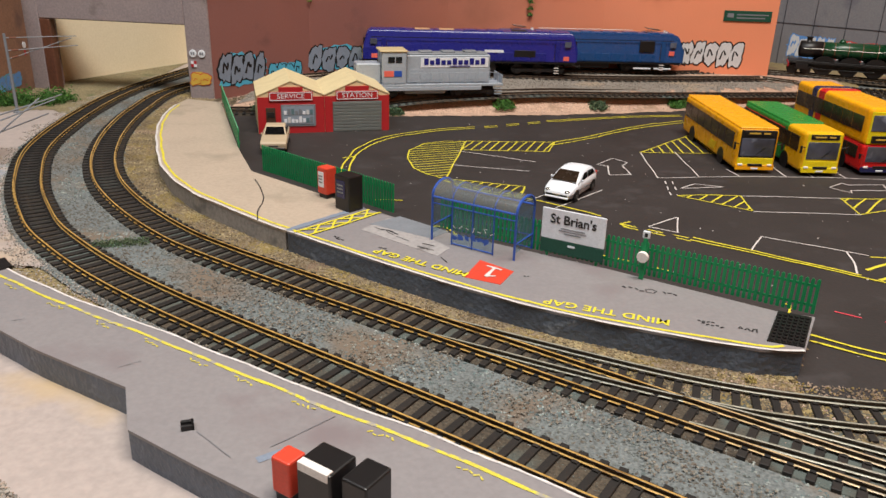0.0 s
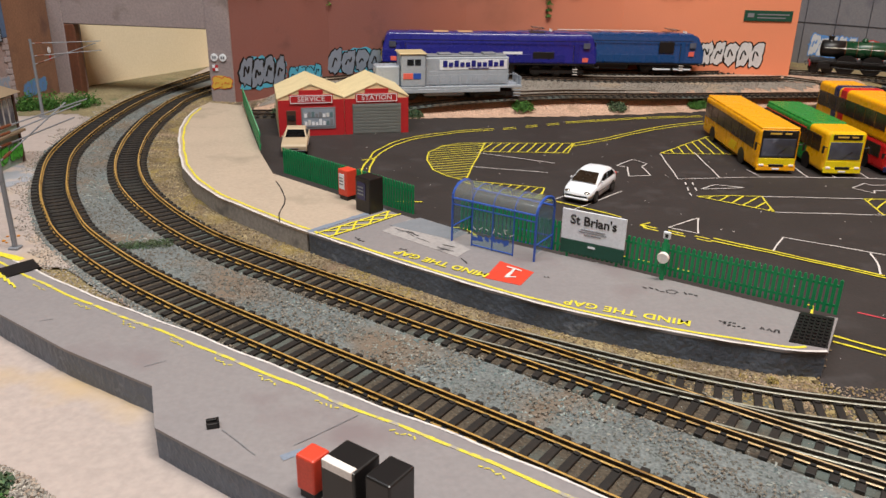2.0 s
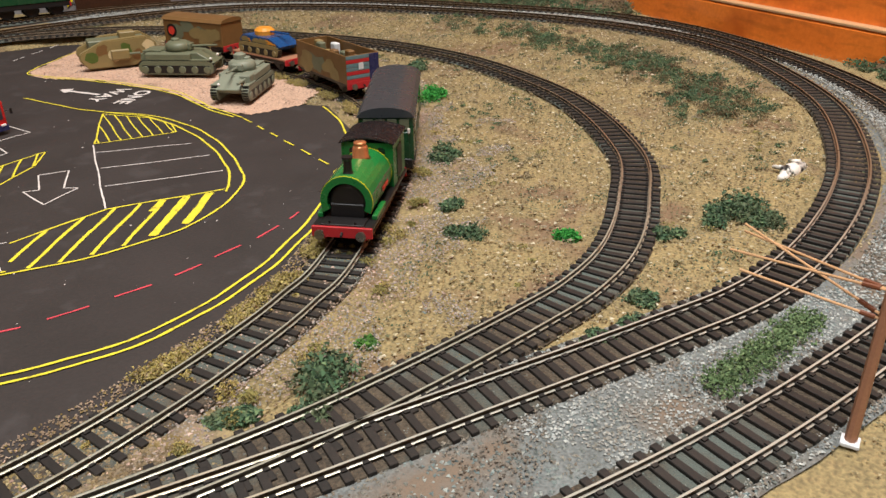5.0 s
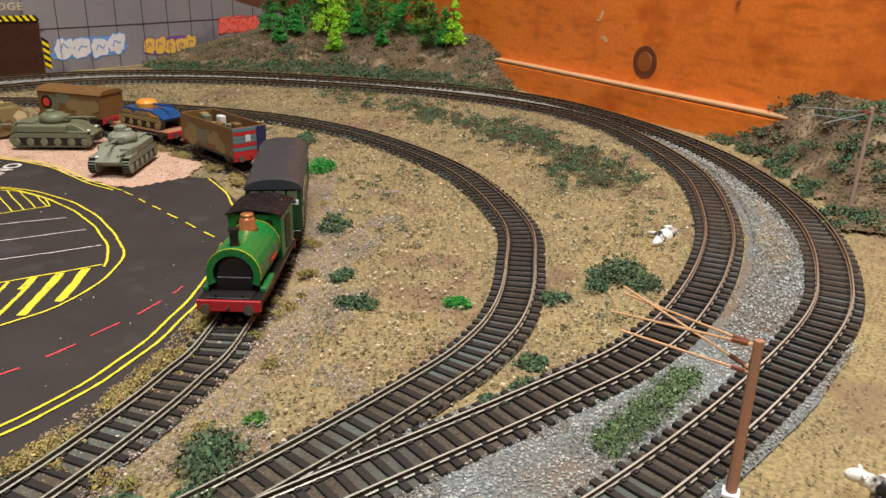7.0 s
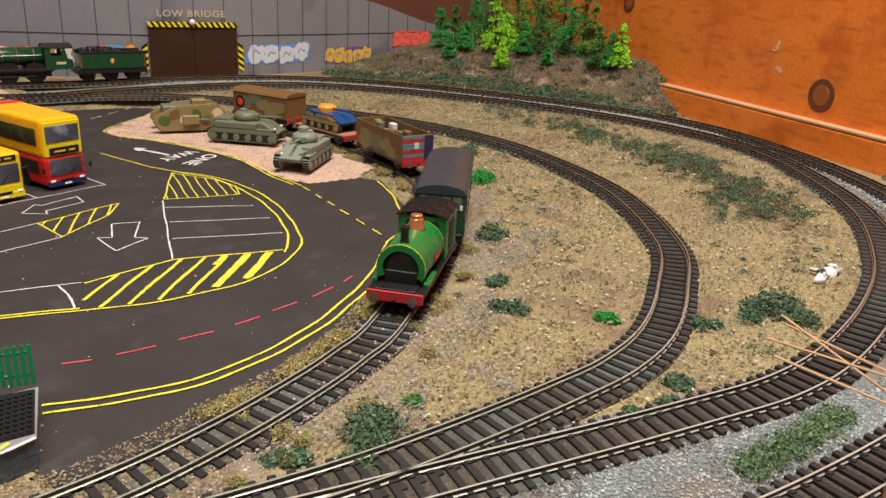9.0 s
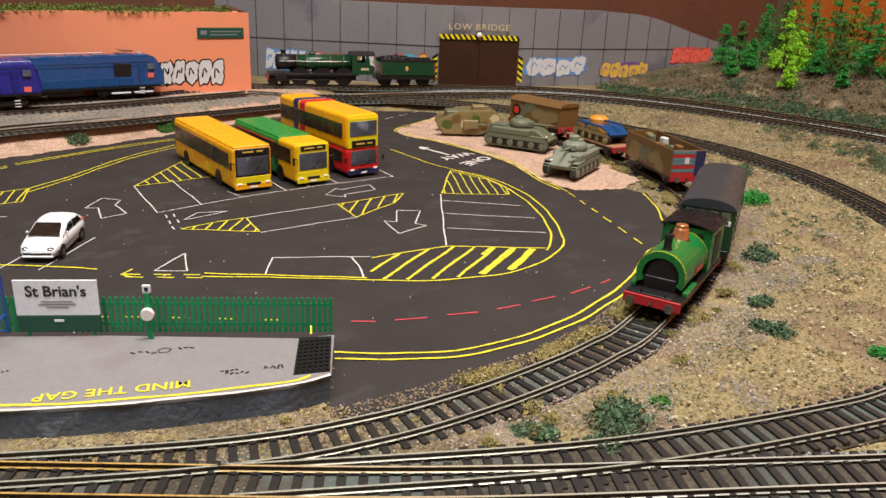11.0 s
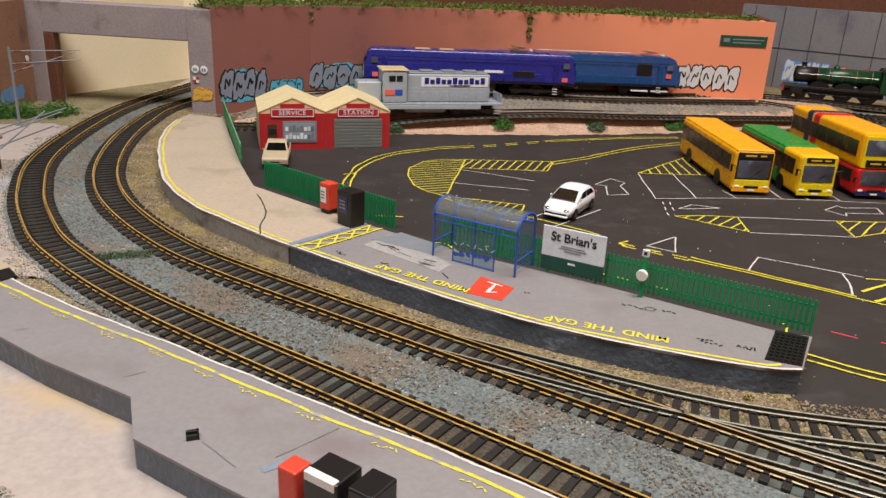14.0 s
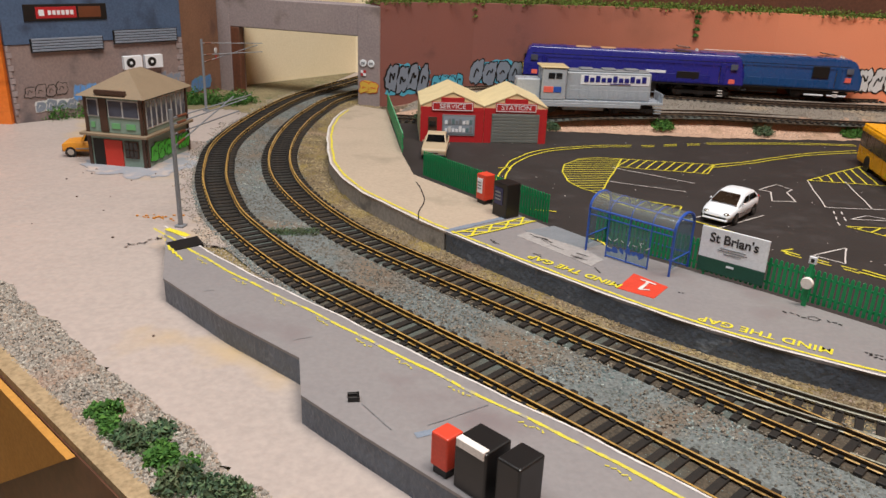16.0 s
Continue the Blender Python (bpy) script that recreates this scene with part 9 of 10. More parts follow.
def engine(label, path, s, L, W, Hh, body, roof, stripe, narrow, back=False, nose=0.010, yellow=True, z0=0.0125, low=False, vent=(0.20, 0.30)):
    th = thing("locomotive", label, "locomotive", group="engines on the back shelf")
    th.matrix_world = rail_pose(path, s, back)
    bm = bmesh.new()
    pts = [(-L / 2, z0), (L / 2, z0), (L / 2, z0 + (Hh - z0) * 0.42), (L / 2 - nose, Hh - 0.003), (L / 2 - nose * 1.6, Hh), (-L / 2 + nose * 1.6, Hh), (-L / 2 + nose, Hh - 0.003), (-L / 2, z0 + (Hh - z0) * 0.42)]
    vs = side_prism(bm, pts, -W / 2, W / 2)
    for v in vs:
        if v.co.z > Hh - 0.0035:
            v.co.y *= 0.80
        if narrow and v.co.z > Hh - 0.0001:
            v.co.y *= 0.85
    bmesh.ops.bevel(bm, geom=list(bm.edges), offset=0.0008, segments=2, affect="EDGES")
    part("body", bm, body, th)
    for e in (-1, 1):
        slab(th, "body_side_band", -L / 2 + nose * 2.2, L / 2 - nose * 2.2, e * (W / 2 + 0.0001) - 0.0002, e * (W / 2 + 0.0001) + 0.0002, Hh - 0.0072, Hh - 0.0064, "black", 0)
        for k in range(9):
            x = -L * 0.36 + L * 0.08 * k
            slab(th, "body_panel", x, x + L * 0.07, e * (W / 2 + 0.0001) - 0.0002, e * (W / 2 + 0.0001) + 0.0002, z0 + 0.0015, z0 + 0.0105, body, 0.0002)
    slab(th, "roof", -L / 2 + nose * 1.9, L / 2 - nose * 1.9, -W * 0.30, W * 0.30, Hh - 0.001, Hh + 0.0012, roof, 0.0005)
    for k in range(7):
        x = -L * 0.34 + L * 0.68 * k / 6
        # On the narrow roof the two pale panels are painted lamp reflections.
        slab(th, "roof_panel", x - L * 0.035, x + L * 0.035, -W * 0.22, W * 0.22, Hh + 0.0012, Hh + 0.0019, ("pale_wood" if k in (1, 2) else "shadow_black" if k == 5 else roof) if narrow else roof, 0.0003)
    for s in (-1, 1):
        for e in (-1, 1):
            xa = e * (L / 2 - nose - 0.008)
            slab(th, "cab_window", xa - 0.004, xa + 0.004, s * (W / 2 + 0.0001) - 0.0002, s * (W / 2 + 0.0001) + 0.0002, Hh - 0.0150, Hh - 0.0085, "screen_glass")
            slab(th, "cab_door", xa - e * 0.012 - 0.0025, xa - e * 0.012 + 0.0025, s * (W / 2 + 0.0001) - 0.0002, s * (W / 2 + 0.0001) + 0.0002, z0 + 0.002, Hh - 0.0080, body)
            bm = bmesh.new()
            rod(bm, (xa - e * 0.0155, s * (W / 2 + 0.0006), z0 + 0.003), (xa - e * 0.0155, s * (W / 2 + 0.0006), Hh - 0.012), 0.0003, 5)
            part("handrail", bm, "chrome", th)
            slab(th, "badge", xa - e * 0.001 - 0.0035, xa - e * 0.001 + 0.0035, s * (W / 2 + 0.0001) - 0.0002, s * (W / 2 + 0.0001) + 0.0002, z0 + (0.002 if low else 0.009), z0 + (0.007 if low else 0.0145), "graf_pink", 0.0001)
            for k in range(3):
                slab(th, "step", xa - e * 0.012 - 0.0028, xa - e * 0.012 + 0.0028, s * (W / 2 - 0.001) - 0.0012, s * (W / 2 - 0.001) + 0.0012, 0.0035 + 0.003 * k, 0.0041 + 0.003 * k, "lamp_white", 0)
        slab(th, "grille", L * vent[0], L * vent[1], s * (W / 2 + 0.0001) - 0.0003, s * (W / 2 + 0.0001) + 0.0003, z0 + (0.0055 if low else 0.013), z0 + 0.0135 if low else Hh - 0.0075, "shadow_black", 0.0002)
        if stripe:
            slab(th, "livery_bar", L * 0.06, L * 0.15, s * (W / 2 + 0.0001) - 0.0002, s * (W / 2 + 0.0001) + 0.0004, z0 + 0.0105, z0 + 0.0135, stripe, 0.0001, "illegible white livery lettering bar")
        slab(th, "solebar", -L / 2 + 0.004, L / 2 - 0.004, s * (W / 2 - 0.0012) - 0.0006, s * (W / 2 - 0.0012) + 0.0006, z0 - 0.002, z0, "black", 0.0002)
    for e in (-1, 1):
        slab(th, "windscreen", e * (L / 2 - nose * 0.62) - 0.0022, e * (L / 2 - nose * 0.62) + 0.0022, -W * 0.36, W * 0.36, Hh - 0.0145, Hh - 0.0085, "dark_glass", 0.0003)
        if yellow:
            slab(th, "end_panel", e * L / 2 - 0.0004, e * L / 2 + 0.0004, -W * 0.44, W * 0.44, z0 + 0.001, z0 + (Hh - z0) * 0.40, "bus_lemon", 0.0003, "yellow warning panel")
        buffers(th, e * L / 2, e, 0.0110, 0.0115, "black", False)
        bogie(th, e * L * 0.32, 3, 0.050)
    slab(th, "fuel_tank", -L * 0.12, L * 0.12, -W * 0.40, W * 0.40, 0.0045, z0, "black", 0.001)
    return th


engine("blue-violet freight diesel engine with a sloping roof", PATH_BM, along(PATH_BM, 0.028, 0.955), 0.255, 0.0345, 0.0492, "loco_navy", "loco_navy", "white", True, False, 0.0045, True, 0.0165, True)
e92 = engine("dark blue electric engine with pantographs", PATH_BR, along(PATH_BR, 0.176, 1.01), 0.245, 0.0345, 0.0462, "loco_blue", "loco_blue", None, False, False, 0.007, vent=(0.265, 0.343))
for x in (-0.085, 0.085):
    bm = bmesh.new()
    for s in (-1, 1):
        rod(bm, (x - 0.012, s * 0.006, 0.0484), (x + 0.008, s * 0.004, 0.0512), 0.0003, 5)
        rod(bm, (x + 0.008, s * 0.004, 0.0512), (x - 0.008, s * 0.007, 0.0527), 0.0003, 5)
    rod(bm, (x - 0.008, -0.009, 0.0527), (x - 0.008, 0.009, 0.0527), 0.0004, 6)
    part("pantograph", bm, "black", e92, "folded black pantograph")
    for s in (-1, 1):
        bm = bmesh.new()
        lathe(bm, [(0.0009, 0), (0.0014, 0.001), (0.0009, 0.002), (0.0014, 0.003)], (x + 0.016, s * 0.004, 0.0472), 10)
        part("insulator", bm, "lamp_white", e92, "white insulator")
bm = bmesh.new()
rod(bm, (-0.06, 0.003, 0.0497), (0.06, 0.003, 0.0497), 0.0004, 6)
part("roof_cable", bm, "lamp_white", e92)
for s in (-1, 1):
    for x in (0.0715, 0.0975):
        slab(e92, "battery_box", x - 0.011, x + 0.011, s * 0.0150 - 0.0012, s * 0.0150 + 0.0012, 0.0042, 0.0058, "white", 0.0002, "white underframe box")

# grey hood unit diesel
WF = thing("locomotive", "grey hood unit diesel engine with a white name banner", "locomotive", group="engines on the back shelf")
WF.matrix_world = rail_pose(PATH_BF, along(PATH_BF, -0.022, 0.828), False)
slab(WF, "footplate", -0.084, 0.084, -0.0155, 0.0155, 0.0125, 0.0150, "loco_grey", 0.0003)
slab(WF, "long_hood", -0.020, 0.070, -0.0105, 0.0105, 0.0151, 0.0440, "loco_grey", 0.0010)
slab(WF, "cab", -0.046, -0.0205, -0.0150, 0.0150, 0.0151, 0.0475, "loco_grey", 0.0010)
slab(WF, "cab_roof", -0.048, -0.019, -0.0158, 0.0158, 0.0476, 0.0492, "cream", 0.0006, "weathered cream cab roof")
slab(WF, "short_hood", -0.072, -0.0465, -0.0105, 0.0105, 0.0151, 0.0360, "loco_grey", 0.0012)
slab(WF, "hood_top", -0.018, 0.068, -0.0085, 0.0085, 0.0441, 0.0458, "mast_grey", 0.0008)
for k in range(3):
    slab(WF, "fan_housing", -0.005 + 0.024 * k, 0.009 + 0.024 * k, -0.006, 0.006, 0.0458, 0.0474, "mast_grey", 0.0005)
for s in (-1, 1):
    slab(WF, "name_banner", -0.005, 0.068, s * 0.0107 - 0.0002, s * 0.0107 + 0.0002, 0.0315, 0.0415, "white", 0.0001, "white name banner")
    for k in range(11):
        x = -0.0015 + 0.0061 * k
        h = 0.0066 if k in (0, 2, 5, 8, 10) else 0.0046
        slab(WF, "banner_bar", x, x + 0.0047, s * 0.0111 - 0.0002, s * 0.0111 + 0.0002, 0.0342, 0.0342 + h, "loco_navy", 0.0004, "blue bar of a company name")
    slab(WF, "banner_bar", 0.026, 0.048, s * 0.0111 - 0.0002, s * 0.0111 + 0.0002, 0.0322, 0.0330, "loco_navy", 0)
    slab(WF, "cab_window", -0.040, -0.033, s * 0.0152 - 0.0002, s * 0.0152 + 0.0002, 0.0370, 0.0430, "dark_glass")
    slab(WF, "cab_window", -0.032, -0.0255, s * 0.0152 - 0.0002, s * 0.0152 + 0.0002, 0.0370, 0.0430, "dark_glass")
    slab(WF, "cab_badge", -0.044, -0.034, s * 0.0152 - 0.0002, s * 0.0152 + 0.0002, 0.0230, 0.0290, "graf_pink", 0.0001, "red and blue cab badge")
    slab(WF, "cab_badge", -0.0335, -0.0255, s * 0.0152 - 0.0002, s * 0.0152 + 0.0002, 0.0230, 0.0290, "blue_metal", 0.0001)
    slab(WF, "side_sill", -0.060, 0.060, s * 0.0150 - 0.0008, s * 0.0150 + 0.0008, 0.0085, 0.0124, "loco_grey", 0.0003)
    for k in range(8):
        slab(WF, "hood_door", -0.016 + 0.0105 * k, -0.0075 + 0.0105 * k, s * 0.0106 - 0.0002, s * 0.0106 + 0.0002, 0.0165, 0.0300, "loco_grey", 0.0001)
    bm = bmesh.new()
    for k in range(9):
        x = -0.018 + 0.012 * k
        rod(bm, (x, s * 0.0148, 0.0150), (x, s * 0.0148, 0.0265), 0.0003, 5)
    rod(bm, (-0.018, s * 0.0148, 0.0265), (0.078, s * 0.0148, 0.0265), 0.0003, 5)
    part("handrail", bm, "loco_grey", WF)
    for e in (-1, 1):
        for k in range(3):
            slab(WF, "step", e * 0.079 - 0.004, e * 0.079 + 0.004, s * 0.0140 - 0.0014, s * 0.0140 + 0.0014, 0.0035 + 0.003 * k, 0.0042 + 0.003 * k, "loco_grey", 0)
for e in (-1, 1):
    bogie(WF, e * 0.052, 2, 0.034, "black")
    slab(WF, "end_rail", e * 0.083 - 0.0004, e * 0.083 + 0.0004, -0.0150, 0.0150, 0.0151, 0.0240, "loco_grey", 0.0002)
slab(WF, "fuel_tank", -0.022, 0.022, -0.0120, 0.0120, 0.0045, 0.0120, "loco_grey", 0.0012)
slab(WF, "headlight", -0.0724, -0.0718, -0.003, 0.003, 0.029, 0.033, "lamp_white", 0.0002)

# ---- express steam engine and tender ----
B17 = thing("steam_locomotive", "green express steam engine with black smokebox and red lining", "locomotive")
sb = along(PATH_OUTER, 0.448, 1.0445) - 0.0725
B17.matrix_world = rail_pose(PATH_OUTER, sb, False)
slab(B17, "running_plate", -0.050, 0.072, -0.0150, 0.0150, 0.0165, 0.0178, "black", 0.0002)
bm = bmesh.new()
lathe(bm, [(0.0112, -0.040), (0.0106, 0.010), (0.0102, 0.034)], (0, 0, 0.0315), 28, "X")
part("boiler", bm, "loco_green", B17, "", True)
bm = bmesh.new()
lathe(bm, [(0.0104, 0.0342), (0.0104, 0.0600), (0.0085, 0.0612), (0.003, 0.0622)], (0, 0, 0.0315), 28, "X")
part("smokebox", bm, "black", B17, "", True)
for x in (-0.030, -0.012, 0.004, 0.020, 0.0335):
    bm = bmesh.new()
    r = np.interp(x, [-0.040, 0.010, 0.034], [0.0113, 0.0107, 0.0103])
    lathe(bm, [(r, x - 0.0004), (r, x + 0.0004)], (0, 0, 0.0315), 28, "X")
    part("boiler_band", bm, "copper_dark", B17, "thin red boiler band")
bm = bmesh.new()
lathe(bm, [(0.0046, 0), (0.0034, 0.0015), (0.0032, 0.004), (0.0040, 0.0055), (0.0040, 0.0062), (0.003, 0.0064)], (0.051, 0, 0.0408), 18)
part("chimney", bm, "black", B17)
bm = bmesh.new()
lathe(bm, [(0.0044, 0), (0.0038, 0.002), (0.0026, 0.0042), (0.0008, 0.005)], (0.012, 0, 0.0412), 18)
part("dome", bm, "loco_green", B17, "", True)
bm = bmesh.new()
for s in (-1, 1):
    side_prism(bm, [(-0.072, 0.0165), (-0.041, 0.0165), (-0.041, 0.0420), (-0.048, 0.0420), (-0.048, 0.0330), (-0.060, 0.0330), (-0.060, 0.0420), (-0.064, 0.0420), (-0.066, 0.0300), (-0.072, 0.0280)], s * 0.0148 - 0.0005, s * 0.0148 + 0.0005)
box(bm, -0.0420, -0.0410, -0.0143, 0.0143, 0.0178, 0.0440)
part("cab", bm, "loco_green", B17)
bm = bmesh.new()
for k in range(10):
    y0, y1 = -0.0160 + 0.0032 * k, -0.0160 + 0.0032 * (k + 1)
    z0, z1 = (0.0422 + 0.0048 * (1 - (y / 0.016) ** 2) for y in (y0, y1))
    bm.faces.new([bm.verts.new(v) for v in ((-0.073, y0, z0), (-0.040, y0, z0), (-0.040, y1, z1), (-0.073, y1, z1))])
bmesh.ops.remove_doubles(bm, verts=bm.verts[:], dist=0.00005)
bmesh.ops.solidify(bm, geom=bm.faces[:], thickness=0.0008)
part("cab_roof", bm, "black", B17)
for s in (-1, 1):
    for x, r in ((-0.030, 0.0122), (0.0, 0.0122), (0.030, 0.0122)):
        bm = bmesh.new()
        lathe(bm, [(r * 0.2, s * 0.0090), (r * 0.86, s * 0.0092), (r, s * 0.0086), (r, s * 0.0070)], (x, 0, r), 22, "Y")
        part("driving_wheel", bm, "black", B17)
        bm = bmesh.new()
        side_prism(bm, [(x - 0.012, 0.0179)] + [(x + 0.012 * math.cos(math.pi * k / 8), 0.0179 + 0.0075 * math.sin(math.pi * k / 8)) for k in range(8, -1, -1)], s * 0.0128 - 0.0006, s * 0.0128 + 0.0006)
        part("splasher", bm, "black", B17)
    bm = bmesh.new()
    rod(bm, (-0.030, s * 0.0105, 0.0085), (0.030, s * 0.0105, 0.0085), 0.0007, 6)
    rod(bm, (0.030, s * 0.0112, 0.0085), (0.056, s * 0.0112, 0.0105), 0.0007, 6)
    part("coupling_rod", bm, "loco_roof", B17, "dull steel coupling rods")
    slab(B17, "cylinder", 0.048, 0.064, s * 0.0125 - 0.0025, s * 0.0125 + 0.0025, 0.0070, 0.0150, "black", 0.0010)
    slab(B17, "valance", -0.050, 0.072, s * 0.0148 - 0.0003, s * 0.0148 + 0.0003, 0.0145, 0.0164, "black", 0.0001)
    bm = bmesh.new()
    rod(bm, (-0.038, s * 0.0118, 0.0335), (0.058, s * 0.0110, 0.0335), 0.0002, 5)
    part("handrail", bm, "tarnish", B17)
    slab(B17, "number_bar", -0.064, -0.053, s * 0.0155 - 0.0002, s * 0.0155 + 0.0002, 0.0225, 0.0255, "cream", 0.0001, "cream number bar on the cab side")
rail_wheels(B17, (0.050, 0.066), 0.0062)
buffers(B17, 0.0725, 1, 0.0125, 0.0115, "red", True, 0.030)
slab(B17, "firebox_frame", -0.048, 0.066, -0.0068, 0.0068, 0.0075, 0.0164, "black", 0.0003)
TD = thing("tender", "green six wheel tender heaped with black coal", "tender")
TD.matrix_world = rail_pose(PATH_OUTER, sb - 0.118, False)
slab(TD, "frame", -0.043, 0.043, -0.0145, 0.0145, 0.0105, 0.0165, "black", 0.0003)
slab(TD, "tank", -0.043, 0.038, -0.0155, 0.0155, 0.0166, 0.0345, "loco_green", 0.0004)
for s in (-1, 1):
    slab(TD, "coping", -0.043, 0.038, s * 0.0152 - 0.0004, s * 0.0152 + 0.0004, 0.0345, 0.0385, "black", 0.0002)
    slab(TD, "crest", -0.0025, 0.0015, s * 0.0157 - 0.0002, s * 0.0157 + 0.0002, 0.0245, 0.0290, "graf_yellow", 0.0001, "small yellow and red crest")
    slab(TD, "crest", -0.0020, 0.0010, s * 0.0157 - 0.0002, s * 0.0157 + 0.0002, 0.0228, 0.0243, "graf_pink", 0.0001)
    for x in (-0.041, 0.0365):
        slab(TD, "lining", x, x + 0.0005, s * 0.0157 - 0.0001, s * 0.0157 + 0.0001, 0.0175, 0.0335, "graf_red", 0)
rail_wheels(TD, (-0.028, 0.0, 0.028), 0.0082)
buffers(TD, -0.0435, -1, 0.0125, 0.0115, "red", True, 0.030)
rng = random.Random(17)
bm = bmesh.new()
for k in range(420):
    x, y = rng.uniform(-0.018, 0.036), rng.uniform(-0.0135, 0.0135)
    h = 0.0345 + 0.0065 * (1 - (y / 0.0145) ** 2) * (1 - ((x - 0.012) / 0.032) ** 2)
    r = rng.uniform(0.0007, 0.0016)
    box(bm, x - r, x + r, y - r, y + r, h - r * 2, h + r, 0, Matrix.Translation((x, y, h)) @ Euler((rng.random() * 3, rng.random() * 3, rng.random() * 3)).to_matrix().to_4x4() @ Matrix.Translation((-x, -y, -h)))
part("coal", bm, "coal", TD, "heap of glossy black coal")


# ---- near masts of the right-hand curve ----
mast("brown wooden overhead line mast with bent wire arms", 0.3150, 0.0430, 0.0, 0.0590, (0.004, 0.0), ((0.0570, 0.030, 0.050, -0.003), (0.0570, 0.018, 0.052, -0.006), (0.048, 0.028, 0.050, 0.010), (0.047, 0.0, 0.045, 0.006)), "rust_wood", 0.0017)
mast("pale pink overhead line mast by the mound", 0.642, -0.006, 0.004, 0.086, (-0.002, 0.0), ((0.083, -0.03, 0.045, 0.004), (0.083, -0.06, 0.03, 0.0), (0.076, -0.035, 0.040, 0.008)), "pale_mast", 0.0012)

# ---- planting ----
def shrub(x, y, r, leaf, label, seed, n=5, lift=0.0, squash=0.8, piece=0.0013):
    rnd = random.Random(seed)
    spots = [(x + rnd.uniform(-1, 1) * r * 0.8, y + rnd.uniform(-1, 1) * r * 0.6, ground_z(x, y) + lift - 0.001, r * rnd.uniform(0.45, 0.8), 250) for _ in range(n)]
    return fluff("shrub", spots, piece, leaf, label, "shrub", seed, "", squash)


k = 400
for x, y, r, leaf in ((0.4815, 0.1063, 0.011, LEAF_DARK), (0.2151, 0.2330, 0.007, LEAF_DARK), (0.250, 0.2145, 0.014, LEAF_DARK), (0.236, 0.211, 0.008, LEAF_DARK), (0.282, 0.2205, 0.0035, LEAF_MID), (0.398, 0.239, 0.010, LEAF_DARK), (0.418, 0.1915, 0.0065, LEAF_FIR), (0.494, 0.121, 0.017, LEAF_DARK), (0.480, 0.128, 0.012, LEAF_DARK), (0.450, 0.1445, 0.008, LEAF_DARK),
                      (0.375, 0.1355, 0.006, LEAF_DARK), (0.351, 0.1325, 0.007, LEAF_DARK), (0.332, 0.1405, 0.007, LEAF_DARK), (0.625, 0.405, 0.014, LEAF_FIR), (0.612, 0.410, 0.010, LEAF_MID), (0.700, 0.47, 0.012, LEAF_DARK), (0.497, 0.317, 0.012, LEAF_DARK), (0.425, 0.267, 0.007, LEAF_DARK), (0.222, 0.230, 0.005, LEAF_DARK)):
    k += 1
    shrub(x, y, r, leaf, "bright green foam shrub on the scrub" if leaf is LEAF_FIR else "dark green foam shrub on the scrub", k)
for x, y, r in ((-0.044, 0.8030, 0.011), (0.0635, 0.8370, 0.011), (0.1715, 0.8570, 0.011), (0.263, 0.8820, 0.011), (-0.185, 0.80, 0.013), (-0.172, 0.79, 0.010)):
    k += 1
    shrub(x, y, r, LEAF_MID if k % 2 else LEAF_DARK, "green foam bush at the foot of the bank", k, 5, 0.001, 1.1)
for x, y, r in ((-0.545, 0.668, 0.015), (-0.525, 0.690, 0.014), (-0.50, 0.715, 0.010), (-0.445, 0.80, 0.014), (-0.425, 0.805, 0.014), (-0.410, 0.815, 0.012), (-0.46, 0.79, 0.012)):
    k += 1
    shrub(x, y, r * 1.25, LEAF_MID, "green foam bush below the warehouse", k, 6, 0.0, 1.5)
for x, y, r, leaf in ((-0.180, 0.2115, 0.007, LEAF_MID), (-0.172, 0.206, 0.006, LEAF_MID), (-0.160, 0.2025, 0.009, LEAF_DARK), (-0.146, 0.195, 0.007, LEAF_MID), (-0.138, 0.1885, 0.008, LEAF_MID), (-0.128, 0.184, 0.009, LEAF_DARK), (-0.115, 0.178, 0.008, LEAF_DARK)):
    k += 1
    shrub(x, y, r, leaf, "foam bush on the gravel edge of the baseboard", k, 5, 0.001, 1.0)
# low ground cover on the main line
fluff("ground_cover", [(-0.200 + 0.004 * i, 0.4205 + 0.0012 * i, 0.0006, 0.006, 150) for i in range(7)], 0.0007, LEAF_DARK, "dark green ground cover between the main lines", "ground cover", 501, "stuff", 0.5)
fluff("ground_cover", [(0.322 + 0.0062 * i, 0.0875 - 0.0020 * i + 0.003 * (i % 2), 0.002, 0.0085, 260) for i in range(12)], 0.0009, LEAF_COVER, "green ground cover on the ballast", "ground cover", 502, "stuff", 0.5)
fluff("ground_cover", [(0.118 + 0.006 * i, 0.196 - 0.004 * i, 0.0006, 0.006, 90) for i in range(6)], 0.0007, LEAF_DARK, "thin green ground cover on the ballast", "ground cover", 503, "stuff", 0.4)
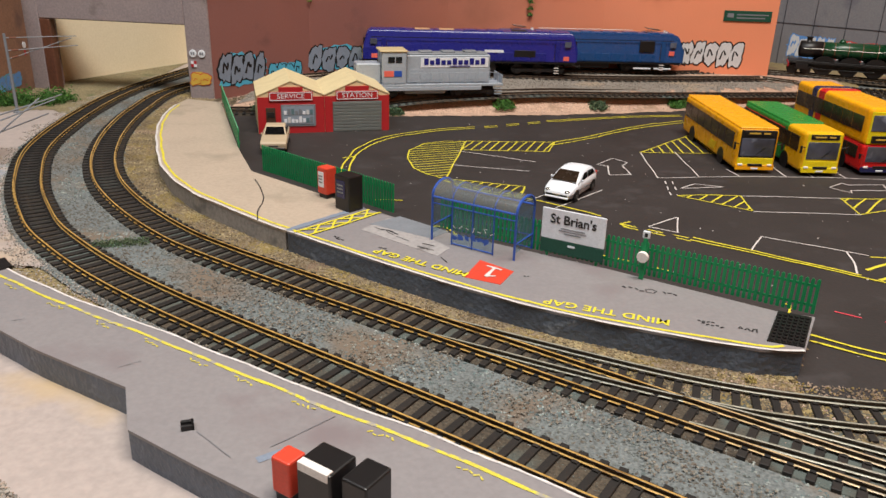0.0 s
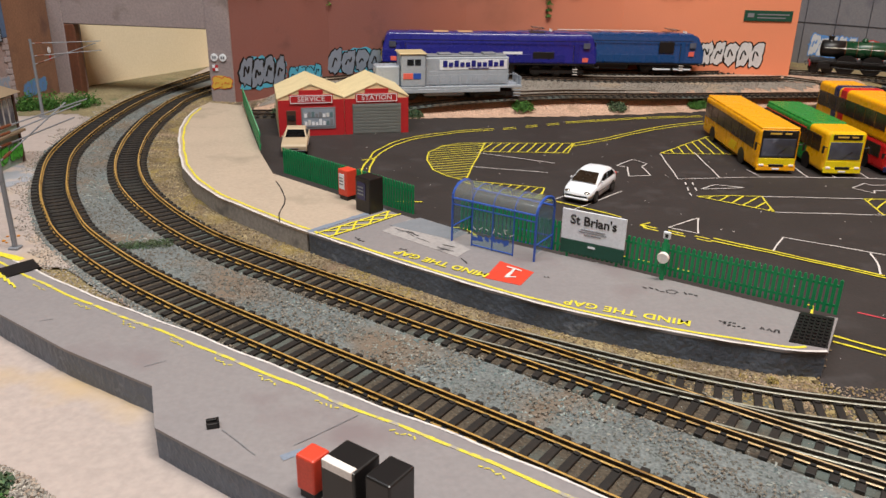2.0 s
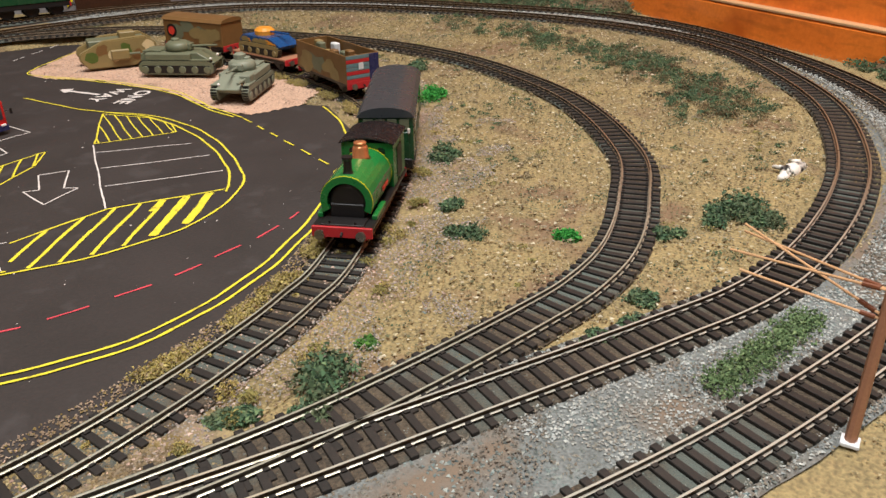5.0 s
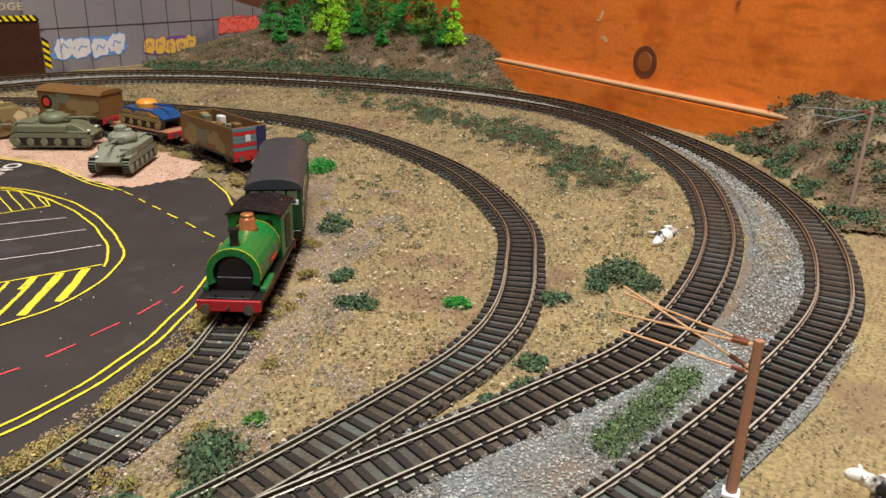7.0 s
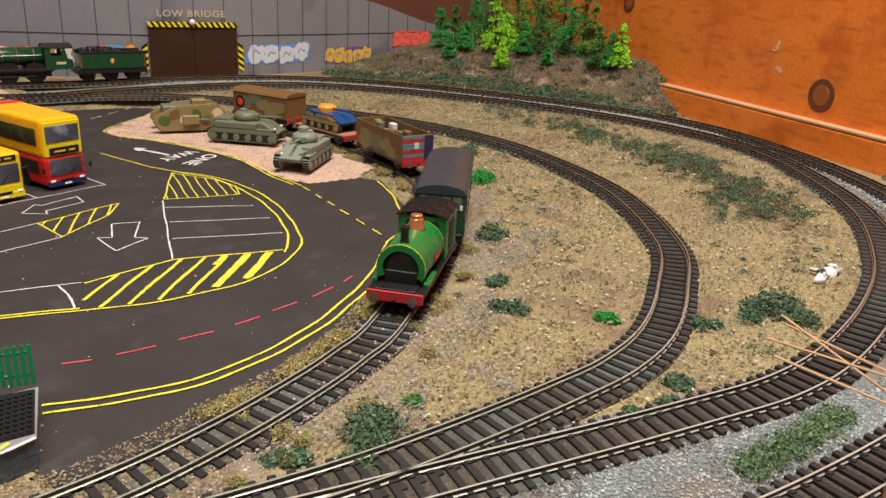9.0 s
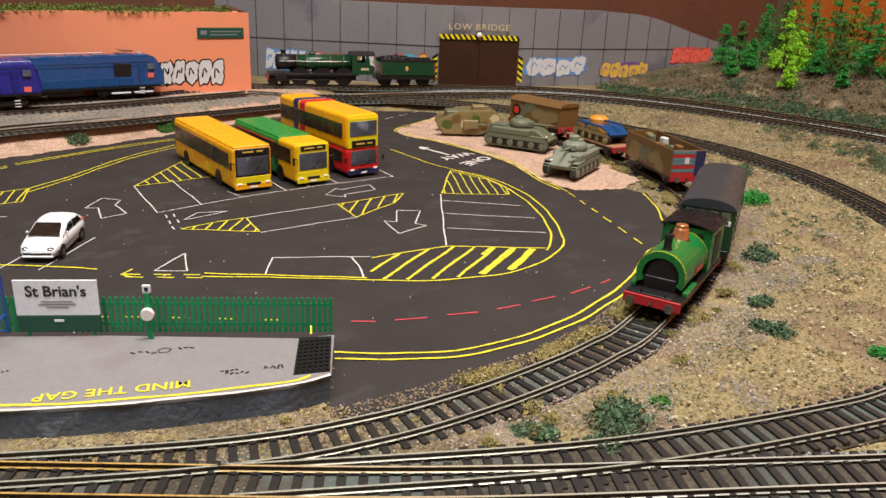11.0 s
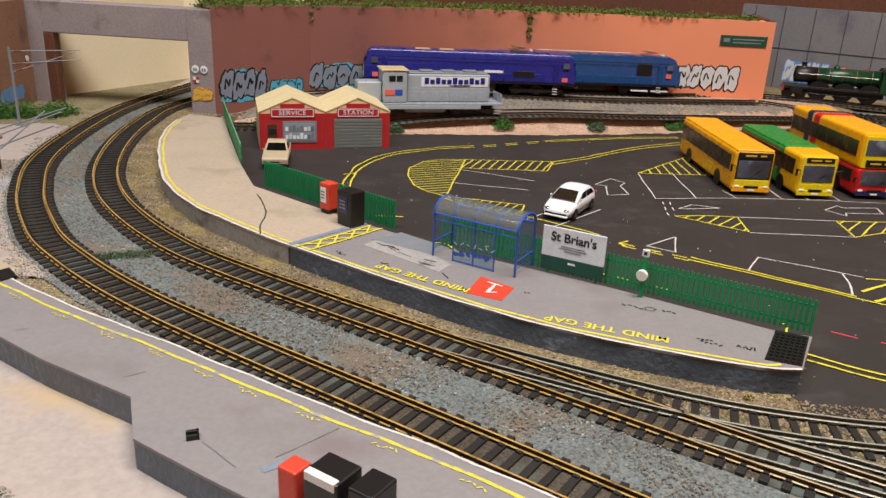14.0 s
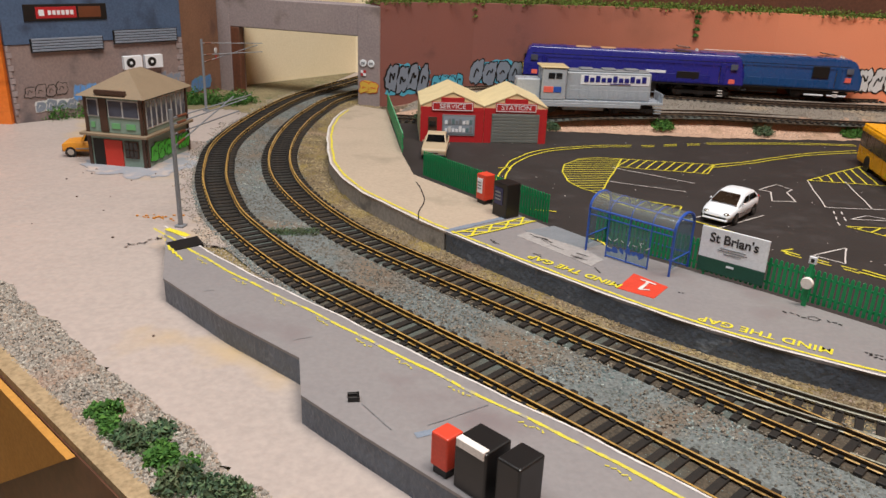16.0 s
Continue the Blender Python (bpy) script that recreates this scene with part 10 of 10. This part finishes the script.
# yellow tufts along the asphalt edge and between the siding's sleepers
TUFT = stone_mat("yellow_tufts", ["8f7f42", "a69550", "7d7040", "b5a668", "8c8250", "a08a64", "94826a"])
TUFT_OLIVE = stone_mat("olive_tufts", ["7a7440", "948a50", "686438", "a59a5e", "5c5c38"])
rnd = random.Random(67)
pn, _ = normals(PATH_SIDING)
yellow_spots, olive_spots = [], []
for i in range(1300):
    k = rnd.randrange(20, len(PATH_SIDING) - 60)
    q, m = PATH_SIDING[k], pn[k]
    side = rnd.choice((rnd.uniform(0.013, 0.021), rnd.uniform(0.013, 0.019), rnd.uniform(-0.012, 0.012), rnd.uniform(-0.030, -0.013)))
    x, y = q[0] + m[0] * side, q[1] + m[1] * side
    if x < 0.12 or noise.noise(Vector((x * 42, y * 42, 3.0))) < (0.0 if side > 0.012 else 0.2) or (y < 0.29 and x < 0.17):
        continue
    inner = abs(side) < 0.0125
    (yellow_spots if side > 0 or rnd.random() < 0.4 else olive_spots).append((x, y, ground_z(x, y) + 0.0008, rnd.uniform(0.0014, 0.0024) if inner else rnd.uniform(0.0026, 0.0055), 60 if inner else 130))
fluff("tufts", yellow_spots, 0.0007, TUFT, "yellow foam tufts along the edge of the asphalt", "tufts", 610, "stuff", 0.8)
fluff("tufts", olive_spots, 0.0007, TUFT_OLIVE, "olive foam tufts beside the siding", "tufts", 611, "stuff", 0.7)
# low tufts strewn over the scrub land
strewn = [[], [], []]
X, Y = np.random.default_rng(68).uniform((0.17, 0.06), (0.98, 0.95), (2600, 2)).T
for x, y, ok in zip(X, Y, zone_scrub(X, Y)):
    f = noise.fractal(Vector((x * 11, y * 11, 1.0)), 1.0, 2.0, 3)
    if ok and f > -0.05 and abs(side_of(PATH_SIDING, np.array([x]), np.array([y]))[0]) > 0.017:
        strewn[0 if f > 0.32 else rnd.choice((1, 1, 2))].append((x, y, ground_z(x, y) - 0.001, rnd.uniform(0.0018, 0.0050), 40))
fluff("tufts", strewn[0], 0.0008, LEAF_DARK, "dark green foam tufts on the scrub land", "tufts", 612, "stuff", 0.6)
fluff("tufts", strewn[1], 0.0008, FLOCK_TAN, "sandy foam tufts on the scrub land", "tufts", 613, "stuff", 0.35)
fluff("tufts", strewn[2], 0.0008, TUFT_OLIVE, "olive foam tufts on the scrub land", "tufts", 614, "stuff", 0.4)
# scrub patches between the curves
rnd = random.Random(66)
patches_at = []
for i in range(84):
    t = rnd.random()
    x, y = 0.66 + 0.24 * t + rnd.uniform(-0.02, 0.02), 0.165 + 0.40 * t * t + rnd.uniform(-0.03, 0.05)
    q = side_of(PATH_INNER, np.array([x]), np.array([y]))[0]
    if q > 0.03 and abs(side_of(PATH_BRANCH, np.array([x]), np.array([y]))[0]) > 0.03:
        patches_at += [(x + rnd.uniform(-0.026, 0.026), y + rnd.uniform(-0.022, 0.022), ground_z(x, y), rnd.uniform(0.004, 0.009), 75) for _ in range(5)]
fluff("scrub_clumps", patches_at[1::3], 0.0009, MOUND, "olive brown scrub between the curves", "scrub", 601, "stuff", 0.6)
fluff("scrub_clumps", patches_at[::3] + patches_at[2::3], 0.0009, LEAF_DARK, "dark green scrub between the curves", "scrub", 600, "stuff", 0.75)
# mound
mound_dark, mound_dry = [], []
for i in range(190):
    t = rnd.random()
    a, q = radians(-84 + 32 * t), 0.497 + 0.11 * rnd.random()
    x, y = 0.55 + q * math.cos(a), 0.5 + q * math.sin(a)
    if ground_z(x, y) > 0.012:
        (mound_dark if i % 4 else mound_dry).append((x, y, ground_z(x, y) - 0.001, rnd.uniform(0.006, 0.013), 150))
fluff("mound_scrub", mound_dark, 0.0015, LEAF_DARK, "dark green scrub on the mound", "scrub", 700, "stuff", 0.6)
fluff("mound_scrub", mound_dry, 0.0015, MOUND, "dry brown scrub on the mound", "scrub", 701, "stuff", 0.6)
scatter("hill_flock", zone_hill, 60000, 0.55, 1.25, -0.1, 1.0, 0.0014, 0.0040, MOUND, "brown and olive flock over the hill", 703, 0.0012, 0.9, "scrub")
# bushes along the foot of the hill
foot = []
for i in range(170):
    a = rnd.uniform(-14, 45)
    q = float(np.interp(a, [-12, -1, 7, 19, 33, 40, 50], [0.445, 0.455, 0.467, 0.485, 0.505, 0.525, 0.55])) + rnd.uniform(0.000, 0.030)
    x, y = 0.55 + q * math.cos(radians(a)), 0.5 + q * math.sin(radians(a))
    foot.append((x, y, ground_z(x, y) - 0.002, rnd.uniform(0.006, 0.013), 110))
fluff("hill_foot_scrub", foot, 0.0016, LEAF_DARK, "dark green bushes along the foot of the hill", "scrub", 702, "stuff", 0.8)
spots, spots2 = [], []
for i in range(560):
    a, r = radians(rnd.uniform(-17, 44)), rnd.uniform(0.455, 0.62)
    x, y = 0.55 + r * math.cos(a), 0.5 + r * math.sin(a)
    (spots if noise.noise(Vector((x * 20, y * 20, 5.0))) < 0.05 else spots2).append((x, y, ground_z(x, y) - 0.003, rnd.uniform(0.007, 0.015), 90))
fluff("hill_scrub", spots, 0.0018, MOUND, "brown and olive scrub on the hillside", "scrub", 801, "stuff", 0.5)
fluff("hill_scrub", spots2, 0.0018, LEAF_DARK, "dark green scrub on the hillside", "scrub", 802, "stuff", 0.5)


def model_tree(x, y, h, r, leaf, label, seed, lobes=9):
    r *= 1.2
    rnd = random.Random(seed)
    z = ground_z(x, y)
    th = thing("tree", label, "tree", x, y, z, 0, "trees on the hillside")
    bm = bmesh.new()
    rod(bm, (0, 0, -0.004), (0, 0, h * 0.9), 0.0022, 7, 0.0006)
    for i in range(6):
        a, q = rnd.uniform(0, 6.28), h * rnd.uniform(0.3, 0.8)
        rod(bm, (0, 0, q), (math.cos(a) * r * 0.6, math.sin(a) * r * 0.6, q + 0.01), 0.0008, 5, 0.0003)
    part("trunk", bm, "trunk", th)
    spots = []
    for i in range(lobes):
        t = i / (lobes - 1)
        for j in range(4 if t < 0.6 else 2):
            a = rnd.uniform(0, 6.28)
            w = r * (1.0 - 0.85 * t) * rnd.uniform(0.4, 0.8)
            spots.append((math.cos(a) * w, math.sin(a) * w, h * (0.10 + 0.84 * t) + rnd.uniform(-0.003, 0.003), r * (0.62 - 0.36 * t) * rnd.uniform(0.7, 1.15), 75))
    crown = fluff("crown", spots, 0.0015, leaf, "", "", seed)
    for key in ("category",):
        if key in crown:
            del crown[key]
    crown.parent = th
    return th


for i, (px, py, h, r, leaf) in enumerate(((1.081, 0.782, 0.062, 0.017, LEAF_FIR), (1.054, 0.744, 0.036, 0.010, LEAF_FIR), (1.075, 0.729, 0.045, 0.015, LEAF_FIR), (1.110, 0.735, 0.085, 0.021, LEAF_FIR), (1.082, 0.680, 0.088, 0.019, LEAF_LIME), (1.092, 0.664, 0.055, 0.014, LEAF_LIME), (1.057, 0.652, 0.038, 0.011, LEAF_LIME), (1.120, 0.665, 0.095, 0.021, LEAF_FIR),
                                          (1.097, 0.612, 0.075, 0.017, LEAF_MID), (1.120, 0.610, 0.110, 0.020, LEAF_OLIVE), (1.096, 0.561, 0.072, 0.019, LEAF_FIR), (1.075, 0.585, 0.034, 0.008, LEAF_FIR), (1.115, 0.550, 0.085, 0.018, LEAF_MID), (1.072, 0.505, 0.060, 0.015, LEAF_MID), (1.078, 0.488, 0.050, 0.012, LEAF_FIR), (1.076, 0.474, 0.060, 0.013, LEAF_LIME), (1.100, 0.700, 0.10, 0.018, LEAF_MID), (1.128, 0.700, 0.10, 0.019, LEAF_OLIVE), (1.135, 0.640, 0.115, 0.020, LEAF_FIR), (1.118, 0.585, 0.105, 0.018, LEAF_FIR), (1.104, 0.530, 0.080, 0.016, LEAF_OLIVE), (1.098, 0.765, 0.060, 0.015, LEAF_MID), (1.088, 0.632, 0.050, 0.012, LEAF_FIR), (1.105, 0.645, 0.070, 0.015, LEAF_OLIVE))):
    model_tree(px, py, h, r, leaf, "lime green model tree on the hillside" if leaf is LEAF_LIME else "dark green model fir tree on the hillside", 900 + i)

# ---- toy cows on the grass ----
COW = surf("toy_cow_paint", lin("e4e0da"), lin("d6d0c8"), 0.01, 0.001, 0.4, 0, 0.1, 0.0001, lin("1c1a1a"), 0.008, 0.50, 0.05)
for x, y, turn, sc, tip in ((0.572, 0.112, 158, 1.05, -80), (0.330, -0.010, 100, 0.9, 0)):
    bm = bmesh.new()
    for c, d in (((0, 0, 0.0085), (0.0130, 0.0048, 0.0046)), ((0.004, 0, 0.0088), (0.0075, 0.0052, 0.0050)), ((0.0165, 0, 0.0120), (0.0048, 0.0026, 0.0028)), ((0.0125, 0, 0.0105), (0.0040, 0.0028, 0.0030)), ((0.0150, 0.0030, 0.0138), (0.0008, 0.0018, 0.0008)), ((0.0150, -0.0030, 0.0138), (0.0008, 0.0018, 0.0008))):
        bmesh.ops.create_uvsphere(bm, u_segments=14, v_segments=8, radius=1.0, matrix=Matrix.Translation(c) @ Matrix.Diagonal((*d, 1)))
    for lx in (-0.009, 0.008):
        for ly in (-0.003, 0.003):
            rod(bm, (lx, ly, 0.0), (lx, ly, 0.007), 0.0012, 8, 0.0016)
    rod(bm, (-0.0128, 0, 0.0105), (-0.0145, 0, 0.004), 0.0005, 6)
    ob = whole("toy_cow", bm, "white", "white toy cow with black patches on the grass", "toy", smooth=True)
    ob.data.materials[0] = COW
    ob.matrix_world = pose(x, y, ground_z(x, y) + 0.0005 + tip * 0.00004, tip, 0, turn) @ Matrix.Scale(sc, 4)

# ---- litter and spray on the yard ----
rnd = random.Random(41)
bm = bmesh.new()
for k in range(18):
    x, y, q = -0.284 + rnd.gauss(0, 0.009), 0.428 + rnd.gauss(0, 0.004), rnd.uniform(0.0003, 0.0008)
    box(bm, x - q, x + q * 1.4, y - q, y + q, 0.0004, 0.0006 + q * 0.8, 0, pose(0, 0, 0))
tagged(new("orange_crumbs", mesh_from(bm, "orange_crumbs", "digger")), "orange crumbs scattered on the yard", "litter", kind="stuff")
bm = bmesh.new()
for k in range(40):
    x, y, q = rnd.uniform(-0.40, -0.13), rnd.uniform(0.24, 0.56), rnd.uniform(0.0002, 0.0006)
    if edge_side(x, y) > 0.04 and side_of(PATH_OUTER, np.array([x]), np.array([y]))[0] < -0.03 and not inside(PLAT_2, x, y) and not (-0.41 < x < -0.345 and y > 0.52):
        box(bm, x - q, x + q, y - q * 0.7, y + q, 0.0003, 0.0005 + q)
tagged(new("yard_grit", mesh_from(bm, "yard_grit", "brown_trim")), "dark crumbs of grit on the yard", "grit", kind="stuff")
